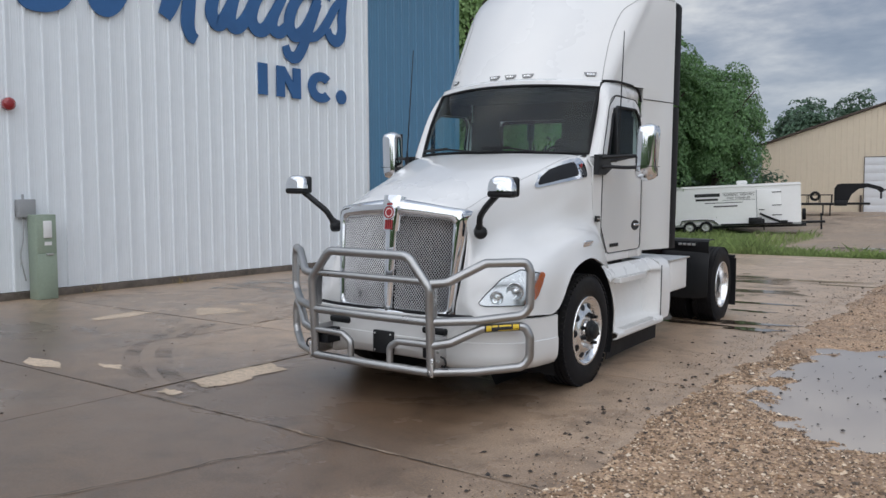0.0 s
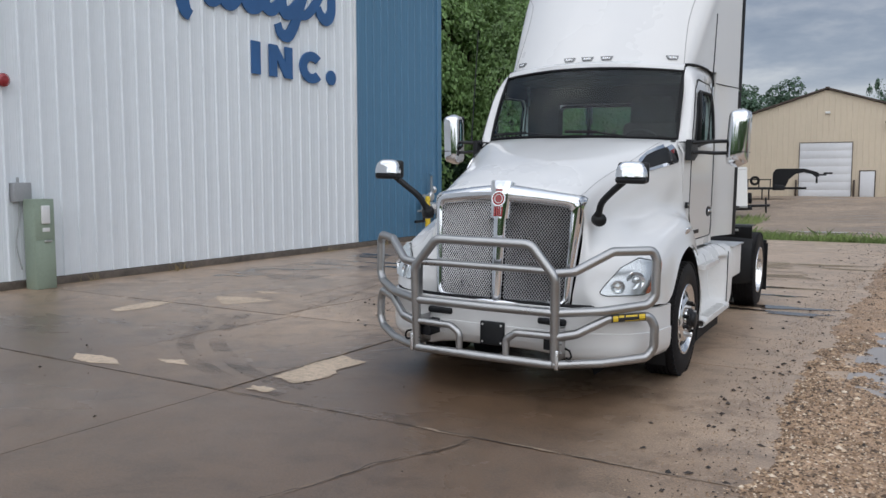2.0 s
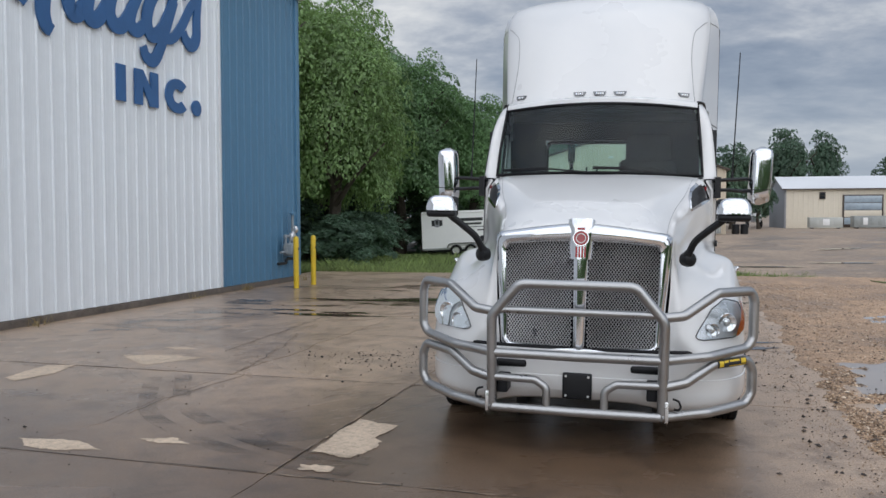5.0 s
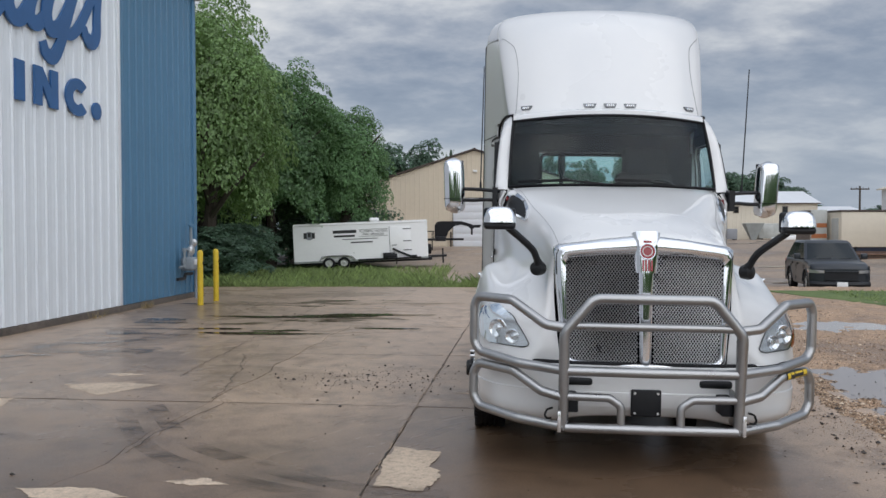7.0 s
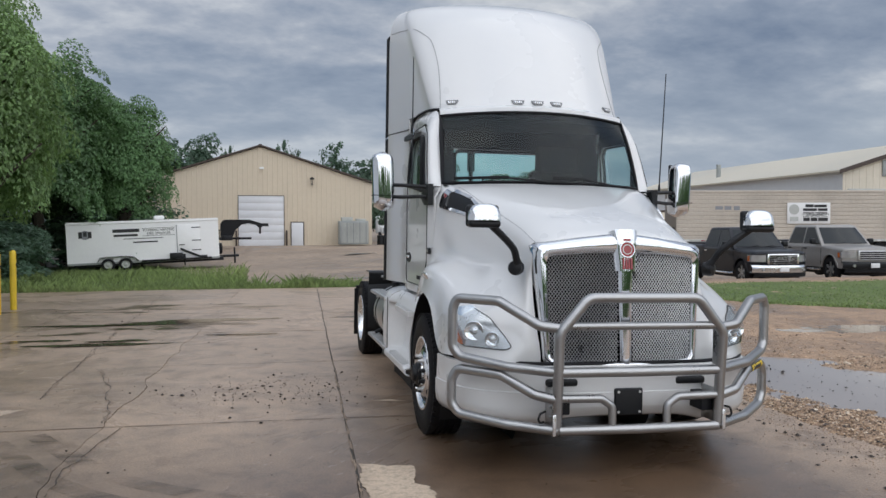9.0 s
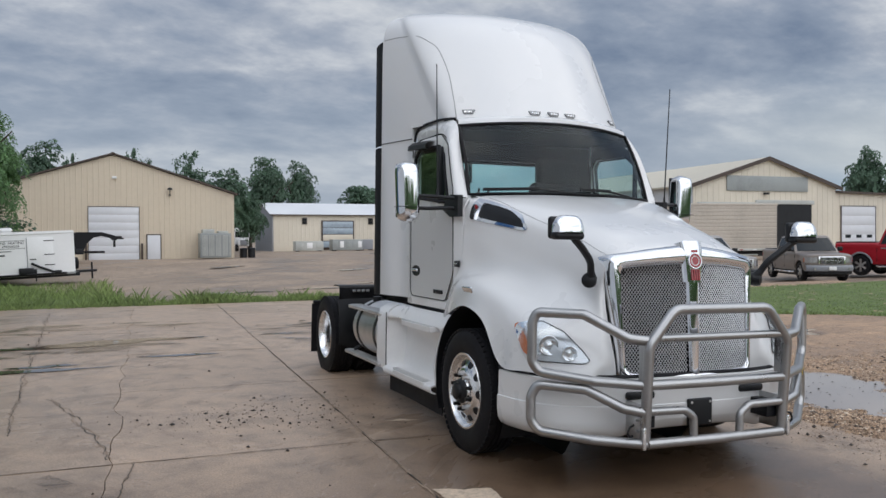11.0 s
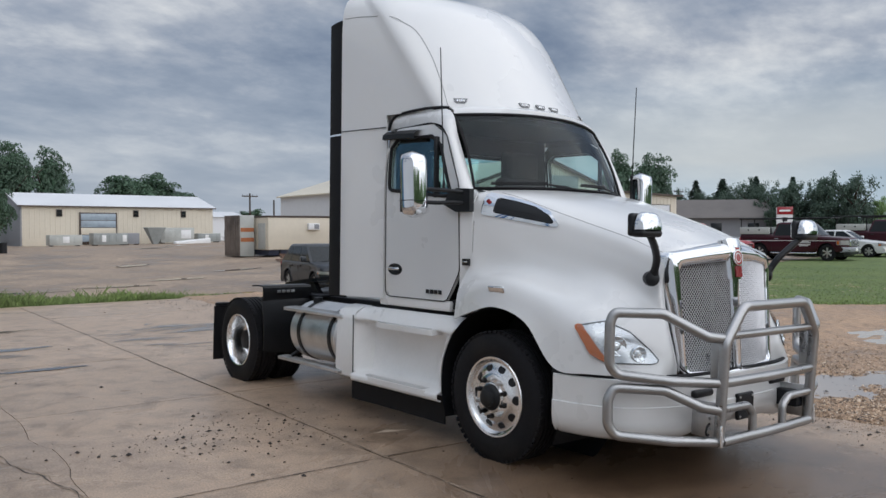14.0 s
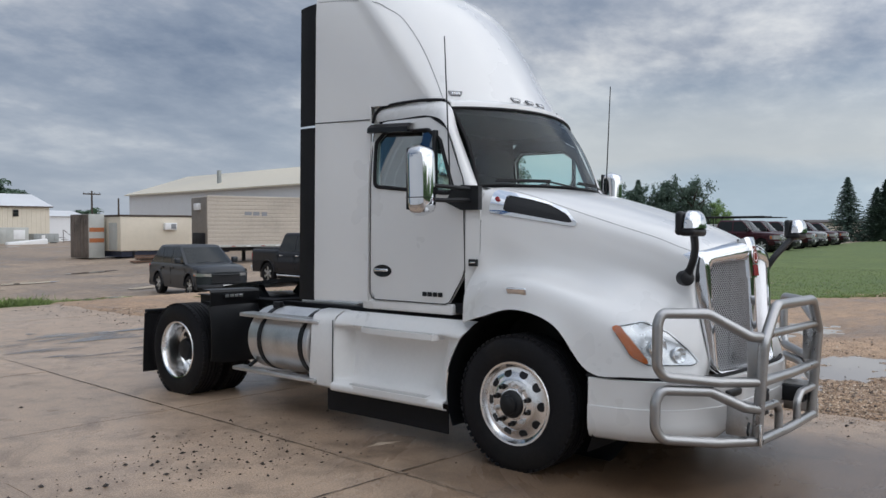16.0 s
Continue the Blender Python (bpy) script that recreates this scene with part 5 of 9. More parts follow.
for s in (1, -1):
    def skin(v, z, lift=0.0):
        return (s * (su(z) + lift), v, z)
    d_out = [(p.x, p.y) for p in fillet([Vector(q) for q in DOOR], 0.07, 5, True)]
    w_out = [(p.x, p.y) for p in fillet([Vector(q) for q in WIN], 0.05, 5, True)]
    bm = bmesh.new()
    # the door skin: lower panel as a grid, upper frame round the pane
    n = 72
    A, B = resample(d_out, 288), resample(w_out, 288)
    cx, cz = 1.15, 2.28

    def at_angle(P, ang):
        for i in range(len(P)):
            a, b = P[i], P[(i + 1) % len(P)]
            x1, y1, x2, y2 = a.x - cx, a.y - cz, b.x - cx, b.y - cz
            ca, sa = math.cos(ang), math.sin(ang)
            c1, c2 = ca * y1 - sa * x1, ca * y2 - sa * x2
            if c1 * c2 <= 0 and c1 != c2:
                t = c1 / (c1 - c2)
                p = a.lerp(b, t)
                if (p.x - cx) * ca + (p.y - cz) * sa > 0:
                    return p
        return P[0]
    rows = []
    for k in range(9):
        row = []
        for i in range(n):
            ang = 2 * math.pi * i / n
            p = at_angle(A, ang).lerp(at_angle(B, ang), k / 8)
            row.append(skin(p.x, p.y, 0.0))
        rows.append(row)
    add_grid(bm, rows, closed_u=True)
    solid(bm, 0.03)
    door = part("door", bm, WHITE, truck, "white cab door with black-framed window", angle=40)
    bm = bmesh.new()
    add_grid(bm, [[(p[0] - s * .037, p[1], p[2]) for p in r] for r in rows], closed_u=True)
    part("door_lining", bm, CABIN, door)
    bm = bmesh.new()
    add_tube(bm, [skin(p.x, p.y, 0.002) for p in A[::3]], 0.0045, 6, closed=True)
    part("door_gap", bm, GROOVE, door)
    bm = bmesh.new()
    add_tube(bm, [skin(p.x, p.y, 0.002) for p in B[::3]], 0.016, 8, closed=True)
    part("window_seal", bm, RUBBER, door)
    bm = bmesh.new()
    rows = patch_on(lambda v, z: Vector(skin(v, z, -0.012)), w_out, 40, 3)
    add_grid(bm, rows, closed_u=True)
    pane = part("window_pane", bm, PANE_CLEAR, door)
    pane.visible_shadow = False
    bm = box((min(s * 1.04, s * 1.085), .885, 2.02), (max(s * 1.04, s * 1.085), .915, 2.54), 0.008)
    part("window_divider", bm, BLACK, door)
    # visor over the passenger's window
    if s < 0:
        bm = bmesh.new()
        add_grid(bm, [[(s * (su(2.6) + a), v, 2.60 + b + 0.02 * math.sin((v - 1.2) * 3)) for v in [1.16 + .47 * i / 8 for i in range(9)]] for a, b in ((0.0, .03), (.04, .025), (.085, -.01), (.09, -.05), (.06, -.055), (0.0, -.03))])
        part("window_visor", bm, BLACK, door)
    # handle
    bm = bmesh.new()
    c = Vector((s * 1.071, 1.475, 1.392))
    mm = Matrix.Translation(c) @ Vector((s, 0, 0)).to_track_quat("Z", "Y").to_matrix().to_4x4()
    sc = Matrix.Translation(c) @ Matrix.Diagonal((1, 1.75, 0.85, 1)) @ Matrix.Translation(-c)
    add_lathe(bm, [(0.0005, 0.003), (0.046, 0.003), (0.056, 0.007), (0.062, 0.0)], sc @ mm, 36)
    hnd = part("door_handle", bm, BLACK, door, "chrome pull handle in a black oval cup")
    bm = box((min(s * 1.072, s * 1.1), 1.395, 1.385), (max(s * 1.072, s * 1.1), 1.555, 1.412), 0.011, 3)
    part("pull", bm, CHROME, hnd)
    # model plate as plain raised bars
    bm = bmesh.new()
    for i in range(4):
        add_box(bm, (s * 1.076 - .004, .80 + i * .056, 1.20), (s * 1.076 + .004, .845 + i * .056, 1.236), 0.004, 2)
    part("model_plate", bm, CHASSIS, door, "raised metal model badge")
    # cowl corner panel between hood and door
    bm = bmesh.new()
    rows = []
    for z in [1.15 + i * .09 for i in range(11)]:
        rows.append([(s * (1.035 + .035 * t - (.05 if z > 2.0 else 0) * (1 - t)), .46 + (.575 - .46) * t, z) for t in [k / 5 for k in range(6)]])
    add_grid(bm, rows)
    solid(bm, 0.02)
    part("cowl_side", bm, WHITE, truck)
    bm = box((min(s * 1.06, s * 1.082), .455, 1.455), (max(s * 1.06, s * 1.082), .535, 1.51), 0.004)
    bdg = part("cowl_badge", bm, BLACK, truck, "small black rectangular badge")
    bm = box((min(s * 1.08, s * 1.086), .468, 1.478), (max(s * 1.08, s * 1.086), .522, 1.49), 0.002)
    part("badge_bar", bm, ALU, bdg)
    # pillar between pane and windscreen, and the rail over the door
    P1 = catmull([skin(.575, 2.05), skin(.60, 2.13), skin(.80, 2.55), skin(1.0, 2.67), skin(1.3, 2.678), skin(1.62, 2.67)], 6)
    P2 = catmull([(s * .955, .535, 2.06), (s * .955, .57, 2.14), (s * .935, .76, 2.52), (s * .92, .89, 2.77), (s * .955, 1.2, 2.81), (s * .99, 1.64, 2.80)], 6)
    bm = bmesh.new()
    rows = []
    for k in range(7):
        t = k / 6
        bul = 0.022 * math.sin(math.pi * t)
        rows.append([p.lerp(q, t) + Vector((s * bul, -bul * .6, bul * .4)) for p, q in zip(P1, P2)])
    add_grid(bm, rows)
    bmesh.ops.recalc_face_normals(bm, faces=bm.faces)
    pil = part("windscreen_pillar", bm, WHITE, truck, angle=60)
    bm = bmesh.new()
    add_grid(bm, [[p + Vector((-s * .018, .016, -.012)) for p in r] for r in rows])
    part("pillar_lining", bm, CABIN, pil)
    # sill and rear corner
    bm = box((min(s * .9, s * 1.068), .70, 1.06), (max(s * .9, s * 1.068), 1.72, 1.148), 0.02, 3)
    part("cab_sill", bm, WHITE2, truck)

for s in (1, -1):
    bm = bmesh.new()
    edge = [p for p in hood_half[0] if p.x > .84 and p.z > 1.8]
    rows = []
    for p in edge:
        q = Vector((min(1.068, p.x + .06), .578, p.z + .004)) if p.z < 1.98 else Vector((.965, .572, min(p.z + .02, 2.10)))
        rows.append([(s * (p.x + (q.x - p.x) * t), p.y - .004 + (q.y - p.y) * t, p.z - .004 + (q.z - p.z) * t) for t in (0, .33, .66, 1)])
    add_grid(bm, rows)
    solid(bm, 0.01)
    part("cowl_corner", bm, WHITE, truck)

# windscreen: lower and upper edge curves
W_LO = [Vector((.945 * t, .225 + .325 * t * t, 2.10 - .012 * t * t)) for t in [-1 + i / 12 for i in range(25)]]
W_HI = [Vector((.905 * t, .585 + .275 * t * t, 2.765 - .032 * t * t)) for t in [-1 + i / 12 for i in range(25)]]
bm = bmesh.new()
rows = []
for k in range(13):
    t = k / 12
    rows.append([a.lerp(b, t) + Vector((0, -.03 * math.sin(math.pi * t), .015 * math.sin(math.pi * t))) for a, b in zip(W_LO, W_HI)])
add_grid(bm, rows)
screen = part("windscreen", bm, PANE, truck, "curved tinted windscreen")
screen.visible_shadow = False
bm = bmesh.new()
edge = rows[0] + [r[-1] for r in rows[1:]] + rows[-1][::-1][1:] + [r[0] for r in rows[::-1][1:-1]]
add_tube(bm, [p + Vector((0, -.004, .002)) for p in edge], 0.013, 8, closed=True)
part("screen_seal", bm, RUBBER, screen)
bm = bmesh.new()
add_grid(bm, [[p + Vector((0, 0.002, 0.0)) for p in W_HI], [p + Vector((0, .012, .05)) for p in W_HI], [p + Vector((0, .06, .075)) for p in W_HI], [p + Vector((0, .2, .085)) for p in W_HI]])
solid(bm, 0.012)
part("screen_header", bm, WHITE, truck, angle=50)
bm = bmesh.new()
add_grid(bm, [[p + Vector((0, -.07, -.03)) for p in W_LO], [p + Vector((0, -.03, -.012)) for p in W_LO], [p + Vector((0, .02, -.008)) for p in W_LO], [p + Vector((0, .25, -.05)) for p in W_LO]])
part("cowl_grille", bm, BLACK, truck)
# wipers
for a, b, c in (((-.08, .19, 2.105), (-.42, .225, 2.135), (-.86, .44, 2.125)), ((.55, .27, 2.10), (.30, .215, 2.135), (-.02, .205, 2.14))):
    bm = bmesh.new()
    add_tube(bm, fillet([a, b, c], 0.1), 0.008, 6)
    bm2 = [Vector(b), Vector(c)]
    add_tube(bm, [p + Vector((0, -.01, .012)) for p in bm2], 0.006, 6)
    part("wiper", bm, BLACK, truck)

# cab shell behind: back wall with the wide rear window, roof lining, floor
bm = bmesh.new()
for lo, hi in (((-1.06, 1.60, 1.06), (1.06, 1.66, 2.10)), ((-1.0, 1.60, 2.50), (1.0, 1.66, 2.80)), ((-1.05, 1.60, 2.10), (-.60, 1.66, 2.50)), ((.56, 1.60, 2.10), (1.05, 1.66, 2.50))):
    add_box(bm, lo, hi, 0.0)
part("cab_back", bm, WHITE2, truck)
bm = box((-.60, 1.62, 2.10), (.56, 1.626, 2.50))
rw = part("rear_window", bm, PANE_CLEAR, truck)
rw.visible_shadow = False
bm = bmesh.new()
add_tube(bm, fillet([(-.59, 1.60, 2.12), (.55, 1.60, 2.12), (.55, 1.60, 2.49), (-.59, 1.60, 2.49)], 0.07, 5, True), 0.02, 6, closed=True)
part("rear_window_seal", bm, RUBBER, rw)
bm = bmesh.new()
add_prism(bm, [(p.x * .96, p.y + .07) for p in W_HI] + [(.95, 1.62), (-.95, 1.62)], 2.70, 2.76, axis=2)
add_box(bm, (-1.03, .55, 1.08), (1.03, 1.6, 1.16), 0.0)
add_box(bm, (-.98, .45, 1.15), (.98, .52, 1.98), 0.0)
add_box(bm, (-1.0, 1.575, 1.15), (1.0, 1.597, 2.09), 0.0)
add_box(bm, (-.96, 1.575, 2.51), (.96, 1.597, 2.70), 0.0)
for s in (1, -1):
    e = .605 if s < 0 else .565
    add_box(bm, (min(s * e, s * .98), 1.575, 2.09), (max(s * e, s * .98), 1.597, 2.51), 0.0)
part("cabin_lining", bm, CABIN, truck)
bm = bmesh.new()
rows = [[(u, v, z - .03 * (u / .9) ** 2) for u in [-.93 + 1.86 * i / 16 for i in range(17)]] for v, z in ((.56, 2.03), (.66, 2.075), (.78, 2.08), (.86, 2.05), (.90, 1.95), (.90, 1.6))]
add_grid(bm, rows)
dash = part("dashboard", bm, CABIN, truck, "dark grey dashboard")
bm = box((.28, .70, 2.06), (.72, .92, 2.125), 0.03, 3)
part("instrument_hood", bm, CABIN, dash)
bm = bmesh.new()
SW = Matrix.Translation((.5, .98, 2.0)) @ pose(0, 0, 0, -58, 0, 0)
add_tube(bm, [SW @ Vector((.22 * math.cos(a), .22 * math.sin(a), 0)) for a in [2 * math.pi * i / 36 for i in range(36)]], 0.016, 8, closed=True)
for a in (radians(200), radians(340), radians(90)):
    add_cyl(bm, SW @ Vector((0, 0, -.02)), SW @ Vector((.21 * math.cos(a), .21 * math.sin(a), 0)), 0.014, seg=8)
part("steering_wheel", bm, BLACK, truck)
for x, top in ((-.52, 1.72), (.46, 2.30)):
    bm = bmesh.new()
    add_box(bm, (x - .26, 1.02, 1.45), (x + .26, 1.50, 1.62), 0.06, 3)
    add_box(bm, (x - .29, 1.36, 1.6), (x + .29, 1.54, top), 0.07, 3)
    if top > 2:
        add_box(bm, (x - .22, 1.38, 2.24), (x + .24, 1.53, 2.56), 0.08, 3)
    part("seat", bm, SEAT, truck, "dark high-back cab seat")

# ---- roof fairing ----
def roof_ring(z, v0, w, back, D=0.2, n=4.0, bow=0.3, flare=1.2):
    pts = []
    m = 22
    for i in range(m + 1):
        a = math.pi / 2 * i / m
        x = math.sin(a) ** (2 / n)
        y = 1 - math.cos(a) ** (2 / n)
        pts.append(Vector((w * x, v0 + bow * (w * x) ** 2 + D * y, z)))
    side = pts[-1]
    fl = max(w, flare)
    for i in range(1, 9):
        t = i / 8
        v = side.y + (back - side.y) * t
        pts.append(Vector((w + (fl - w) * t, v, z)))
    return [Vector((-p.x, p.y, p.z)) for p in reversed(pts[1:])] + pts


LEVELS = [(2.80, .67, .95, 1.19), (2.90, .735, .965, 1.19), (3.05, .83, .985, 1.19), (3.25, .955, 1.01, 1.19), (3.45, 1.085, 1.035, 1.19), (3.62, 1.20, 1.055, 1.19), (3.76, 1.305, 1.065, 1.185), (3.86, 1.40, 1.065, 1.17), (3.94, 1.50, 1.05, 1.14), (4.0, 1.61, 1.02, 1.09), (4.04, 1.73, .96, 1.01), (4.065, 1.86, .86, .90), (4.08, 2.0, .70, .72), (4.085, 2.1, .4, .4)]
rows = [roof_ring(z, v, w, 2.21, flare=fl, D=.2) for z, v, w, fl in LEVELS]
bm = bmesh.new()
V = add_grid(bm, rows)
bm.faces.new(V[-1])
back = [r[0] for r in V] + [r[-1] for r in V[::-1]]
bm.faces.new(back)
bmesh.ops.recalc_face_normals(bm, faces=bm.faces)
fair_bvh = BVHTree.FromBMesh(bm)
fairing = part("roof_fairing", bm, WHITE, truck, "tall white aerodynamic roof fairing", angle=60)
bm = bmesh.new()
add_tube(bm, [p + Vector((0, -.001, .0)) for p in rows[0][9:-9]], 0.008, 6)
part("fairing_gutter", bm, RUBBER, fairing)
# cab-side rubber bead over the doors
for s in (1, -1):
    bm = bmesh.new()
    add_tube(bm, catmull([(s * 1.035, 1.64, 2.66), (s * 1.03, 1.60, 2.75), (s * 1.015, 1.50, 2.80), (s * .985, 1.2, 2.815), (s * .95, 1.02, 2.812), (s * .905, .93, 2.805)], 6), 0.013, 6)
    part("roof_bead", bm, RUBBER, fairing)
    # seam between the cap and the side of the fairing
    bm = bmesh.new()
    pts = []
    for u, v, z in ((.905, .95, 2.812), (.90, 1.055, 3.03), (.90, 1.205, 3.30), (.925, 1.39, 3.55), (.965, 1.52, 3.645), (1.02, 1.655, 3.715), (1.11, 1.95, 3.76), (1.17, 2.19, 3.77)):
        h = fair_bvh.ray_cast(Vector((s * (u + 1), v - .8, z)), Vector((-s, .8, 0)).normalized())
        if h[0] is not None:
            nr = h[1] if h[1].x * s > 0 else -h[1]
            pts.append(h[0] + nr * .0015)
    add_tube(bm, catmull(pts, 6), 0.003, 6)
    part("fairing_seam", bm, SEAM, fairing)
    # side extender panel and its rubber edge
    bm = bmesh.new()
    rows2 = []
    for i in range(12):
        z = 1.12 + (2.80 - 1.12) * i / 11
        row = []
        for k in range(9):
            t = k / 8
            v = 1.64 + (2.21 - 1.64) * t
            a = su(min(z, 2.66)) + .012 + (1.19 - su(min(z, 2.66)) - .012) * (t * t * (3 - 2 * t))
            b = .95 + .24 * (v - 1.14) / 1.07
            row.append((s * (a + (b - a) * step(2.40, 2.72, z)), v, z))
        rows2.append(row)
    add_grid(bm, rows2)
    solid(bm, 0.02)
    ext = part("side_extender", bm, WHITE, truck, "white cab side extender panel", angle=50)
    bm = bmesh.new()
    add_tube(bm, [Vector(p) + Vector((s * .002, 0, 0)) for p in [(s * (.95 + .24 * (.50 + .57 * t) / 1.07), 1.64 + .57 * t, 2.69) for t in [k / 8 for k in range(9)]]], 0.0045, 6)
    part("extender_seam", bm, GROOVE, ext)
    for za, zb in ((1.11, 2.655), (2.675, 3.76)):
        bm = bmesh.new()
        add_grid(bm, [[(s * (1.19 + .012 * math.sin(math.pi * t)), 2.215 + .20 * t, za + (zb - za) * i / 10 - (0.02 * t if zb > 3 and i == 10 else 0)) for t in [k / 5 for k in range(6)]] for i in range(11)])
        solid(bm, 0.012)
        part("rubber_edge", bm, RUBBER, ext, "black rubber extender edge")

MARKER = material("marker_lamp_base", (0.22, 0.225, 0.23), 0.25, 0.7, vary=0.1)
# marker lamps on the fairing
for u, z in ((-.78, 2.875), (-.19, 2.875), (0, 2.875), (.19, 2.875), (.78, 2.875)):
    h = fair_bvh.ray_cast(Vector((u, -2, z)), Vector((0, 1, 0)))
    if h[0] is None:
        continue
    c, nr = h[0], h[1] if h[1].y < 0 else -h[1]
    mm = Matrix.Translation(c) @ nr.to_track_quat("Z", "Y").to_matrix().to_4x4()
    bm = bmesh.new()
    add_prism(bm, [(-.062, .02), (.062, .02), (.052, -.012), (.04, -.024), (-.04, -.024), (-.052, -.012)], -0.004, 0.012, axis=2)
    bmesh.ops.transform(bm, matrix=mm, verts=bm.verts)
    lampm = part("marker_lamp", bm, MARKER, fairing, "small clear roof marker lamp")
    for i in range(4):
        bm = box((-.036 + i * .019, -.014, .012), (-.021 + i * .019, .006, .016), 0.002, 1, mm)
        part("led", bm, LABEL_W if i % 2 else REFLECTOR, lampm)

# ---- grille guard of bent steel tube ----
guard = thing("grille_guard", "brushed steel tube grille guard bolted to the truck's front", "grille guard")
guard.matrix_basis = truck.matrix_basis.copy()
TR = 0.034


def gv(u):
    """How far forward the guard stands across its width."""
    a = abs(u)
    return -1.555 + 0.44 * step(0.62, 1.32, a) + 0.03 * a


bm = bmesh.new()
add_tube(bm, fillet([(-.59, -1.515, .33), (-.595, -1.56, 1.0), (-.40, -1.57, 1.235), (.40, -1.57, 1.235), (.595, -1.56, 1.0), (.59, -1.515, .33)], 0.11, 7), TR + .002, 16)
part("upright_hoop", bm, STEEL, guard)
bm = bmesh.new()
add_tube(bm, [(-.58, -1.555, 1.045), (.58, -1.555, 1.045)], TR - .006, 14)
part("cross_bar", bm, STEEL, guard)
bm = bmesh.new()
add_tube(bm, [(u, gv(u), .735) for u in [-.58 + 1.16 * i / 8 for i in range(9)]], TR, 14)
part("cross_bar", bm, STEEL, guard)
for s in (1, -1):
    bm = bmesh.new()
    path = [(.59, 1.03), (.72, 1.045), (.95, 1.195), (1.19, 1.20), (1.215, 1.13), (1.215, .86), (1.17, .795), (.9, .755), (.58, .735)]
    add_tube(bm, fillet([(s * u, gv(u), z) for u, z in path], 0.09, 6), TR, 14)
    part("upper_side_loop", bm, STEEL, guard)
    bm = bmesh.new()
    path = [(.60, .555), (.74, .585), (.93, .695), (1.18, .71), (1.215, .63), (1.215, .47), (1.17, .395), (.9, .365), (.58, .345)]
    add_tube(bm, fillet([(s * u, gv(u) + .01, z) for u, z in path], 0.09, 6), TR, 14)
    part("lower_side_loop", bm, STEEL, guard)
    bm = bmesh.new()
    add_tube(bm, fillet([(s * .20, -1.53, .345), (s * .20, -1.53, .50), (s * .28, -1.53, .555), (s * .585, -1.53, .56)], 0.06, 6), TR - .006, 14)
    part("inner_loop", bm, STEEL, guard)
    bm = box((s * .59 - .008, -1.53, .36), (s * .59 + .008, -1.31, .60), 0.005)
    part("bracket_plate", bm, ALU_DULL, guard)
    bm = box((s * .59 - .008, -1.53, .76), (s * .59 + .008, -1.45, 1.03), 0.005)
    part("gusset_plate", bm, STEEL, guard)
    bm = box((s * .53 - .045, -1.49, .44), (s * .53 + .045, -1.15, .56), 0.01)
    part("mount_arm", bm, CHASSIS, guard)
    for z in (.42, .49, .57):
        bm = bmesh.new()
        add_cyl(bm, (s * .60, -1.45, z), (s * .622, -1.45, z), 0.011, seg=8)
        part("bolt", bm, ALU_DULL, guard)
    bm = bmesh.new()
    add_tube(bm, fillet([(s * .66, -1.49, .47), (s * .70, -1.50, .46), (s * .715, -1.50, .42), (s * .70, -1.50, .395), (s * .67, -1.49, .40)], 0.02, 4), 0.008, 6)
    part("latch_hook", bm, BLACK, guard)
    bm = box((s * .62 - .012, -1.56, .315), (s * .62 + .012, -1.545, .46), 0.004)
    part("latch_pin_plate", bm, ALU, guard)
bm = bmesh.new()
add_tube(bm, [(u, gv(u) + .01, .345) for u in [-.58 + 1.16 * i / 8 for i in range(9)]], TR, 14)
part("bottom_bar", bm, STEEL, guard)
# maker's sticker: black with yellow blocks
def on_loop(u0, u1, a0, a1, lift):
    """A curved label on the straight top run of the lower side loop."""
    bm = bmesh.new()
    rows = []
    for k in range(6):
        a = radians(a0 + (a1 - a0) * k / 5)
        row = []
        for i in range(6):
            u = u0 + (u1 - u0) * i / 5
            t = (u - .93) / .25
            v, z = gv(.93) + (gv(1.18) - gv(.93)) * t + .01, .695 + .015 * t
            row.append((u + (TR + lift) * math.cos(a) * .5, v - (TR + lift) * math.cos(a) * .87, z + (TR + lift) * math.sin(a)))
        rows.append(row)
    add_grid(bm, rows)
    return bm


stk = part("maker_sticker", on_loop(.945, 1.15, -40, 50, .002), LABEL_K, guard, "black and yellow maker's sticker")
for u0, u1, a0, a1 in ((.955, .985, -30, 40), (.99, 1.02, 15, 42), (1.03, 1.10, 18, 40), (1.025, 1.145, -32, -22), (1.11, 1.145, -12, 42)):
    part("sticker_bar", on_loop(u0, u1, a0, a1, .0035), YELLOW, stk)


# ---- wheels ----
def tyre_mesh(R=0.497, w=0.275, tread=True):
    bm = bmesh.new()
    h = w / 2
    prof = [(0.29, -h * .80), (0.31, -h * .92), (0.36, -h), (0.42, -h * .985), (R - .03, -h * .90), (R - .008, -h * .80), (R, -h * .70)]
    for g in (-.45, -.15, .15, .45):
        prof += [(R, h * (g - .06)), (R - .012, h * (g - .05)), (R - .012, h * (g + .05)), (R, h * (g + .06))]
    prof += [(R, h * .70), (R - .008, h * .80), (R - .03, h * .90), (.42, h * .985), (.36, h), (.31, h * .92), (.29, h * .80)]
    add_lathe(bm, prof, Matrix.Identity(4), 72)
    # shoulder lugs
    if tread:
        for i in range(60):
            a = 2 * math.pi * i / 60
            for sgn in (1, -1):
                m = Matrix.Rotation(a, 4, "Z") @ Matrix.Translation((R - .004, 0, sgn * h * .80))
                add_box(bm, (-.012, -.017, -.016), (.004, .017, .016), 0.0, 1, m)
    return mesh_of(bm, "tyre", TYRE, True, 30)


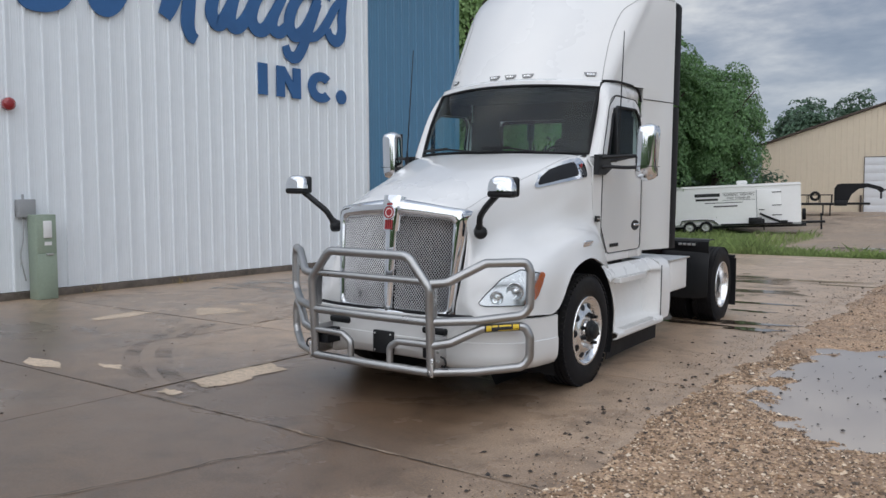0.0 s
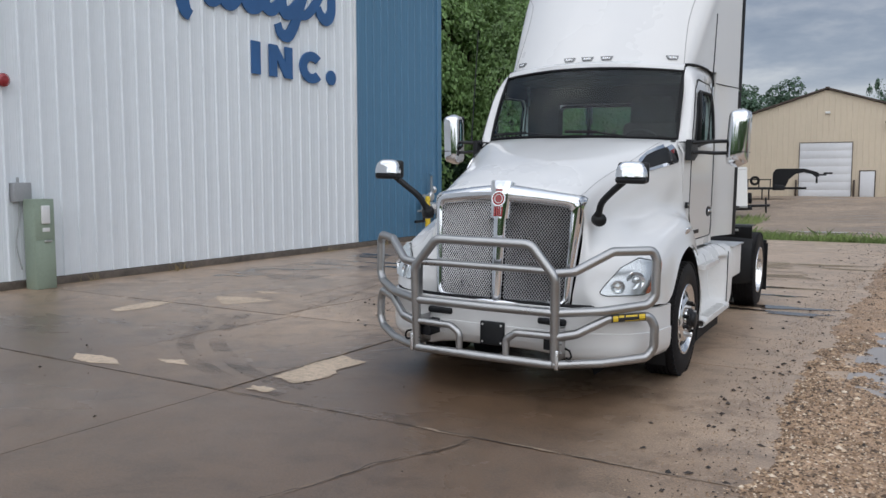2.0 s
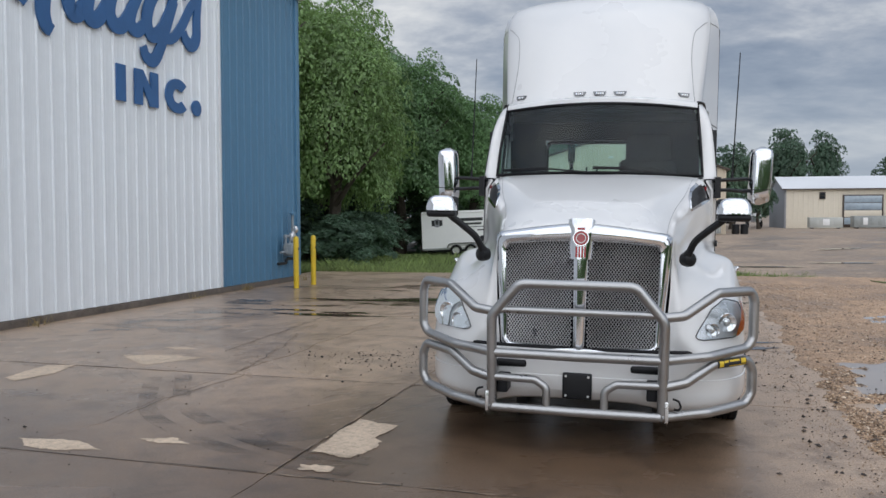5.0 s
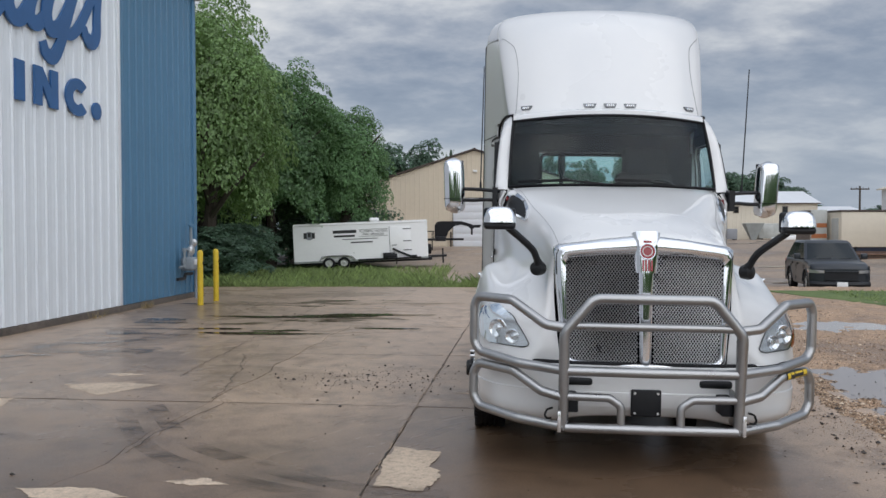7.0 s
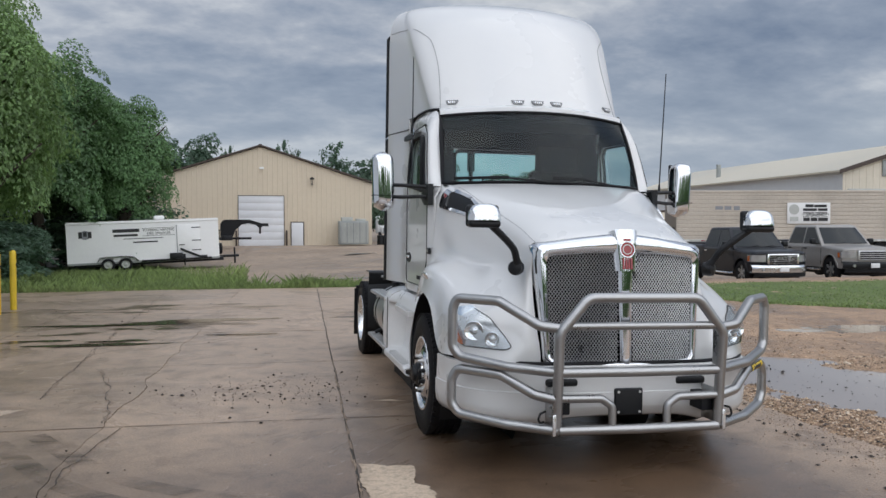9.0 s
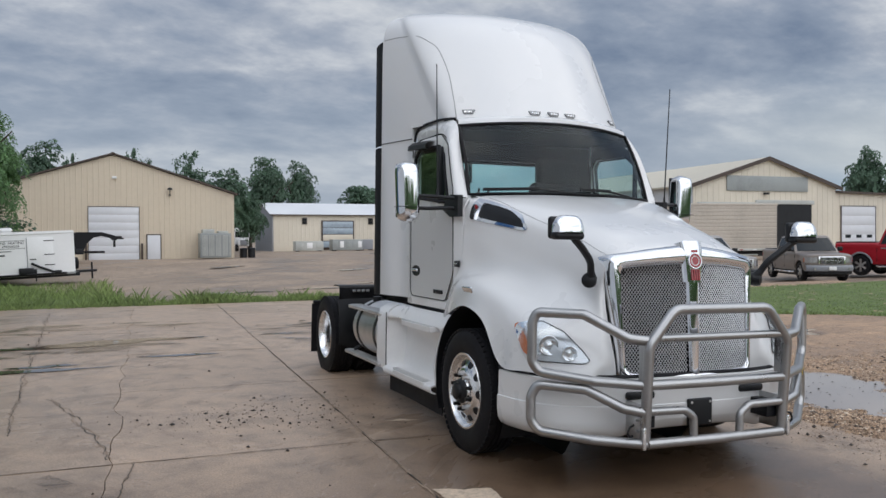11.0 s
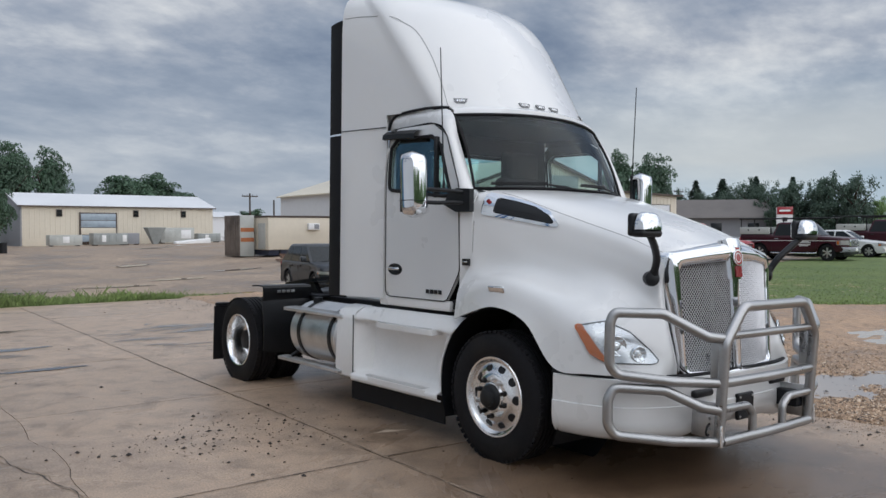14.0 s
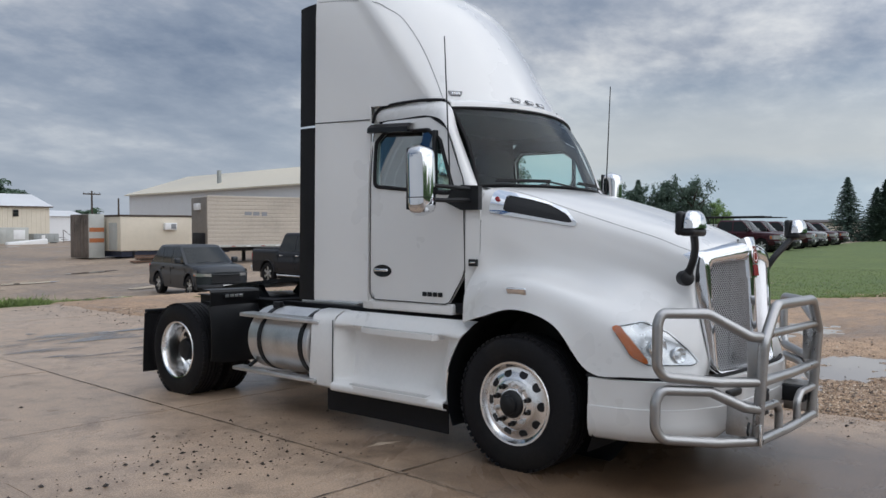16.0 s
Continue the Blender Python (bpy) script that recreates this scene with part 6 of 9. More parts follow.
def axle_m(s, v, u, z=0.497):
    """Local z points outwards from the truck."""
    return Matrix.Translation((s * u, v, z)) @ Matrix.Rotation(s * math.pi / 2, 4, "Y")


tyre_data = tyre_mesh()


def steer_wheel(s):
    w = new("wheel")
    w.parent = truck
    w.matrix_basis = axle_m(s, 0, 1.085, .48 if s < 0 else .52)
    tagged(w, "polished aluminium steer wheel with round hand holes")
    t = new("tyre", tyre_data)
    t.parent = w
    bm = bmesh.new()
    prof = [(.285, .02), (.30, .10), (.306, .128), (.302, .134), (.288, .132), (.278, .112), (.262, .098), (.24, .098), (.20, .114), (.185, .126), (.17, .135), (.145, .138), (.115, .138), (.11, .15), (.10, .152)]
    add_lathe(bm, prof, Matrix.Identity(4), 64)
    part("rim", bm, ALU, w, "polished aluminium disc", angle=30)
    bm = bmesh.new()
    for i in range(10):
        a = 2 * math.pi * (i + .5) / 10
        c = Vector((.225 * math.cos(a), .225 * math.sin(a), .104))
        nrm = Vector((math.cos(a) * .6, math.sin(a) * .6, 1)).normalized()
        m = Matrix.Translation(c) @ nrm.to_track_quat("Z", "Y").to_matrix().to_4x4()
        add_lathe(bm, [(0.0005, .003), (.031, .0035), (.034, .001), (.035, -.008)], m, 18)
        part("hand_hole", bm, BLACK, w)
        bm = bmesh.new()
    bm.free()
    for i in range(10):
        a = 2 * math.pi * i / 10
        bm = bmesh.new()
        c = Vector((.142 * math.cos(a), .142 * math.sin(a), .136))
        add_cyl(bm, c, c + Vector((0, 0, .012)), .022, .020, seg=12)
        add_cyl(bm, c + Vector((0, 0, .01)), c + Vector((0, 0, .045)), .0165, .015, seg=6)
        part("lug_nut", bm, GREASE if i % 3 else ALU_DULL, w)
    bm = bmesh.new()
    add_lathe(bm, [(.105, .13), (.098, .165), (.085, .178), (.07, .183), (.066, .205), (.055, .212), (.0005, .214)], Matrix.Identity(4), 32)
    part("hub_cap", bm, BLACK, w, "black oil hub cap")


def drive_wheel(s):
    w = new("dual_wheel")
    w.parent = truck
    w.matrix_basis = axle_m(s, 4.41, 1.07, .465 if s < 0 else .508)
    tagged(w, "pair of black drive tyres on a deep polished rim")
    for k in (0, -.345):
        t = new("tyre", tyre_data)
        t.parent = w
        t.matrix_basis = Matrix.Translation((0, 0, k))
    bm = bmesh.new()
    prof = [(.285, .02), (.30, .11), (.306, .13), (.302, .136), (.288, .132), (.272, .10), (.262, .02), (.255, -.06), (.235, -.085), (.20, -.088), (.16, -.075), (.12, -.072), (.118, -.04), (.0005, -.035)]
    add_lathe(bm, prof, Matrix.Identity(4), 64)
    part("rim", bm, ALU, w, "deep-dish polished rim", angle=30)
    for i in range(10):
        a = 2 * math.pi * (i + .5) / 10
        bm = bmesh.new()
        add_cyl(bm, (.225 * math.cos(a), .225 * math.sin(a), -.10), (.225 * math.cos(a), .225 * math.sin(a), -.076), .024, seg=14)
        part("hand_hole", bm, BLACK, w)
    bm = bmesh.new()
    add_lathe(bm, [(.125, -.08), (.122, -.02), (.115, .03), (.10, .05), (.0005, .055)], Matrix.Identity(4), 28)
    part("axle_hub", bm, CHASSIS, w)
    for i in range(10):
        a = 2 * math.pi * i / 10
        bm = bmesh.new()
        c = Vector((.145 * math.cos(a), .145 * math.sin(a), -.075))
        add_cyl(bm, c, c + Vector((0, 0, .03)), .017, seg=6)
        part("lug_nut", bm, GREASE, w)


for s in (1, -1):
    steer_wheel(s)
    drive_wheel(s)

# ---- chassis ----
for s in (1, -1):
    bm = bmesh.new()
    add_box(bm, (s * .43 - .045, -.9, .72), (s * .43 + .045, 5.14, .735))
    add_box(bm, (s * .43 - .045, -.9, .985), (s * .43 + .045, 5.14, 1.0))
    add_box(bm, (s * .43 - .006, -.9, .735), (s * .43 + .006, 5.14, .985))
    part("frame_rail", bm, CHASSIS, truck)
bm = bmesh.new()
for v in (2.6, 3.5, 5.08):
    add_box(bm, (-.43, v - .04, .74), (.43, v + .04, .97), 0.01)
part("cross_members", bm, CHASSIS, truck)
bm = bmesh.new()
add_cyl(bm, (-1.0, 4.43, .497), (1.0, 4.43, .497), 0.09, seg=16)
add_lathe(bm, [(.05, -.25), (.2, -.15), (.24, 0), (.2, .15), (.05, .25)], Matrix.Translation((0, 4.43, .5)) @ Matrix.Rotation(math.pi / 2, 4, "X"), 20)
add_cyl(bm, (-.95, 0, .45), (.95, 0, .45), 0.06, seg=12)
part("axles", bm, CHASSIS, truck)
bm = bmesh.new()
add_cyl(bm, (-.28, 2.4, .86), (-.28, 4.1, .62), 0.055, seg=12)
add_box(bm, (-.38, .3, .45), (.38, 2.3, .95), 0.08)
part("gearbox", bm, CHASSIS, truck)
# fifth wheel
fifth = new("fifth_wheel")
fifth.parent = truck
tagged(fifth, "black greasy fifth wheel coupling plate")
bm = bmesh.new()
out = [(-.42, 4.55), (-.13, 4.5), (-.06, 4.05), (.06, 4.05), (.13, 4.5), (.42, 4.55), (.46, 4.0), (.36, 3.62), (.12, 3.48), (-.12, 3.48), (-.36, 3.62), (-.46, 4.0)]
add_prism(bm, out, 1.13, 1.175, axis=2)
bmesh.ops.rotate(bm, verts=bm.verts, cent=(0, 4.0, 1.15), matrix=Matrix.Rotation(radians(-7), 3, "X"))
part("top_plate", bm, GREASE, fifth)
for s in (1, -1):
    bm = bmesh.new()
    add_prism(bm, [(3.75, 1.0), (4.25, 1.0), (4.12, 1.14), (3.88, 1.14)], s * .38 - .03, s * .38 + .03, axis=0)
    part("pivot_bracket", bm, CHASSIS, fifth)
bm = box((-.6, 3.4, 1.0), (.6, 4.6, 1.016), 0.004)
part("mounting_plate", bm, CHASSIS, fifth)
fifth.matrix_basis = Matrix.Translation((0, .16, 0))
# deck plate and air lines behind the cab
bm = box((-.42, 2.45, 1.0), (.42, 3.3, 1.03), 0.006)
part("deck_plate", bm, TREAD, truck)
bm = bmesh.new()
add_cyl(bm, (-.35, 1.85, 1.0), (-.35, 1.85, 2.42), 0.022, seg=10)
add_cyl(bm, (-.35, 1.85, 2.30), (-.35, 1.85, 2.50), 0.04, seg=10)
part("hose_post", bm, BLACK, truck)
for k in range(3):
    bm = bmesh.new()
    pts = [(-.35 + .12 * k + .05 * math.sin(i * 1.9 + k), 1.9 + .06 * i + .03 * math.cos(i * 2.3), 2.25 - .95 * math.sin(math.pi * i / 14) - .02 * i) for i in range(15)]
    add_tube(bm, catmull(pts, 4), 0.012, 6)
    part("air_hose", bm, BLACK, truck)
# quarter fenders and mud flaps
for s in (1, -1):
    bm = bmesh.new()
    rows = []
    for v, z in ((3.80, .37), (3.785, .42), (3.785, .60), (3.80, .80), (3.83, .93), (3.86, .965)):
        rows.append([(s * u, v + .03 * ((u - .6) / .6) ** 4, z + .04 * (1 - step(.40, .46, z)) * ((u - .6) / .6) ** 6) for u in (.58, .7, .8, .9, 1.0, 1.08, 1.14, 1.18)])
    add_grid(bm, rows)
    solid(bm, 0.012)
    qf = part("quarter_fender", bm, BLACK, truck, "black plastic quarter fender ahead of the drive tyres")
    bm = bmesh.new()
    rows = []
    for v, z in ((3.855, .955), (3.84, .99), (3.84, 1.10), (3.86, 1.125), (4.0, 1.13), (4.12, 1.12)):
        rows.append([(s * u, v, z) for u in (.56, .7, .85, 1.0, 1.17)])
    add_grid(bm, rows)
    solid(bm, 0.014)
    part("fender_top", bm, BLACK, qf)
    bm = box((s * .90 - .13, 3.818, 1.035), (s * .90 + .13, 3.828, 1.085), 0.003)
    mp = part("maker_plate", bm, CHASSIS, qf)
    for i in range(4):
        bm = box((s * .90 - .11 + i * .058, 3.812, 1.045), (s * .90 - .065 + i * .058, 3.818, 1.075), 0.003)
        part("plate_bar", bm, ALU_DULL, mp)
    bm = bmesh.new()
    add_grid(bm, [[(s * u, 5.05 + .02 * math.sin(u * 6 + z * 3), z) for u in [.62 + .6 * i / 6 for i in range(7)]] for z in [.16 + .66 * k / 6 for k in range(7)]])
    solid(bm, 0.012)
    part("mud_flap", bm, RUBBER, truck, "black rubber mud flap")
    bm = box((min(s * .4, s * 1.2), 5.03, .82), (max(s * .4, s * 1.2), 5.08, .86), 0.01)
    part("flap_hanger", bm, CHASSIS, truck)
    bm = box((s * .55 - .06, 5.08, .80), (s * .55 + .06, 5.11, .90), 0.01)
    part("tail_lamp", bm, RED, truck)

# ---- side fairings with steps ----
def arch_v(z):
    return math.sqrt(max(0.0, 0.665 ** 2 - (z - .5) ** 2)) - .005


PROF = [(1.055, 1.03), (1.105, 1.0), (1.14, .945), (1.15, .905), (1.06, .87), (1.025, .80), (1.03, .62), (1.05, .47), (1.09, .43), (1.22, .41), (1.245, .385), (1.235, .345), (1.18, .33)]
for s in (1, -1):
    sf = new("side_fairing")
    sf.parent = truck
    tagged(sf, "white side skirt with two moulded cab steps")
    bm = bmesh.new()
    rows = []
    for u, z in [(p.x, p.y) for p in catmull([(a, b, 0) for a, b in PROF], 3)]:
        row = []
        va = arch_v(z) if z > .4 else arch_v(.4)
        for k in range(15):
            t = k / 14
            v = va + (1.93 - va) * t
            # the wheel-side post and the rear end stand flush, the steps lie between
            flush = 1.19 + .02 * (1 - abs(z - .65) / .4)
            w = max(1 - step(0.0, 0.16, t), step(0.94, 1.0, t))
            top = step(1.03, .92, z)
            uu = u * (1 - w) + max(u, flush * top + u * (1 - top)) * w
            row.append((s * uu, v, z))
        rows.append(row)
    add_grid(bm, rows)
    solid(bm, 0.012)
    part("step_panel", bm, WHITE2, sf, angle=45)
    bm = bmesh.new()
    rows = []
    for u, z in ((1.0, 1.03), (1.10, 1.02), (1.175, .98), (1.205, .90), (1.215, .65), (1.205, .45), (1.19, .36), (1.14, .335)):
        rows.append([(s * u, v + (.03 if z < .5 else 0) * (1 if v > 2 else 0), z) for v in (1.94, 2.0, 2.1, 2.21, 2.225)])
    add_grid(bm, rows)
    solid(bm, 0.012)
    part("end_panel", bm, WHITE2, sf, angle=45)
    bm = bmesh.new()
    add_tube(bm, [(s * 1.212, 1.937, z) for z in (.36, .5, .65, .8, .95)], 0.005, 6)
    part("panel_gap", bm, GROOVE, sf)
    for za, v0, v1, u0, u1 in ((.905, .78, 1.74, 1.04, 1.205), (.408, .80, 1.86, 1.05, 1.25)):
        bm = bmesh.new()
        out = [(v0, u0), (v1, u0), (v1 - .10, u1 - .05), (v1 - .24, u1), (v0 + .02, u1), (v0, u1 - .01)]
        A = [(s * u, v) for v, u in out]
        add_prism(bm, A, za - .04, za + .004, axis=2)
        step_ob = part("step", bm, WHITE2, sf, angle=20)
        bm = bmesh.new()
        for i in range(26):
            v = v0 + .05 + i * (v1 - v0 - .2) / 25
            ue = u1 - .012 - max(0, v - (v1 - .24)) * .3
            add_box(bm, (min(s * (u0 + .03), s * ue), v, za + .002), (max(s * (u0 + .03), s * ue), v + .016, za + .012), 0.002, 1)
        add_box(bm, (min(s * (u0 + .02), s * (u0 + .03)), v0 + .04, za + .002), (max(s * (u0 + .02), s * (u0 + .03)), v1 - .14, za + .014), 0.002, 1)
        tagged(part("tread_ribs", bm, TREAD, step_ob, "cast non-slip tread ribs"), kind="stuff")
    bm = bmesh.new()
    add_grid(bm, [[(s * (1.10 + .01 * math.sin(3 * v)), v, z) for v in [.70 + 1.42 * i / 10 for i in range(11)]] for z in (.13, .2, .30, .36)])
    solid(bm, 0.01)
    part("rubber_skirt", bm, RUBBER, truck, "black rubber lower skirt")
    # tank on the passenger side, toolbox plate on the driver side
    if s < 0:
        tank = new("fuel_tank")
        tank.parent = truck
        tagged(tank, "polished aluminium cylindrical fuel tank with strap steps")
        bm = bmesh.new()
        add_lathe(bm, [(.0005, -.475), (.20, -.47), (.28, -.455), (.305, -.43), (.308, -.40), (.308, .40), (.305, .43), (.28, .455), (.20, .47), (.0005, .475)], Matrix.Translation((-.885, 2.75, .69)) @ Matrix.Rotation(math.pi / 2, 4, "X"), 56)
        part("tank_shell", bm, ALU_DULL, tank)
        for v in (2.40, 3.0):
            bm = bmesh.new()
            rr = [[Vector((-.885 + r * math.cos(a), v + d, .69 + r * math.sin(a))) for a in [2 * math.pi * i / 40 for i in range(41)]] for r, d in ((.309, -.03), (.316, -.028), (.316, .028), (.309, .03))]
            add_grid(bm, rr)
            part("strap", bm, BLACK, tank)
            bm = bmesh.new()
            add_cyl(bm, (-1.18, v, .86), (-1.13, v, .93), .012, seg=8)
            part("strap_bracket", bm, ALU_DULL, tank)
        bm = bmesh.new()
        add_cyl(bm, (-.95, 3.02, .985), (-.95, 3.02, 1.04), .05, seg=20)
        part("filler_cap", bm, BLACK, tank)
        for z, u0, u1, v0, v1 in ((.935, -1.05, -1.22, 2.13, 3.28), (.405, -1.10, -1.23, 2.16, 3.38)):
            bm = bmesh.new()
            add_box(bm, (u1, v0, z - .035), (u0, v1, z), 0.008, 2)
            for i in range(30):
                v = v0 + .04 + i * (v1 - v0 - .08) / 29
                add_box(bm, (u1 + .02, v, z), (u0 - .02, v + .012, z + .006), 0.0, 1)
            part("tank_step", bm, ALU_DULL, tank, "ribbed aluminium step plate")
        for v in (3.18, 2.3):
            bm = bmesh.new()
            add_cyl(bm, (-1.17, v, .42), (-1.02, v, .50), .02, seg=8)
            part("step_bracket", bm, BLACK, tank)
    else:
        bm = box((.62, 2.28, .62), (1.2, 2.86, .97), 0.02, 3)
        tb = part("battery_box", bm, WHITE2, truck, "white battery box cover")
        bm = box((.60, 2.26, .97), (1.22, 2.9, .985), 0.004)
        part("box_lid", bm, ALU_DULL, tb)
        bm = bmesh.new()
        add_cyl(bm, (.72, 2.30, .63), (.72, 3.1, .63), .2, seg=28)
        part("air_tank", bm, BLACK, truck)

# ---- mirrors and aerials ----
for s in (1, -1):
    mir = new("door_mirror")
    mir.parent = truck
    tagged(mir, "tall chrome door mirror on twin black arms")
    bm = bmesh.new()
    rows = []
    for i in range(17):
        q = -1 + i / 8
        k = max(.02, 1 - abs(q) ** 10) ** .4
        z = 2.10 + .265 * q
        row = []
        for j in range(28):
            a = 2 * math.pi * j / 28
            ca, sa = math.cos(a), math.sin(a)
            fx = math.copysign(abs(ca) ** .45, ca) * .098 * (.86 + .14 * k)
            fy = math.copysign(abs(sa) ** .75, sa) * (.115 if sa < 0 else .05)
            row.append((s * 1.46 + fx * k + s * .012 * q, .715 + fy * k, z))
        rows.append(row)
    V = add_grid(bm, rows, closed_u=True)
    bm.faces.new(V[0])
    bm.faces.new(V[-1])
    bmesh.ops.recalc_face_normals(bm, faces=bm.faces)
    part("shell", bm, CHROME, mir, angle=60)
    bm = box((s * 1.46 - .097, .60, 1.968), (s * 1.46 + .097, .76, 1.974), 0.002)
    part("shell_seam", bm, BLACK, mir)
    bm = box((s * 1.46 - .08, .755, 1.88), (s * 1.46 + .08, .775, 2.345), 0.02, 3)
    part("mirror_back", bm, BLACK, mir)
    for z0, z1 in ((2.055, 2.045), (1.965, 1.94)):
        bm = bmesh.new()
        add_tube(bm, catmull([(s * 1.03, .50, z0 - .01), (s * 1.15, .545, z0), (s * 1.28, .62, z1 + .02), (s * 1.39, .70, z1 + .025)], 6), 0.021, 8, flat=0.8)
        part("arm", bm, BLACK, mir)
    bm = bmesh.new()
    add_prism(bm, [(.43, 1.89), (.60, 1.89), (.76, 1.955), (.70, 2.04), (.60, 2.085), (.43, 2.075)], min(s * 1.05, s * 1.098), max(s * 1.05, s * 1.098), axis=0)
    part("arm_base", bm, BLACK, mir)
    bm = bmesh.new()
    top = (-1.195, .70, 3.235) if s < 0 else (1.245, .60, 3.20)
    add_cyl(bm, (s * 1.21, .62, 2.06), (s * 1.21, .62, 2.14), .014, .009, seg=10)
    add_cyl(bm, (s * 1.21, .62, 2.12), top, .0065, .0045, seg=8)
    part("aerial", bm, BLACK, mir)
    hm = new("hood_mirror")
    hm.parent = truck
    tagged(hm, "chrome convex hood mirror on a curved black arm")
    bm = bmesh.new()
    c = Vector((s * 1.045, -1.255, 1.785))
    rows = []
    for i in range(9):
        a = math.pi / 2 * i / 8
        zz, rr = c.z - .045 + .115 * math.sin(a), math.cos(a) ** .55
        rows.append([(c.x + .118 * rr * (abs(math.cos(b)) ** .6) * (1 if math.cos(b) > 0 else -1), c.y - .07 * rr * (abs(math.sin(b)) ** .7) * (1 if math.sin(b) > 0 else -.3), zz) for b in [2 * math.pi * k / 28 for k in range(28)]])
    V = add_grid(bm, rows, closed_u=True)
    bmesh.ops.recalc_face_normals(bm, faces=bm.faces)
    part("shell", bm, CHROME, hm, angle=70)
    bm = box((c.x - .112, c.y - .055, c.z - .095), (c.x + .112, c.y + .045, c.z - .04), 0.025, 3)
    part("mirror_base", bm, BLACK, hm)
    bm = box((c.x - .116, c.y + .02, c.z - .09), (c.x + .116, c.y + .07, c.z + .062), 0.03, 4)
    part("mirror_housing", bm, BLACK, hm)
    bm = box((c.x - .10, c.y + .068, c.z - .075), (c.x + .10, c.y + .074, c.z + .045), 0.003, 2)
    part("mirror_glass", bm, CHROME, hm)
    bm = bmesh.new()
    add_tube(bm, catmull([(s * .745, -1.09, 1.425), (s * .765, -1.12, 1.47), (s * .80, -1.16, 1.545), (s * .885, -1.205, 1.625), (s * .985, -1.24, 1.705)], 6), [.045, .038, .036, .034, .032, .03] + [.026] * 19, 10)
    part("arm", bm, BLACK, hm)
    bm = bmesh.new()
    p = on_hood((s * .76, -1.6, 1.42), (0, 1, 0), 0.0) or Vector((s * .72, -1.05, 1.42))
    add_lathe(bm, [(.05, -.02), (.055, .02), (.05, .05), (.03, .06), (.0005, .062)], Matrix.Translation((s * .745, -1.07, 1.41)) @ Vector((s * .6, -.8, 0)).to_track_quat("Z", "Y").to_matrix().to_4x4(), 20)
    part("arm_foot", bm, BLACK, hm)

# ---------------- trees ----------------
def leaf_material(name, color, light):
    """Thin leaves that let some light through, each of a shade of its own."""
    m = material(name, color, 0.55, vary=0.2, scale=1.0, island=0.5)
    tree = m.node_tree
    add, link = wire(tree)
    p = next(n for n in tree.nodes if n.type == "BSDF_PRINCIPLED")
    out = next(n for n in tree.nodes if n.type == "OUTPUT_MATERIAL")
    tr = add("ShaderNodeBsdfTranslucent")
    tr.inputs[0].default_value = (*light, 1)
    mx = add("ShaderNodeMixShader")
    mx.inputs[0].default_value = 0.34
    link(p.outputs[0], mx.inputs[1])
    link(tr.outputs[0], mx.inputs[2])
    link(mx.outputs[0], out.inputs[0])
    return m


LEAF = leaf_material("green_leaves", (0.20, 0.315, 0.115), (0.32, 0.47, 0.16))
LEAF_D = leaf_material("dark_green_leaves", (0.125, 0.235, 0.095), (0.20, 0.34, 0.12))
# bluish haze of distance put into the leaf colour of the next two
LEAF_F = leaf_material("haze_blue_dark_leaves", (0.095, 0.165, 0.105), (0.14, 0.225, 0.13))
LEAF_B = leaf_material("haze_blue_belt_leaves", (0.09, 0.145, 0.105), (0.12, 0.185, 0.125))
NEEDLE = material("dark_conifer_needles", (0.075, 0.12, 0.09), 0.75, vary=0.2, scale=1.0, island=0.4)
BARK = material("grey_brown_bark", (0.07, 0.055, 0.042), 0.9, vary=0.25, scale=7, bump=0.5, bump_scale=20)


def leaf_crown(seed, clumps, per, leaf, squash=1.15, open_=0.0):
    """A crown of leaf clumps in a unit ball, uneven, with gaps."""
    r = random.Random(seed)
    verts, faces = [], []
    done = 0
    while done < clumps:
        d = Vector((r.gauss(0, 1), r.gauss(0, 1), r.gauss(0, 1))).normalized()
        rad = r.uniform(.25, 1.0) ** .5
        lump = 1 + .32 * noise.noise(d * 2.1 + Vector((seed, 0, 0))) + .18 * noise.noise(d * 5 + Vector((0, seed, 0)))
        c = d * rad * lump * .9
        if c.z < -.72 or r.random() < open_:
            continue
        c.z *= squash
        done += 1
        cr = r.uniform(.13, .26)
        for _ in range(per):
            q = Vector((r.gauss(0, .5), r.gauss(0, .5), r.gauss(0, .38)))
            p = c + q * cr
            n = (q * .8 + d * .5 + Vector((r.gauss(0, .6), r.gauss(0, .6), .5 + r.gauss(0, .5)))).normalized()
            t = n.orthogonal().normalized()
            t = (Matrix.Rotation(r.uniform(0, 6.28), 3, n) @ t)
            b = n.cross(t)
            s = leaf * r.uniform(.6, 1.3)
            o = len(verts)
            verts += [p - t * s, p + b * s * .55, p + t * s, p - b * s * .55]
            faces.append((o, o + 1, o + 2, o + 3))
    me = bpy.data.meshes.new("crown")
    me.from_pydata([tuple(v) for v in verts], [], faces)
    me.update()
    return me


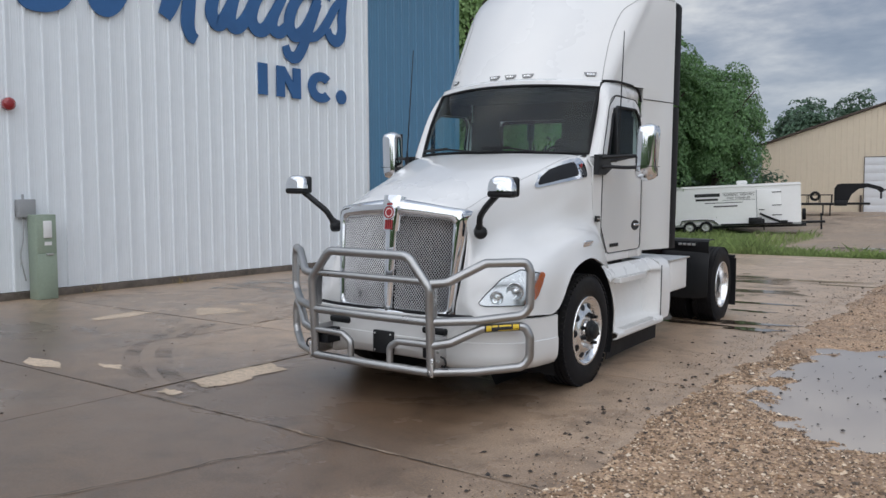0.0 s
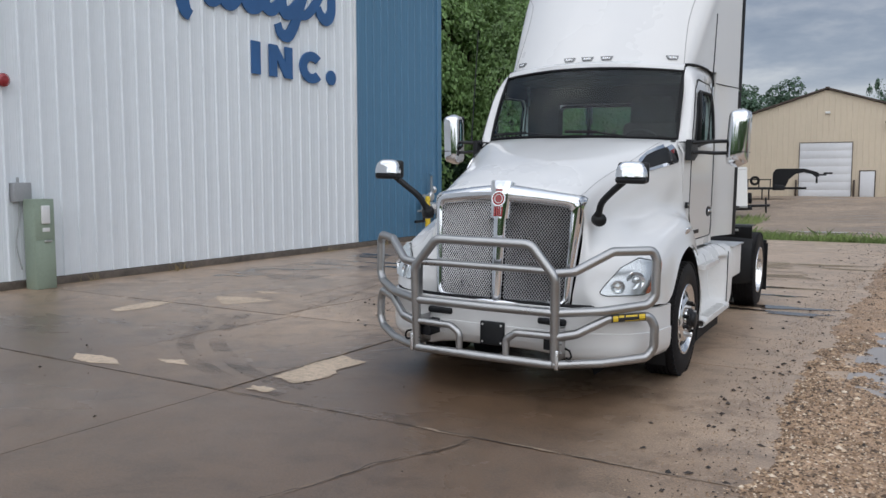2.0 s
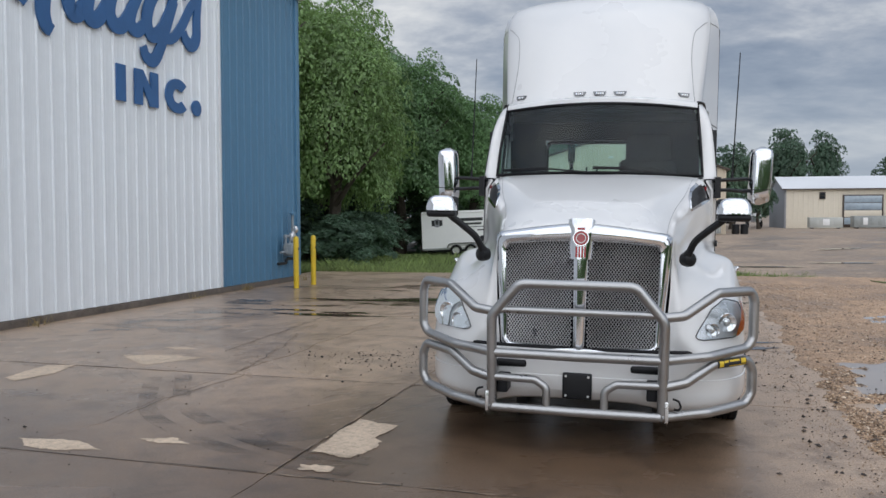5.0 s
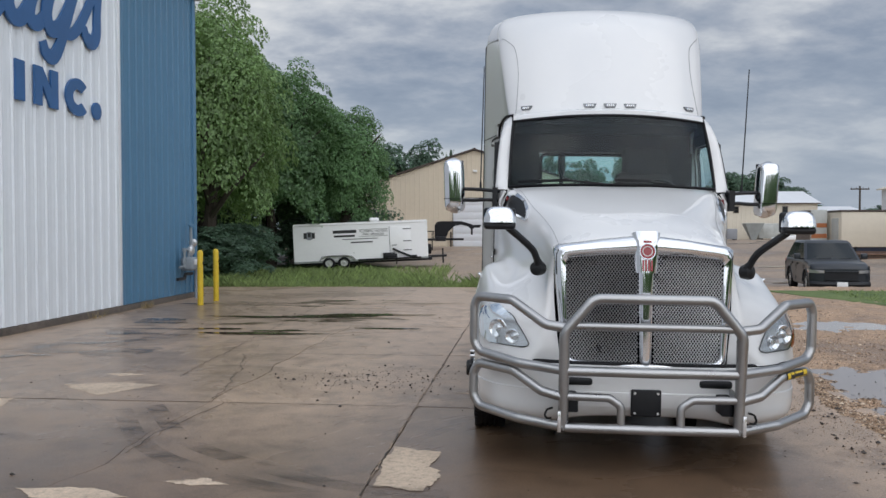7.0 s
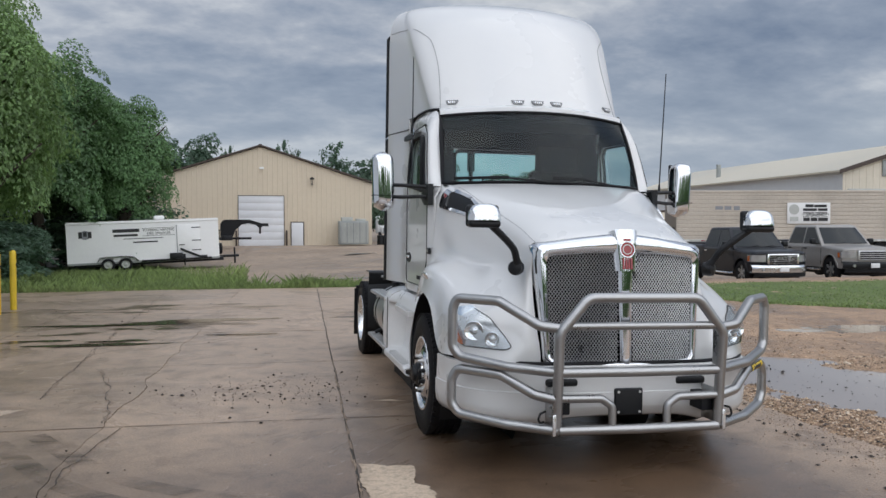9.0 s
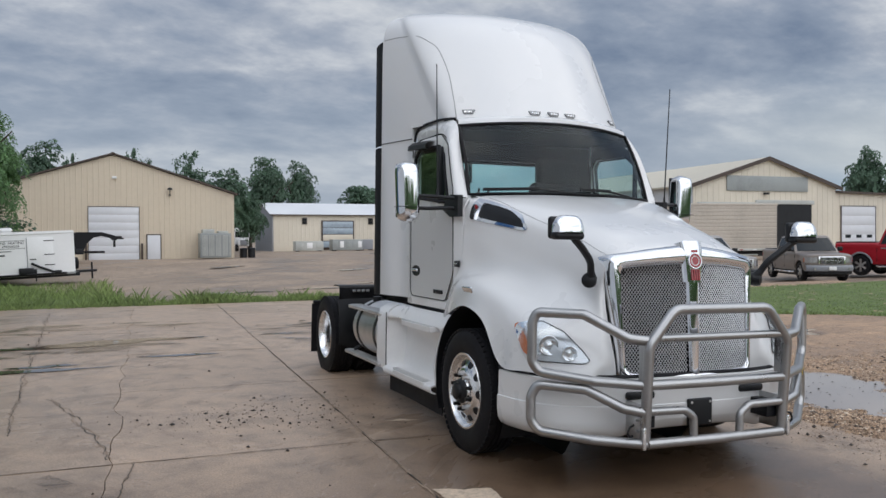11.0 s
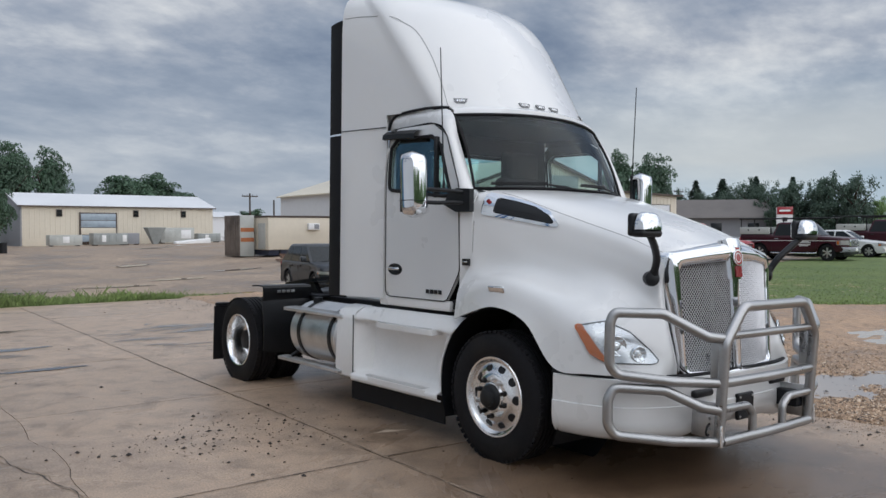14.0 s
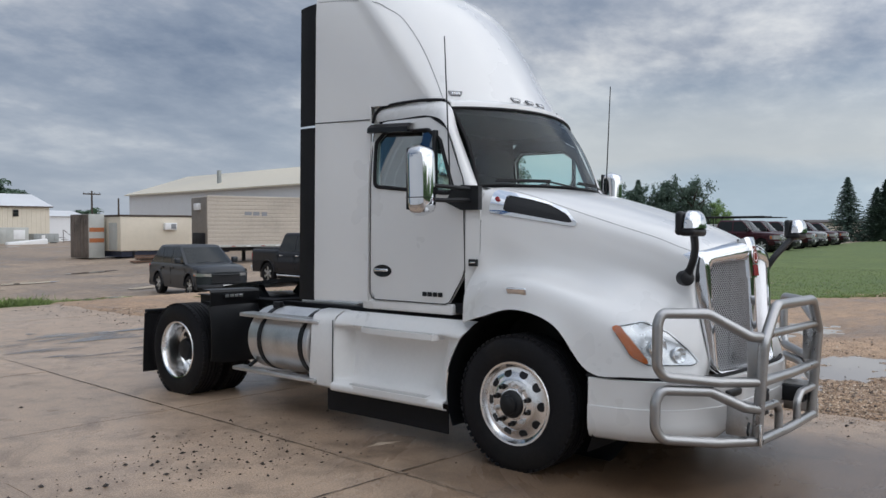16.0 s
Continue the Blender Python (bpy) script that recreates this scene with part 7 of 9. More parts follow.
def bough_crown(seed, boughs, per, leaf, squash=1.12, core=700):
    """A crown of drooping leafy boughs over a dense dark heart, in a unit ball."""
    r = random.Random(seed)
    verts, faces = [], []

    def put(p, n, s):
        t = n.orthogonal().normalized()
        t = Matrix.Rotation(r.uniform(0, 6.28), 3, n) @ t
        b = n.cross(t)
        o = len(verts)
        verts.extend([p - t * s, p + b * s * .6, p + t * s, p - b * s * .6])
        faces.append((o, o + 1, o + 2, o + 3))
    done = 0
    while done < boughs:
        d = Vector((r.gauss(0, 1), r.gauss(0, 1), r.gauss(.12, 1))).normalized()
        if d.z < -.8:
            continue
        done += 1
        lump = 1 + .30 * noise.noise(d * 1.9 + Vector((seed, 0, 0))) + .20 * noise.noise(d * 4.6 + Vector((0, seed, 0)))
        c = d * lump * r.uniform(.60, .96)
        c.z *= squash
        a, flat = r.uniform(.12, .30), r.uniform(.32, .6)
        up = (d * .75 + Vector((0, 0, .75)) + Vector((r.gauss(0, .2), r.gauss(0, .2), 0))).normalized()
        e1 = up.orthogonal().normalized()
        e2 = up.cross(e1)
        for _ in range(int(per * (a / .22) ** 1.6)):
            cz, an = r.uniform(-.25, 1.0), r.uniform(0, 6.283)
            rho = math.sqrt(max(0, 1 - cz * cz)) * r.uniform(.7, 1.12)
            q = e1 * math.cos(an) * rho + e2 * math.sin(an) * rho
            p = c + q * a + up * a * flat * cz * r.uniform(.75, 1.08)
            p.z -= .16 * a * rho * rho
            n = (q * .45 + up * (cz * .5 + .6) + Vector((r.gauss(0, .38), r.gauss(0, .38), r.gauss(0, .38)))).normalized()
            put(p, n, leaf * r.uniform(.6, 1.25))
    for _ in range(core):
        d = Vector((r.gauss(0, 1), r.gauss(0, 1), r.gauss(0, 1))).normalized()
        p = d * r.uniform(.35, .68)
        p.z *= squash
        put(p, (d + Vector((r.gauss(0, .5), r.gauss(0, .5), r.gauss(0, .5)))).normalized(), leaf * 2.6)
    me = bpy.data.meshes.new("crown")
    me.from_pydata([tuple(v) for v in verts], [], faces)
    me.update()
    return me


def limb_mesh(seed, n=7):
    """Trunk and limbs of unit height, crown centred at .62."""
    r = random.Random(seed)
    bm = bmesh.new()
    trunk = [Vector((.012 * math.sin(i * 1.7 + seed), .012 * math.cos(i * 1.3 + seed), i / 8 * .8)) for i in range(9)]
    add_tube(bm, trunk, [.028 * (1 - .085 * i) * (1.35 if i == 0 else 1) for i in range(9)], 9)
    for k in range(n):
        z = r.uniform(.22, .6)
        a = k * 2.4 + r.uniform(-.4, .4)
        L = r.uniform(.18, .30)
        p0 = Vector((0, 0, z))
        p1 = p0 + Vector((math.cos(a) * L * .5, math.sin(a) * L * .5, L * .45))
        p2 = p0 + Vector((math.cos(a + .2) * L, math.sin(a + .2) * L, L * .95))
        add_tube(bm, catmull([p0, p1, p2], 3), [.012, .011, .01, .009, .007, .005, .003], 6)
    me = mesh_of(bm, "trunk", BARK)
    return me


CROWNS = [bough_crown(3, 110, 60, .05, 1.15, 700), bough_crown(8, 110, 60, .05, 1.15, 700), bough_crown(14, 100, 60, .052, 1.0, 700), leaf_crown(21, 60, 60, .06, 1.2, .35)]
TRUNKS = [limb_mesh(1), limb_mesh(6), limb_mesh(9)]
NEAR_CROWNS = [bough_crown(31, 210, 190, .024), bough_crown(44, 210, 190, .024)]
BELT_CROWNS = [leaf_crown(61, 130, 75, .05, 1.25), leaf_crown(67, 110, 75, .05, 1.3, .2), leaf_crown(73, 70, 75, .045, 1.35, .3)]
FAR_CROWNS = [leaf_crown(51, 60, 45, .10), leaf_crown(57, 60, 45, .10)]
for me in CROWNS + NEAR_CROWNS + BELT_CROWNS + FAR_CROWNS:
    me.materials.append(LEAF)


def tree(x, y, h, r, k, label, low=.58, near=False, group="", dark=None):
    z = ground_z(x, y)
    t = thing("tree", label, "tree", Matrix.Translation((x, y, z - .05)) @ Matrix.Rotation(k * 1.9, 4, "Z"), group=group)
    tr = new("trunk", TRUNKS[k % 3])
    tr.parent = t
    tr.matrix_basis = Matrix.Diagonal((h, h, h, 1))
    cr = new("crown", (NEAR_CROWNS[k % 2] if near is True else FAR_CROWNS[k % 2] if near is None else BELT_CROWNS[k % 3] if near == "belt" else CROWNS[k % 4]))
    cr.parent = t
    half = h * low * .5
    cr.matrix_basis = Matrix.Translation((0, 0, h - half)) @ Matrix.Diagonal((r, r, half / 1.12, 1))
    if dark:
        cr.material_slots[0].link = "OBJECT"
        cr.material_slots[0].material = dark
    return t


# the wood behind the steel building and the box trailer
WOOD = "broad leafy green tree in the wood behind the trailer"
for k, (x, y, h, r) in enumerate([(-14.8, 57, 11.5, 3.4), (-18.5, 60, 12.6, 4.2), (-19.0, 53, 13.8, 4.4), (-23.0, 58, 16.0, 5.2), (-22.5, 47, 15.2, 4.4), (-26.5, 50, 17.4, 5.2), (-19.5, 41.5, 14.5, 3.9), (-24.0, 40, 17, 4.8), (-29, 44, 18, 5.4), (-17.4, 36.2, 12.5, 3.1), (-21.5, 33.5, 15, 4.0), (-27, 34, 17, 5.0), (-33, 52, 18, 6), (-17.6, 62.5, 10.5, 3.4)]):
    tree(x, y, h, r, k, WOOD, .86, True, "wood behind the trailer", LEAF_D if k in (0, 1, 2, 3, 13, 5, 8) else None)
# undergrowth at the wood's edge, its dark leaves added for the shade under trees
for k, (x, y, h, r) in enumerate([(-13.5, 55.0, 3.2, 2.6), (-17, 54.5, 3.4, 2.8), (-20, 49, 3.2, 2.6), (-19, 44, 3.0, 2.4), (-17.5, 39.5, 2.8, 2.2), (-16.4, 34.0, 2.4, 1.9), (-22, 44, 3.6, 3), (-25, 62, 6, 4.5), (-18, 64, 6, 4.5), (-32, 60, 7, 5), (-27, 40, 5, 4), (-25, 33, 4.5, 3.6), (-21.5, 37, 4, 3), (-34, 42, 6, 5), (-40, 50, 7, 6), (-14.5, 62, 5, 3.4), (-24, 53, 5.5, 4)]):
    tree(x, y, h, r, k, "low shade-darkened green bush at the edge of the wood", 1.0, False, "bushes by the wood", LEAF_F)
# single trees beyond the sheds
FAR = "distant leafy tree beyond the sheds"
for x, y, h, r, k in [(-18.5, 112, 13.5, 5.0, 0), (-13.2, 116, 13.9, 3.8, 1), (-9.0, 120, 13.2, 1.8, 3), (-1.8, 112, 13.3, 2.2, 3), (3.6, 109, 13.0, 2.9, 7), (8.0, 104, 10.6, 3.0, 4), (11.2, 106, 7.6, 2.0, 6), (20.1, 138, 15.6, 4.0, 8), (25.8, 139.5, 14.6, 3.0, 9), (38.5, 142, 12.3, 5.2, 10), (43.6, 143, 11.6, 4.8, 5), (47.5, 143.5, 9.6, 3.8, 2), (82.5, 74.5, 12.2, 3.0, 13), (87.0, 72.0, 12.4, 3.0, 12)]:
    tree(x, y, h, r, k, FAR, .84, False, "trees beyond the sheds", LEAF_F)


def belt(y):
    return 78 + .75 * max(0, y - 47) + 1.3 * math.sin(y * 1.7)


for k in range(28):
    y = 38.2 + k * 1.55
    h = 4.6 if k == 0 else 5.0 + 2.6 * math.sin(k * 1.7) ** 2
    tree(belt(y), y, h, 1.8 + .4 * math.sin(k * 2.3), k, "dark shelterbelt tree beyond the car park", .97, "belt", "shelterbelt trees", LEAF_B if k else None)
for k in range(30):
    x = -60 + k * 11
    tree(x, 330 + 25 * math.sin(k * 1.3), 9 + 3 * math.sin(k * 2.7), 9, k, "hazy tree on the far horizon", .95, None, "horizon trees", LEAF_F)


def conifer_mesh(seed):
    r = random.Random(seed)
    verts, faces = [], []
    for lvl in range(26):
        z = .06 + .92 * lvl / 25
        rad = .24 * (1 - z) ** .85 + .01
        n = max(6, int(22 * (1 - z) + 5))
        for k in range(n):
            a = 2 * math.pi * k / n + r.uniform(-.2, .2)
            L = rad * r.uniform(.7, 1.15)
            for q in range(7):
                t = (q + 1) / 7
                c = Vector((math.cos(a) * L * t, math.sin(a) * L * t, z - .05 * t + r.gauss(0, .006)))
                for _ in range(2):
                    s = .017 * r.uniform(.7, 1.3)
                    d = Vector((r.gauss(0, 1), r.gauss(0, 1), r.gauss(-.3, .5))).normalized()
                    e = d.orthogonal().normalized()
                    o = len(verts)
                    verts += [c - d * s, c + e * s * .5, c + d * s * 1.4, c - e * s * .5]
                    faces.append((o, o + 1, o + 2, o + 3))
    me = bpy.data.meshes.new("needles")
    me.from_pydata([tuple(v) for v in verts], [], faces)
    me.update()
    me.materials.append(NEEDLE)
    return me


CONIF = [conifer_mesh(2), conifer_mesh(5)]
for k, (x, y, h) in enumerate([(92.8, 28.0, 7.6), (100, 26.4, 6.6), (93.3, 24.0, 7.2), (95, 21.0, 8.4), (98.7, 19.0, 9.0), (79.5, 44.5, 7.0), (81.0, 48.5, 7.6), (85.5, 55.5, 8.2), (92, 64, 8.6), (98, 72, 9.0), (78.6, 41.4, 5.8)]):
    t = thing("conifer_tree", "dark spruce tree beyond the parked cars", "conifer", Matrix.Translation((x, y, ground_z(x, y))) @ Matrix.Rotation(k, 4, "Z"), group="spruces")
    bm = bmesh.new()
    add_cyl(bm, (0, 0, 0), (0, 0, .95), .016, .002, seg=8)
    a = part("trunk", bm, BARK, t)
    b = new("needles", CONIF[k % 2])
    b.parent = t
    a.matrix_basis = b.matrix_basis = Matrix.Diagonal((h * (1.5 + .2 * (k % 3)), h * 1.5, h, 1))

# ---------------- sheds ----------------
BEIGE = material("beige_ribbed_steel", (0.62, 0.53, 0.405), 0.5, vary=0.04, scale=0.5)
CREAM = material("cream_painted_siding", (0.71, 0.64, 0.52), 0.5, vary=0.05, scale=0.5)
BROWN = material("dark_brown_trim", (0.06, 0.04, 0.03), 0.5, vary=0.1)
ROOFW = material("white_metal_roof", (0.72, 0.73, 0.74), 0.4, vary=0.04, scale=0.4)
ROOFC = material("cream_metal_roof", (0.66, 0.60, 0.48), 0.45, vary=0.05, scale=0.4)
DOORW = material("white_sectional_door", (0.70, 0.71, 0.73), 0.45, vary=0.04, scale=0.6)
GREYW = material("grey_siding", (0.26, 0.27, 0.29), 0.55, vary=0.06, scale=0.5)
HVAC = material("weathered_grey_housing", (0.32, 0.34, 0.33), 0.5, vary=0.1, scale=2)
HVACL = material("pale_grey_housing", (0.48, 0.49, 0.46), 0.5, vary=0.1, scale=2)
DKGLASS = material("dark_window_glass", (0.012, 0.016, 0.018), 0.05, vary=0.05, spec=0.3)
# pale blue sky reflection painted into the pane colour
PALEGLASS = material("sky_lit_door_glass", (0.35, 0.42, 0.48), 0.12, vary=0.1, coat=0.4)


def ribbed_wall(x0, x1, z0, top, y, pitch, rib=.025):
    """A ribbed wall facing -y whose height follows top(x)."""
    bm = bmesh.new()
    n = round((x1 - x0) / pitch)
    line = []
    for k in range(n):
        x = x0 + (k + .5) * (x1 - x0) / n
        line += [(x - .05, 0), (x - .02, rib), (x + .02, rib), (x + .05, 0)]
    line = [(x0, 0)] + line + [(x1, 0)]
    add_grid(bm, [[(x, y - d, z0) for x, d in line], [(x, y - d, top(x)) for x, d in line]])
    return bm


def sectional_door(parent, x0, x1, z0, z1, y, panels, name="overhead_door", mat=None):
    d = new(name)
    d.parent = parent
    bm = bmesh.new()
    for lo, hi in (((x0 - .05, z0), (x0, z1 + .05)), ((x1, z0), (x1 + .05, z1 + .05)), ((x0, z1), (x1, z1 + .05))):
        add_box(bm, (lo[0], y - .06, lo[1]), (hi[0], y + .02, hi[1]))
    part("door_frame", bm, BROWN, d)
    h = (z1 - z0) / panels
    for k in range(panels):
        part("door_panel", box((x0, y - .03, z0 + k * h + .004), (x1, y + .02, z0 + (k + 1) * h - .004), 0.004), mat or DOORW, d)
    return d


shed = thing("beige_shed", "beige ribbed steel shed with brown roof edge and white door", "shed")
gz = lambda x: 9.05 - abs(x + 5.85) * .318
part("front_wall", ribbed_wall(-16.1, 4.4, -.3, gz, 77.5, .45), BEIGE, shed, smooth=False)
part("side_wall", box((4.2, 77.52, -.3), (4.4, 104, 5.8)), BEIGE, shed)
part("back_wall", box((-16.1, 103.8, -.3), (4.2, 104, 5.8)), BEIGE, shed)
part("far_wall", box((-16.1, 77.52, -.3), (-15.9, 103.8, 5.8)), BEIGE, shed)
for a, b in (((-16.4, 5.74), (-5.85, 9.1)), ((-5.85, 9.1), (4.7, 5.74))):
    bm = bmesh.new()
    add_prism(bm, [a, b, (b[0], b[1] + .14), (a[0], a[1] + .14)], 77.2, 104.2, axis=1)
    rf = part("roof_slope", bm, BROWN, shed)
part("ridge_cap", box((-6.0, 77.18, 9.12), (-5.7, 104.2, 9.27), 0.02), BROWN, shed)
sectional_door(shed, -7.84, -3.78, -.12, 4.56, 77.46, 7)
part("walk_door", box((-3.1, 77.40, -.1), (-2.02, 77.47, 2.12), 0.01), DOORW, shed)
bm = bmesh.new()
for lo, hi in (((-3.18, -.1), (-3.1, 2.2)), ((-2.02, -.1), (-1.94, 2.2)), ((-3.1, 2.12), (-2.02, 2.2))):
    add_box(bm, (lo[0], 77.38, lo[1]), (hi[0], 77.47, hi[1]))
part("walk_door_frame", bm, BROWN, shed)
bm = bmesh.new()
add_lathe(bm, [(.22, 0), (.2, .12), (.08, .2), (.0005, .22)], Matrix.Translation((-1.2, 77.15, 6.1)), 14)
add_box(bm, (-1.26, 77.12, 5.6), (-1.14, 77.45, 5.75))
add_cyl(bm, (-1.2, 77.2, 5.7), (-1.2, 77.2, 6.1), .04, seg=8)
part("wall_lamp", bm, BLACK, shed)
part("gable_lamp", box((-5.95, 77.3, 7.0), (-5.55, 77.46, 7.2), 0.03), LABEL_W, shed)
part("door_slot", box((-5.9, 77.42, 1.9), (-5.2, 77.45, 2.05), 0.01), BLACK, shed)
for x in (-8.05, -3.55):
    part("guard_post", box((x - .08, 77.2, -.1), (x + .08, 77.36, 1.4), 0.02), BROWN, shed)
hv = thing("hvac_unit", "large grey slatted air conditioning unit beside the shed", "air conditioner", Matrix.Translation((2.45, 75.9, ground_z(2.4, 75.9))))
part("housing", box((-1.35, -.7, .1), (1.3, .8, 2.25), 0.03), HVAC, hv)
for k in range(22):
    part("slat", box((-1.28 + k * .116, -.745, .25), (-1.21 + k * .116, -.70, 2.1)), HVACL if k % 5 else HVAC, hv)
part("top_unit", box((-1.1, -.4, 2.25), (-.1, .6, 2.6), 0.02), HVACL, hv)
part("top_unit", box((.25, -.4, 2.25), (1.1, .6, 2.45), 0.02), HVACL, hv)
bn = thing("plastic_drum", "dark plastic drums beside the shed", "drum", Matrix.Translation((5.3, 78, -.02)))
for dx in (0, .75):
    bm = bmesh.new()
    add_lathe(bm, [(.0005, 0), (.33, 0), (.35, .3), (.33, .6), (.35, .9), (.0005, .95)], Matrix.Translation((dx, 0, 0)), 18)
    part("drum", bm, BLACK, bn)

ws = thing("white_roof_shed", "long cream shed with white roof and grey end", "shed")
part("front_wall", ribbed_wall(15.75, 40.6, -.05, lambda x: 5.1, 114.0, .6), CREAM, ws, smooth=False)
bm = bmesh.new()
add_prism(bm, [(114.0, -.05), (126.0, -.05), (126.0, 5.1), (120.0, 6.75), (114.0, 5.1)], 15.55, 15.75, axis=0)
part("end_wall", bm, GREYW, ws)
bm = bmesh.new()
add_prism(bm, [(114.05, -.05), (126.0, -.05), (126.0, 5.1), (120.0, 6.75), (114.05, 5.1)], 40.6, 40.8, axis=0)
part("end_wall", bm, CREAM, ws)
for a, b in (((113.6, 5.05), (120.0, 6.85)), ((120.0, 6.85), (126.4, 5.05))):
    bm = bmesh.new()
    add_prism(bm, [a, b, (b[0], b[1] + .1), (a[0], a[1] + .1)], 15.2, 41.1, axis=0)
    part("roof_slope", bm, ROOFW, ws)
part("eave_trim", box((15.2, 113.55, 4.96), (41.1, 113.68, 5.1)), BROWN, ws)
part("base_skirt", box((15.8, 113.9, -.05), (40.6, 113.97, .9)), CREAM, ws)
for x in (20.1, 29.8, 36.4):
    w = part("window", box((x - .36, 113.86, 3.75), (x + .36, 113.97, 4.65), 0.02), BROWN, ws)
    part("pane", box((x - .27, 113.84, 3.84), (x + .27, 113.87, 4.18)), DKGLASS, w)
    part("pane", box((x - .27, 113.84, 4.24), (x + .27, 113.87, 4.56)), DKGLASS, w)
dd = part("glass_door", box((22.5, 113.85, .1), (27.3, 113.97, 4.3), 0.02), BROWN, ws, "overhead door with large sky-lit panes")
for k, mt in enumerate((PALEGLASS, CREAM, PALEGLASS, PALEGLASS)):
    part("door_pane", box((22.7, 113.80, .5 + k * .93), (27.1, 113.86, 1.36 + k * .93), 0.01), mt, dd)

# equipment standing before the long shed
def crate(name, label, cat, x, y, sx, sy, sz, mat, louvre=0, legs=True):
    z = ground_z(x, y)
    t = thing(name, label, cat, Matrix.Translation((x, y, z)))
    part("housing", box((-sx / 2, -sy / 2, .12 if legs else 0), (sx / 2, sy / 2, sz), 0.03), mat, t)
    if legs:
        for a in (-1, 1):
            part("skid", box((a * sx * .4 - .08, -sy / 2, 0), (a * sx * .4 + .08, sy / 2, .13)), BROWN, t)
    for k in range(louvre):
        u = -sx / 2 + sx * (k + .5) / louvre
        part("service_label" if k % 2 else "access_panel", box((u - sx / louvre * .3, -sy / 2 - .03, sz * .3), (u + sx / louvre * .3, -sy / 2 + .01, sz * .85), 0.01), LABEL_W if k % 3 == 1 else mat, t)
    return t


crate("rooftop_unit", "pale grey packaged air handling unit on the ground", "air conditioner", 19.6, 110, 3.8, 1.6, 1.4, HVACL, 3)
crate("rooftop_unit", "dark grey packaged air handling unit with white labels", "air conditioner", 24.6, 109, 4.2, 1.8, 1.55, HVAC, 5)
crate("generator_box", "dark grey steel equipment cabinet on skids", "cabinet", 27.6, 109.5, 1.6, 1.5, 1.5, GREYW, 0)
crate("rooftop_unit", "beige grey long equipment housing on skids", "air conditioner", 33.6, 110, 4.6, 1.8, 2.1, HVACL, 2)
crate("rooftop_unit", "dark grey air handling unit beside the steps", "air conditioner", 38.6, 111, 3.2, 1.6, 1.25, HVAC, 4)
hop = thing("duct_hopper", "dark tapered sheet metal hopper on the ground", "hopper", Matrix.Translation((30.4, 108.8, 0)))
bm = bmesh.new()
add_grid(bm, [[(-1.2, -.8, 2.3), (1.2, -.8, 2.3), (1.2, .8, 2.3), (-1.2, .8, 2.3)], [(-.25, -.25, .1), (.3, -.25, .1), (.3, .25, .1), (-.25, .25, .1)]], closed_u=True)
solid(bm, .05)
part("cone", bm, HVAC, hop)
part("stand", box((-.35, -.35, 0), (.4, .35, .12)), BROWN, hop)
sh = thing("wrapped_duct", "white plastic wrapped duct lying on the ground", "duct", Matrix.Translation((34.5, 106.5, 0)))
bm = bmesh.new()
add_box(bm, (-2.4, -.5, 0), (2.4, .5, .7), .2, 4)
for v in bm.verts:
    v.co.z += .12 * fbm(v.co.x, v.co.y, 1.2, 2) * (v.co.z > .1) + .08 * v.co.x * (v.co.z > .3)
part("wrap", bm, LABEL_W, sh)
st = thing("entry_steps", "dark metal steps with railing at the shed end", "steps", Matrix.Translation((41.6, 112.5, 0)))
for k in range(4):
    part("tread", box((-.1 + k * .35, -.6, .95 - k * .24), (.28 + k * .35, .6, 1.0 - k * .24)), BROWN, st)
bm = bmesh.new()
add_tube(bm, [(0, -.6, 2.0), (1.3, -.6, 1.0), (1.3, -.6, 0)], .04, 6)
add_tube(bm, [(0, -.6, 2.0), (0, -.6, 0)], .04, 6)
part("handrail", bm, BROWN, st)

# white hut further off
hut = thing("white_hut", "distant small white building with low roof", "building")
part("hut_wall", box((47, 138, -.1), (58, 150, 4.3)), ROOFW, hut)
bm = bmesh.new()
add_prism(bm, [(137.6, 4.3), (150.4, 4.3), (144, 5.4)], 46.6, 58.4, axis=0)
part("roof", bm, ROOFW, hut)
# white semi tractor and green tarp trailer far behind
semi = thing("distant_semi", "distant white lorry cab facing the yard", "truck", Matrix.Translation((12.6, 121, 0)))
part("cab", box((-1.1, -.5, .7), (1.1, 1.6, 3.3), .15, 3), LABEL_W, semi)
part("hood", box((-.8, -2.0, .7), (.8, -.5, 1.8), .2, 3), LABEL_W, semi)
part("windscreen", box((-.95, -.56, 2.0), (.95, -.48, 2.8), .03), DKGLASS, semi)
part("grille", box((-.5, -2.06, .8), (.5, -1.98, 1.6), .03), GREYW, semi)
for sx in (-1, 1):
    bm = bmesh.new()
    add_cyl(bm, (sx * .7, -1.3, .5), (sx * 1.05, -1.3, .5), .5, seg=20)
    part("wheel", bm, TYRE, semi)
GREEN = material("green_tarpaulin", (0.02, 0.17, 0.11), 0.6, vary=0.1)
tp = thing("tarp_trailer", "distant green tarpaulin grain trailer", "trailer", Matrix.Translation((9.3, 124, 0)))
part("tarp_body", box((-1.25, -.2, 1.0), (1.6, 9, 3.5), .1, 3), GREEN, tp)
part("underframe", box((-1.1, -.1, .5), (1.4, 9, 1.0), .03), CHASSIS, tp)
for sx in (-.9, 1.2):
    bm = bmesh.new()
    add_cyl(bm, (sx - .15, .8, .5), (sx + .15, .8, .5), .5, seg=18)
    part("wheel", bm, TYRE, tp)

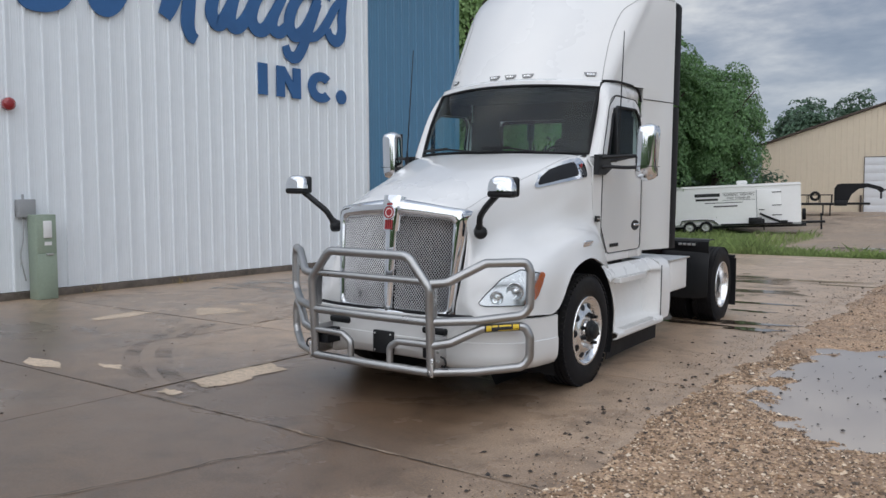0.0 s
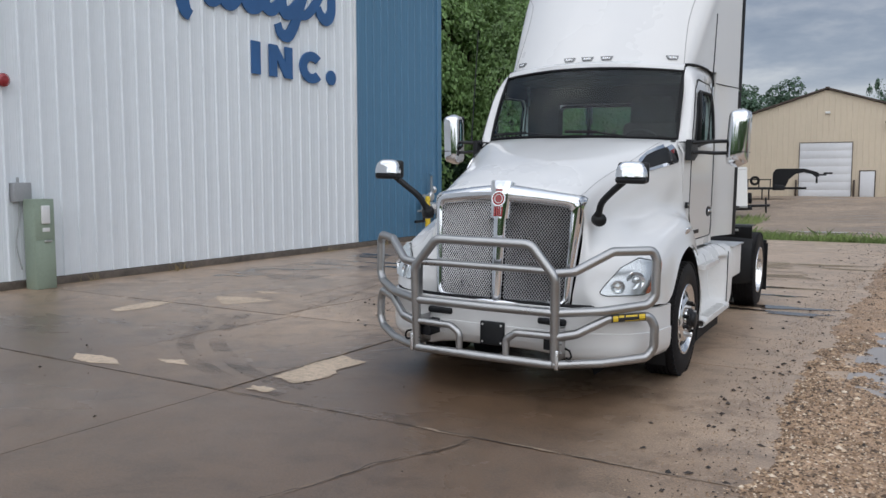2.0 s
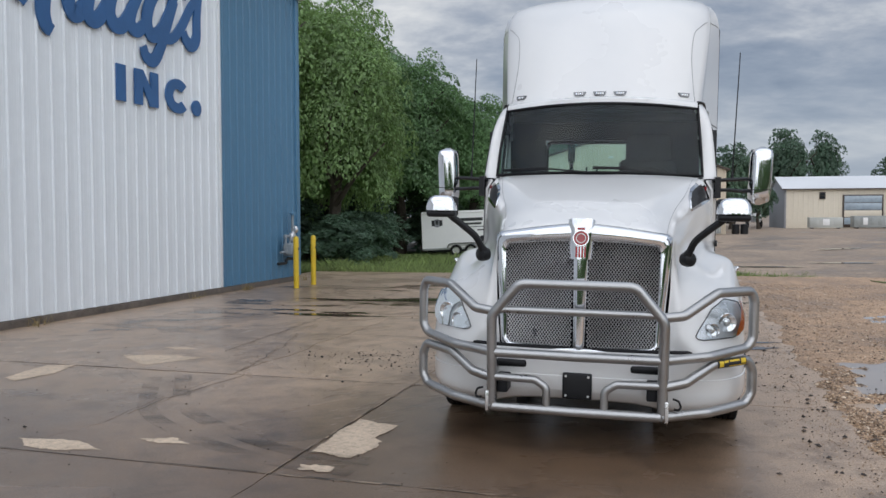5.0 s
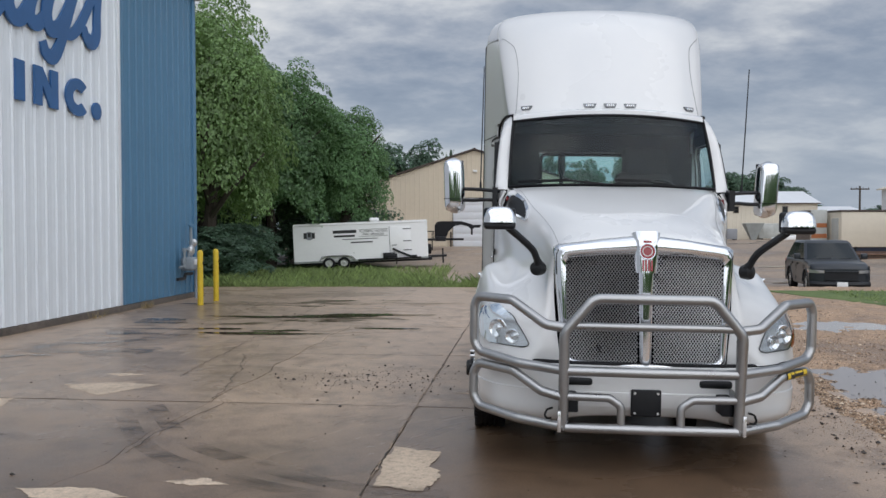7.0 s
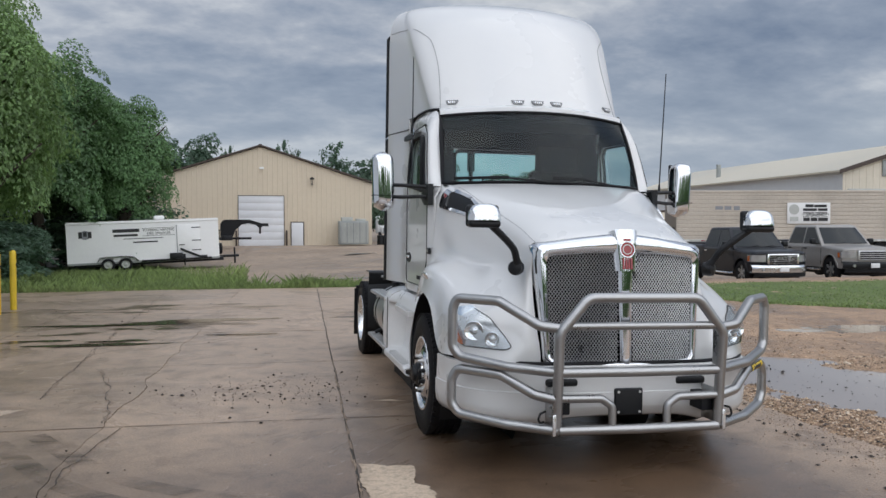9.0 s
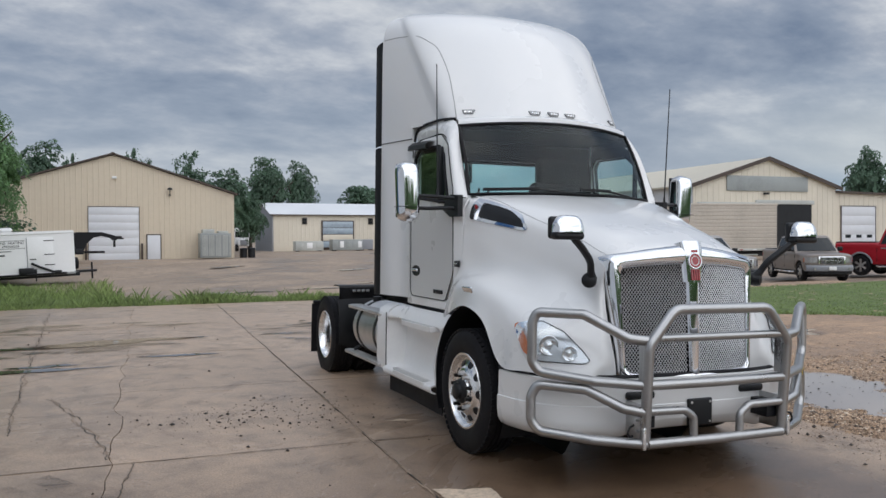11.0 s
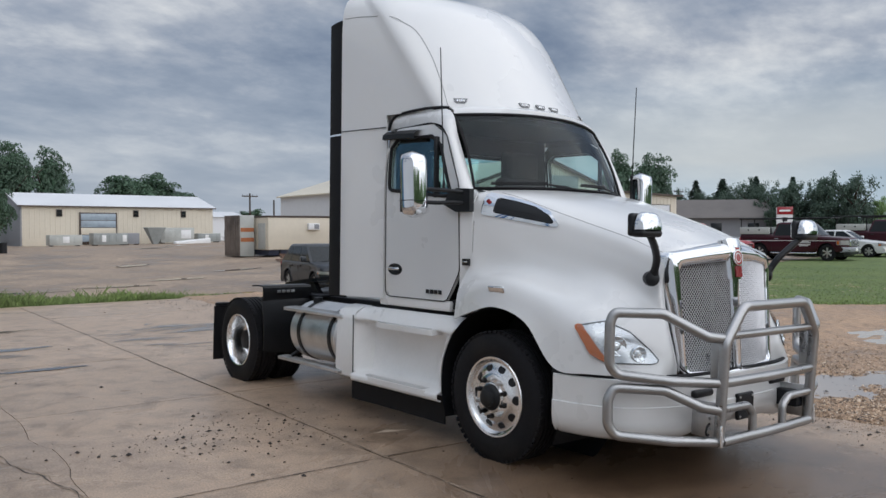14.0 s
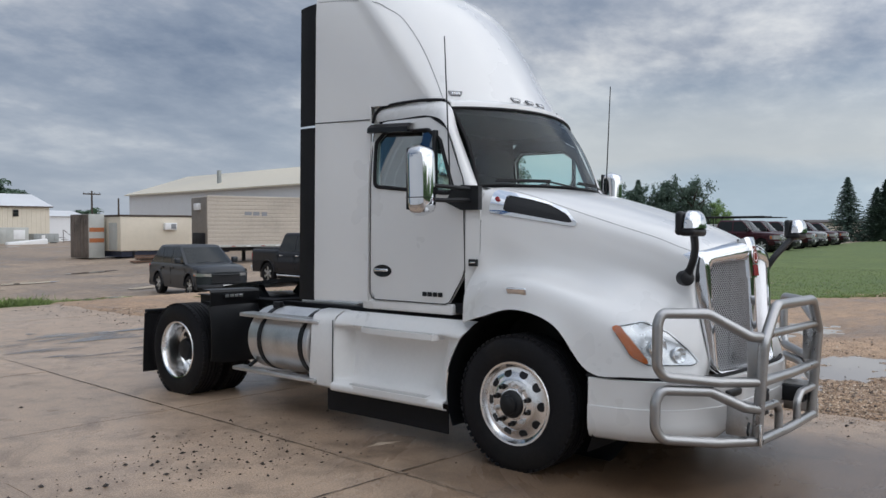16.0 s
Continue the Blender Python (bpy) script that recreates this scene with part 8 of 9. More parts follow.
# ---- the large cream building on the far side of the yard ----
big = thing("workshop_building", "large cream metal workshop with gable, open door and side bays", "building", Matrix.Translation((38.0, 47.0, ground_z(38, 47))) @ pose(0, 0, 0, 0, 0, -3))
gw = lambda x: 7.15 - abs(x) * .30
part("gable_wall", ribbed_wall(-6.6, 6.6, 0, gw, 0, .5), CREAM, big, smooth=False)
part("side_wall", box((-6.6, .02, 0), (-6.4, 33, 5.15)), ROOFW, big)
part("side_wall", box((6.4, .02, 0), (6.6, 33, 5.15)), CREAM, big)
part("back_wall", box((-6.4, 32.8, 0), (6.4, 33, 5.15)), CREAM, big)
for a, b in (((-7.0, 5.0), (0, 7.15)), ((0, 7.15), (7.0, 5.0))):
    bm = bmesh.new()
    add_prism(bm, [a, b, (b[0], b[1] + .12), (a[0], a[1] + .12)], -.25, 33.2, axis=1)
    part("roof_slope", bm, ROOFC, big)
    bm = bmesh.new()
    add_prism(bm, [(a[0], a[1] - .12), (b[0], b[1] - .12), (b[0], b[1] + .16), (a[0], a[1] + .16)], -.32, -.25, axis=1)
    part("rake_trim", bm, BROWN, big)
part("blank_sign", box((-3.7, -.1, 4.75), (3.8, -.03, 5.85), .02), HVAC, big, "blank weathered sign board")
# black panel in place of the unlit room behind the open door
part("open_doorway", box((-.9, -.045, 0), (4.2, -.03, 3.8)), BLACK, big, "black panel for the shaded open workshop doorway")
part("door_header", box((-1.1, -.12, 3.8), (4.4, -.03, 4.1), .02), HVACL, big)
part("sliding_door", box((-6.3, -.2, .05), (-1.0, -.06, 3.9), .02), HVACL, big)
part("flood_lamp", box((-.4, -.3, 4.5), (.0, -.06, 4.65), .03), BLACK, big)
bm = bmesh.new()
add_cyl(bm, (-4.5, 20, 5.4), (-4.5, 20, 7.0), .2, seg=12)
part("roof_flue", bm, HVAC, big)
ax = thing("workshop_annex", "low cream annex with white overhead doors", "building", Matrix.Translation((44.6, 47.0, ground_z(44, 47))) @ pose(0, 0, 0, 0, 0, -3))
part("front_wall", ribbed_wall(0.05, 10.5, 0, lambda x: 4.75 - .02 * x, 0, .5), CREAM, ax, smooth=False)
part("side_wall", box((10.4, .02, 0), (10.6, 14, 4.5)), CREAM, ax)
bm = bmesh.new()
add_prism(bm, [(0, 4.75), (11.2, 4.5), (11.2, 4.64), (0, 4.89)], -.35, 14.2, axis=1)
part("roof", bm, BROWN, ax)
for x0 in (.9, 6.0):
    d = sectional_door(ax, x0, x0 + 3.5, .05, 3.7, -.05, 5)
    for k in range(3):
        part("door_window", box((x0 + .4 + k * 1.1, -.095, 1.25), (x0 + .95 + k * 1.1, -.075, 1.5), .01), DKGLASS, d)
house = thing("brown_house", "low grey house with brown shingle hip roof", "house", Matrix.Translation((76, 57, .3)) @ pose(0, 0, 0, 0, 0, -50))
part("house_wall", box((-9, -4, 0), (9, 4, 2.9)), GREYW, house)
ROOFBR = material("brown_shingles", (0.15, 0.135, 0.125), 0.8, vary=0.12, scale=1.5)
bm = bmesh.new()
add_grid(bm, [[(-10, -5, 2.8), (10, -5, 2.8), (10, 5, 2.8), (-10, 5, 2.8)], [(-6, 0, 5.0), (6, 0, 5.0), (6, .01, 5.0), (-6, .01, 5.0)]], closed_u=True)
part("roof", bm, ROOFBR, house)
for x in (-6, -3, 1, 5):
    part("window", box((x - .6, -4.06, 1.0), (x + .6, -3.98, 2.2), .02), DKGLASS, house)

tsh = thing("tan_shed", "distant long low tan shed behind parked trucks", "shed", Matrix.Translation((122.0, 40.0, .1)) @ pose(0, 0, 0, 0, 0, -52))
part("shed_wall", box((0, 0, 0), (7.5, 4, 2.6)), CREAM, tsh)
bm = bmesh.new()
add_prism(bm, [(-.3, 2.6), (4.3, 2.6), (4.3, 2.75), (2, 3.1), (-.3, 2.75)], -.3, 7.8, axis=0)
part("roof", bm, BROWN, tsh)

# ---- box trailers and containers in the yard ----
# front end about half as bright as the fluted side
REEFER_END = material("dark_trailer_front", (0.27, 0.235, 0.20), 0.6, vary=0.18, scale=1.5)
REEFER = material("stained_white_fluted_steel", (0.52, 0.46, 0.39), 0.4, 0.1, vary=0.1, scale=1.2)
rf = thing("storage_semitrailer", "stained cream fluted box semitrailer without tractor", "trailer", Matrix.Translation((18.0, 45.0, -.3)) @ pose(0, 0, 0, 0, 0, -14))
# local x runs along the trailer's side, its end faces -x
bm = bmesh.new()
n = 12
line = []
for k in range(n):
    z = 1.2 + 2.85 * k / n
    line += [(z, 0), (z + .02, .022), (z + .19, .022), (z + .21, 0)]
add_grid(bm, [[(0, -d, z) for z, d in line], [(15.5, -d, z) for z, d in line]])
part("fluted_side", bm, REEFER, rf, smooth=False)
part("box_body", box((0, .01, 1.15), (15.5, 2.55, 4.1), .04), REEFER, rf)
part("top_rail", box((-.02, -.05, 4.0), (15.55, .06, 4.14), .02), REEFER, rf)
part("bottom_rail", box((-.02, -.05, 1.08), (15.55, .06, 1.22), .02), HVACL, rf)
part("front_end", box((-.06, .05, 1.2), (0.0, 2.5, 4.05), .02), REEFER_END, rf)
part("cooler_unit", box((-.3, .9, 3.3), (-.05, 1.5, 3.7), .03), LABEL_W, rf)
part("lower_hatch", box((-.1, .2, 1.25), (-.05, 2.3, 1.95), .02), RUBBER, rf)
SIGNW = LABEL_W
sg = part("sign_board", box((6.55, -.09, 2.15), (9.1, -.05, 3.4), .01), SIGNW, rf, "white sign board with black lettering bars")
for a, b, z0, z1 in ((7.62, 8.1, 3.12, 3.30), (8.14, 8.88, 3.12, 3.28), (7.48, 8.3, 2.90, 3.06), (8.36, 8.92, 2.90, 3.06), (7.5, 8.12, 2.76, 2.82), (8.2, 8.9, 2.76, 2.82), (7.7, 7.95, 2.64, 2.69), (8.0, 8.7, 2.64, 2.69), (7.5, 7.88, 2.30, 2.50), (7.93, 8.32, 2.30, 2.50), (8.37, 8.95, 2.30, 2.50)):
    part("print_bar", box((a, -.098, z0), (b, -.089, z1)), LABEL_K, sg)
bm = bmesh.new()
add_cyl(bm, (6.95, -.098, 3.0), (6.95, -.089, 3.0), .3, seg=24)
part("print_disc", bm, HVACL, sg)
part("print_bar", box((6.7, -.098, 2.3), (7.2, -.089, 2.55)), HVACL, sg)
for k in range(3):
    part("faded_mark", box((2.3 + k * .55, -.03, 3.0 - .02 * k), (2.75 + k * .5, -.018, 3.2)), GREYW, rf)
for x in (10.8, 12.1):
    for yy in (.1, 2.2):
        bm = bmesh.new()
        add_cyl(bm, (x, yy - .1, .5), (x, yy + .25, .5), .5, seg=22)
        part("wheel", bm, TYRE, rf)
part("underframe", box((.5, .5, .85), (15, 2.1, 1.1), .02), CHASSIS, rf)
for yy in (.4, 2.1):
    part("landing_leg", box((3.0, yy - .08, 0), (3.2, yy + .08, 1.1), .01), CHASSIS, rf)
for k in range(16):
    part("reflector", box((.5 + k * .95, -.065, 1.12), (.75 + k * .95, -.05, 1.17)), RED if k % 2 else LABEL_W, rf)

NAVY = material("navy_skirting", (0.012, 0.018, 0.04), 0.5, vary=0.15)
of = thing("office_trailer", "cream office trailer with dark skirting and wall air conditioner", "trailer", Matrix.Translation((19.5, 57.5, ground_z(19.5, 57.5))) @ pose(0, 0, 0, 0, 0, -2))
part("body", box((0, 0, .55), (9.0, 3.0, 3.05), .06, 3), CREAM, of)
part("roof_edge", box((-.06, -.06, 2.98), (9.06, 3.06, 3.12), .03), BROWN, of)
part("dark_skirt", box((.1, .08, .15), (8.9, 2.9, .55)), NAVY, of)
part("door", box((-.05, .45, .62), (.0, 1.6, 2.55), .01), HVACL, of)
ac = part("air_conditioner", box((3.25, -.3, 2.05), (4.2, .0, 2.55), .03), LABEL_W, of)
part("vent_slats", box((3.72, -.32, 2.12), (4.12, -.29, 2.48), .01), GREYW, ac)
for x in (1.0, 8.0):
    bm = bmesh.new()
    add_cyl(bm, (x, .1, .0), (x, .1, .6), .1, seg=8)
    part("support_jack", bm, CHASSIS, of)
cn = thing("rusty_van_box", "rusty grey box body with faded orange stripes", "container", Matrix.Translation((18.2, 59.4, ground_z(18.2, 59.4))) @ pose(0, 0, 0, 0, 0, 0))
RUST = material("rusty_grey_doors", (0.20, 0.165, 0.14), 0.75, vary=0.3, scale=2)
ORANGE = material("faded_orange_stripe", (0.46, 0.16, 0.06), 0.6, vary=0.15)
part("box_body", box((0, 0, .1), (1.15, 2.55, 3.2), .03), HVACL, cn)
for k in range(2):
    dr = part("rear_door", box((-.08, .03 + k * 1.27, .12), (-.0, 1.25 + k * 1.27, 3.18), .02), RUST, cn)
    for q in range(3):
        part("door_bar", box((-.13, .2 + k * 1.27 + q * .4, .2), (-.08, .27 + k * 1.27 + q * .4, 3.1)), RUST, dr)
for z in (1.2, 1.95):
    part("stripe", box((.03, -.012, z), (1.12, .0, z + .3)), ORANGE, cn)
lum = thing("lumber_pile", "stacked weathered boards on the yard", "lumber", Matrix.Translation((20.3, 52.6, -.3)) @ pose(0, 0, 0, 0, 0, -20))
WOODM = material("weathered_boards", (0.22, 0.13, 0.09), 0.8, vary=0.2, scale=3, island=0.4)
r = random.Random(4)
for k in range(16):
    part("board", box((-2.2 + r.uniform(-.4, .3), -.9 + .3 * (k % 5) + r.uniform(-.04, .04), .05 + .13 * (k // 5)), (2.0 + r.uniform(-.3, .5), -.66 + .3 * (k % 5), .13 + .13 * (k // 5))), WOODM, lum)

# power poles
for k, (x, y, h) in enumerate([(44.6, 110, 7.2), (49.5, 112, 6.4), (98, 75, 8)]):
    pl = thing("utility_pole", "distant wooden power pole with cross arm", "utility pole", Matrix.Translation((x, y, 0)), group="power poles")
    bm = bmesh.new()
    add_cyl(bm, (0, 0, 0), (0, 0, h), .16, .11, seg=10)
    part("pole", bm, BARK, pl)
    if k != 1:
        part("cross_arm", box((-1.2, -.08, h - .5), (1.2, .08, h - .34)), BARK, pl)
        for u in (-1.1, -.4, .4, 1.1):
            bm = bmesh.new()
            add_cyl(bm, (u, 0, h - .34), (u, 0, h - .16), .05, seg=8)
            part("insulator", bm, GREYW, pl)
# roadside sign beyond the cars
rs = thing("roadside_sign", "white and red roadside pylon sign with print bars", "sign", Matrix.Translation((58.0, 37.6, .3)) @ pose(0, 0, 0, 0, 0, -50))
part("panel", box((-.65, -.12, 1.9), (.65, .12, 3.4), .03), LABEL_W, rs)
part("panel_top", box((-.65, -.16, 2.75), (.65, -.12, 3.4), .01), RED, rs)
part("print_bar", box((-.45, -.17, 3.0), (.45, -.16, 3.15)), LABEL_W, rs)
part("print_bar", box((-.2, -.135, 2.15), (.2, -.12, 2.5)), LABEL_K, rs)
part("plinth", box((-.55, -.12, 0), (.55, .12, 1.9), .03), HVAC, rs)

# ---------------- white box trailer with gooseneck ----------------
def lettering(body, x0, x1, z0, z1, y, parent, mat=LABEL_K):
    """Flat words on a face that looks along -y."""
    cu = bpy.data.curves.new("lettering", "FONT")
    cu.body, cu.extrude = body, 0.004
    tmp = new("lettering_tmp", cu)
    bpy.context.view_layer.update()
    me = bpy.data.meshes.new_from_object(tmp.evaluated_get(bpy.context.evaluated_depsgraph_get()))
    bpy.data.objects.remove(tmp)
    lo = [min(v.co[k] for v in me.vertices) for k in (0, 1)]
    hi = [max(v.co[k] for v in me.vertices) for k in (0, 1)]
    for v in me.vertices:
        v.co = (x0 + (v.co.x - lo[0]) / (hi[0] - lo[0]) * (x1 - x0), y - v.co.z, z0 + (v.co.y - lo[1]) / (hi[1] - lo[1]) * (z1 - z0))
    me.materials.clear()
    me.materials.append(mat)
    ob = new("lettering", me)
    ob.parent = parent
    return ob


for body, x0, x1, z0, z1 in (("PLUMBING", 7.42, 8.22, 2.66, 2.76), ("HEATING", 8.32, 9.0, 2.66, 2.76), ("FIRE", 7.5, 7.86, 2.52, 2.62), ("PROTECTION", 7.94, 8.92, 2.52, 2.62)):
    lettering(body, x0, x1, z0, z1, -.094, sg)
TRW = material("white_trailer_skin", (0.88, 0.88, 0.87), 0.4, vary=0.03, scale=0.8)
bt = thing("box_trailer", "white enclosed tandem axle gooseneck cargo trailer on grass", "trailer", Matrix.Translation((-17.04, 51.24, ground_z(-15, 51) - .1)) @ pose(0, 0, 0, 0, -2.3, 10) @ Matrix.Diagonal((1.06, 1.0, .975, 1)))
bm = bmesh.new()
add_prism(bm, [(p.x, p.y) for p in [Vector(q) for q in fillet([Vector((0, .5)), Vector((8.05, .5)), Vector((8.05, 2.98)), Vector((0, 2.98))], .09, 5, True)]], 0, 2.5, axis=1)
part("body", bm, TRW, bt, angle=30)
part("roof_trim", box((-.02, -.03, 2.8), (8.07, 2.53, 2.9), .04), LABEL_W, bt)
bm = bmesh.new()
add_box(bm, (4.6, 1.0, 2.98), (5.2, 1.6, 3.24), .12, 4)
part("roof_vent", bm, LABEL_W, bt)
part("bottom_rail", box((0, -.03, .42), (8.05, .03, .54), .01), HVAC, bt)
part("underframe", box((.3, .15, .28), (8.3, 2.35, .5), .02), CHASSIS, bt)
part("side_brace", box((3.8, -.16, .45), (7.6, -.04, .56), .02), CHASSIS, bt)
dr = part("side_door", box((5.75, -.03, .55), (7.0, -.005, 2.62), .01), TRW, bt, "white side door with hinges")
for z in (1.0, 1.6, 2.4):
    part("hinge", box((6.55, -.05, z), (7.05, -.03, z + .05), .005), BLACK, dr)
part("latch", box((5.85, -.06, 1.35), (6.15, -.03, 1.4), .005), BLACK, dr)
part("door_edge", box((5.72, -.034, .55), (5.75, -.004, 2.62)), GREYW, dr)
for a, b, z0, z1 in ((2.35, 3.75, 2.28, 2.48), (2.4, 3.65, 2.03, 2.16), (3.9, 5.65, 2.47, 2.49), (3.9, 5.65, 2.02, 2.04), (2.9, 5.0, 1.86, 1.9), (3.4, 4.7, 1.62, 1.7)):
    part("print_bar", box((a, -.012, z0), (b, -.002, z1)), LABEL_K, bt)
for body, x0, x1, z0, z1 in (("PLUMBING", 3.95, 4.75, 2.29, 2.43), ("HEATING", 4.88, 5.6, 2.29, 2.43), ("FIRE", 4.15, 4.5, 2.09, 2.23), ("SPRINKLER", 4.6, 5.4, 2.09, 2.23)):
    lettering(body, x0, x1, z0, z1, -.006, bt)
bm = bmesh.new()
add_cyl(bm, (.95, -.012, 2.2), (.95, -.002, 2.2), .27, seg=24)
part("print_disc", bm, GREYW, bt)
for k in range(3):
    part("print_bar", box((.62 + k * .24, -.02, 2.02 + .1 * (k % 2)), (.8 + k * .24, -.011, 2.4)), LABEL_K, bt)
for x in (2.05, 2.95):
    w = new("wheel")
    w.parent = bt
    w.matrix_basis = Matrix.Translation((x, -.08, .37)) @ Matrix.Rotation(math.pi / 2, 4, "X")
    bm = bmesh.new()
    add_lathe(bm, [(.20, -.1), (.36, -.1), (.37, -.06), (.37, .06), (.36, .1), (.22, .11)], Matrix.Identity(4), 30)
    part("tyre", bm, TYRE, w)
    bm = bmesh.new()
    add_lathe(bm, [(.22, .1), (.2, .06), (.12, .05), (.06, .1), (.0005, .1)], Matrix.Identity(4), 24)
    part("rim", bm, HVACL, w)
bm = bmesh.new()
fz = [(1.5, .55), (1.62, .82), (2.0, .86), (3.0, .86), (3.4, .80), (3.65, .55)]
add_grid(bm, [[(x, -.22, z) for x, z in fz], [(x, .02, z) for x, z in fz]])
solid(bm, .03)
part("fender", bm, BLACK, bt)
part("spare_tyre", (lambda q: (add_lathe(q, [(.18, -.1), (.33, -.1), (.35, -.05), (.35, .05), (.33, .1), (.18, .1)], Matrix.Translation((8.2, .75, 1.0)) @ Matrix.Rotation(math.pi / 2, 4, "Y"), 28), q)[1])(bmesh.new()), TYRE, bt)
bm = bmesh.new()
add_lathe(bm, [(.19, .02), (.12, .05), (.0005, .05)], Matrix.Translation((8.2, .75, 1.0)) @ Matrix.Rotation(math.pi / 2, 4, "Y"), 20)
part("spare_rim", bm, HVACL, bt)
bm = bmesh.new()
add_box(bm, (8.05, .9, .42), (9.3, 1.6, .56), .02)
add_tube(bm, [(9.1, 1.25, .0), (9.1, 1.25, 1.0)], .05, 8)
part("tongue", bm, CHASSIS, bt)
bm = bmesh.new()
add_tube(bm, [(5.9, -.1, 1.15), (6.25, -.12, .95), (7.15, -.14, .52)], .06, 6)
add_box(bm, (5.45, -.2, .5), (6.15, -.04, .82), .03)
add_tube(bm, [(6.1, -.14, .5), (6.1, -.14, .12)], .04, 6)
add_box(bm, (7.0, -.2, .48), (7.35, -.05, .68), .02)
part("folded_jack", bm, BLACK, bt)
part("door_step", box((5.6, -.5, .5), (7.0, -.05, .56), .01), BLACK, bt)
part("tool_box", box((5.3, -.25, .55), (6.0, -.04, .9), .02), BLACK, bt)


# black gooseneck flatbed standing behind the box trailer
fb = thing("gooseneck_flatbed", "black steel gooseneck flatbed trailer behind the white trailer", "trailer", Matrix.Translation((-5.8, 69.6, ground_z(-7, 69.6))) @ pose(0, 0, 0, 0, 0, 6))
bm = bmesh.new()
add_prism(bm, [(-3.3, .75), (-3.3, 2.1), (-3.1, 2.4), (-2.8, 2.46), (-1.0, 2.46), (-.1, 2.2), (.08, 2.05), (.08, 1.82), (-.22, 1.82), (-.4, 2.0), (-1.0, 2.16), (-1.6, 2.05), (-2.1, 1.6), (-2.35, 1.0), (-2.4, .75)], 1.0, 1.4, axis=1)
part("gooseneck", bm, RUBBER, fb, "black steel gooseneck with arched underside")
for yy in (1.06, 1.3):
    part("coupler_post", box((-.16, yy - .05, 1.3), (-.02, yy + .05, 1.84), .01), RUBBER, fb)
part("coupler_bar", box((-.1, 1.05, 1.9), (.6, 1.35, 2.02), .02), RUBBER, fb)
part("lower_beam", box((-2.4, 1.08, .82), (-.8, 1.32, 1.0), .02), RUBBER, fb)
part("tool_tray", box((-3.25, .3, .75), (-2.4, 2.1, 1.15), .03), CHASSIS, fb)
part("bed", box((-10.5, 0, .8), (-3.3, 2.4, .98), .02), CHASSIS, fb)
for yy in (.02, 2.34):
    part("side_rail", box((-10.4, yy, 1.55), (-3.4, yy + .05, 1.63), .01), RUBBER, fb)
    for k in range(9):
        part("stake", box((-10.3 + k * .85, yy, .98), (-10.24 + k * .85, yy + .05, 1.6), .006), RUBBER, fb)
for xx in (-4.1, -3.6):
    part("landing_leg", box((xx, .5, 0), (xx + .1, .6, .85), .008), CHASSIS, fb)
for xx in (-8.2, -7.3):
    bm = bmesh.new()
    add_lathe(bm, [(.2, -.12), (.38, -.12), (.4, -.06), (.4, .06), (.38, .12), (.2, .12)], Matrix.Translation((xx, .1, .4)) @ Matrix.Rotation(math.pi / 2, 4, "X"), 24)
    part("tyre", bm, TYRE, fb)
bm = bmesh.new()
add_lathe(bm, [(.18, -.1), (.36, -.1), (.38, -.05), (.38, .05), (.36, .1), (.18, .1)], Matrix.Translation((-4.6, -.15, 1.5)) @ Matrix.Rotation(math.pi / 2, 4, "X"), 24)
part("spare_tyre", bm, TYRE, fb)

# ---------------- parked vehicles ----------------
def car_paint(name, c, metal=0.4):
    return material(name, c, 0.35, metal * .2, vary=0.05, scale=1.0, coat=0.45, spec=0.15)


CHR = ALU
HEADLAMP = material("parked_car_lamp", (0.55, 0.56, 0.57), 0.12, 0.6, vary=0.1, coat=0.6)


# shade inside the wheel painted as a dark barrel behind the spokes
SHADOW_RIM = material("shaded_wheel_barrel", (0.05, 0.05, 0.052), 0.5, 0.6, vary=0.1)


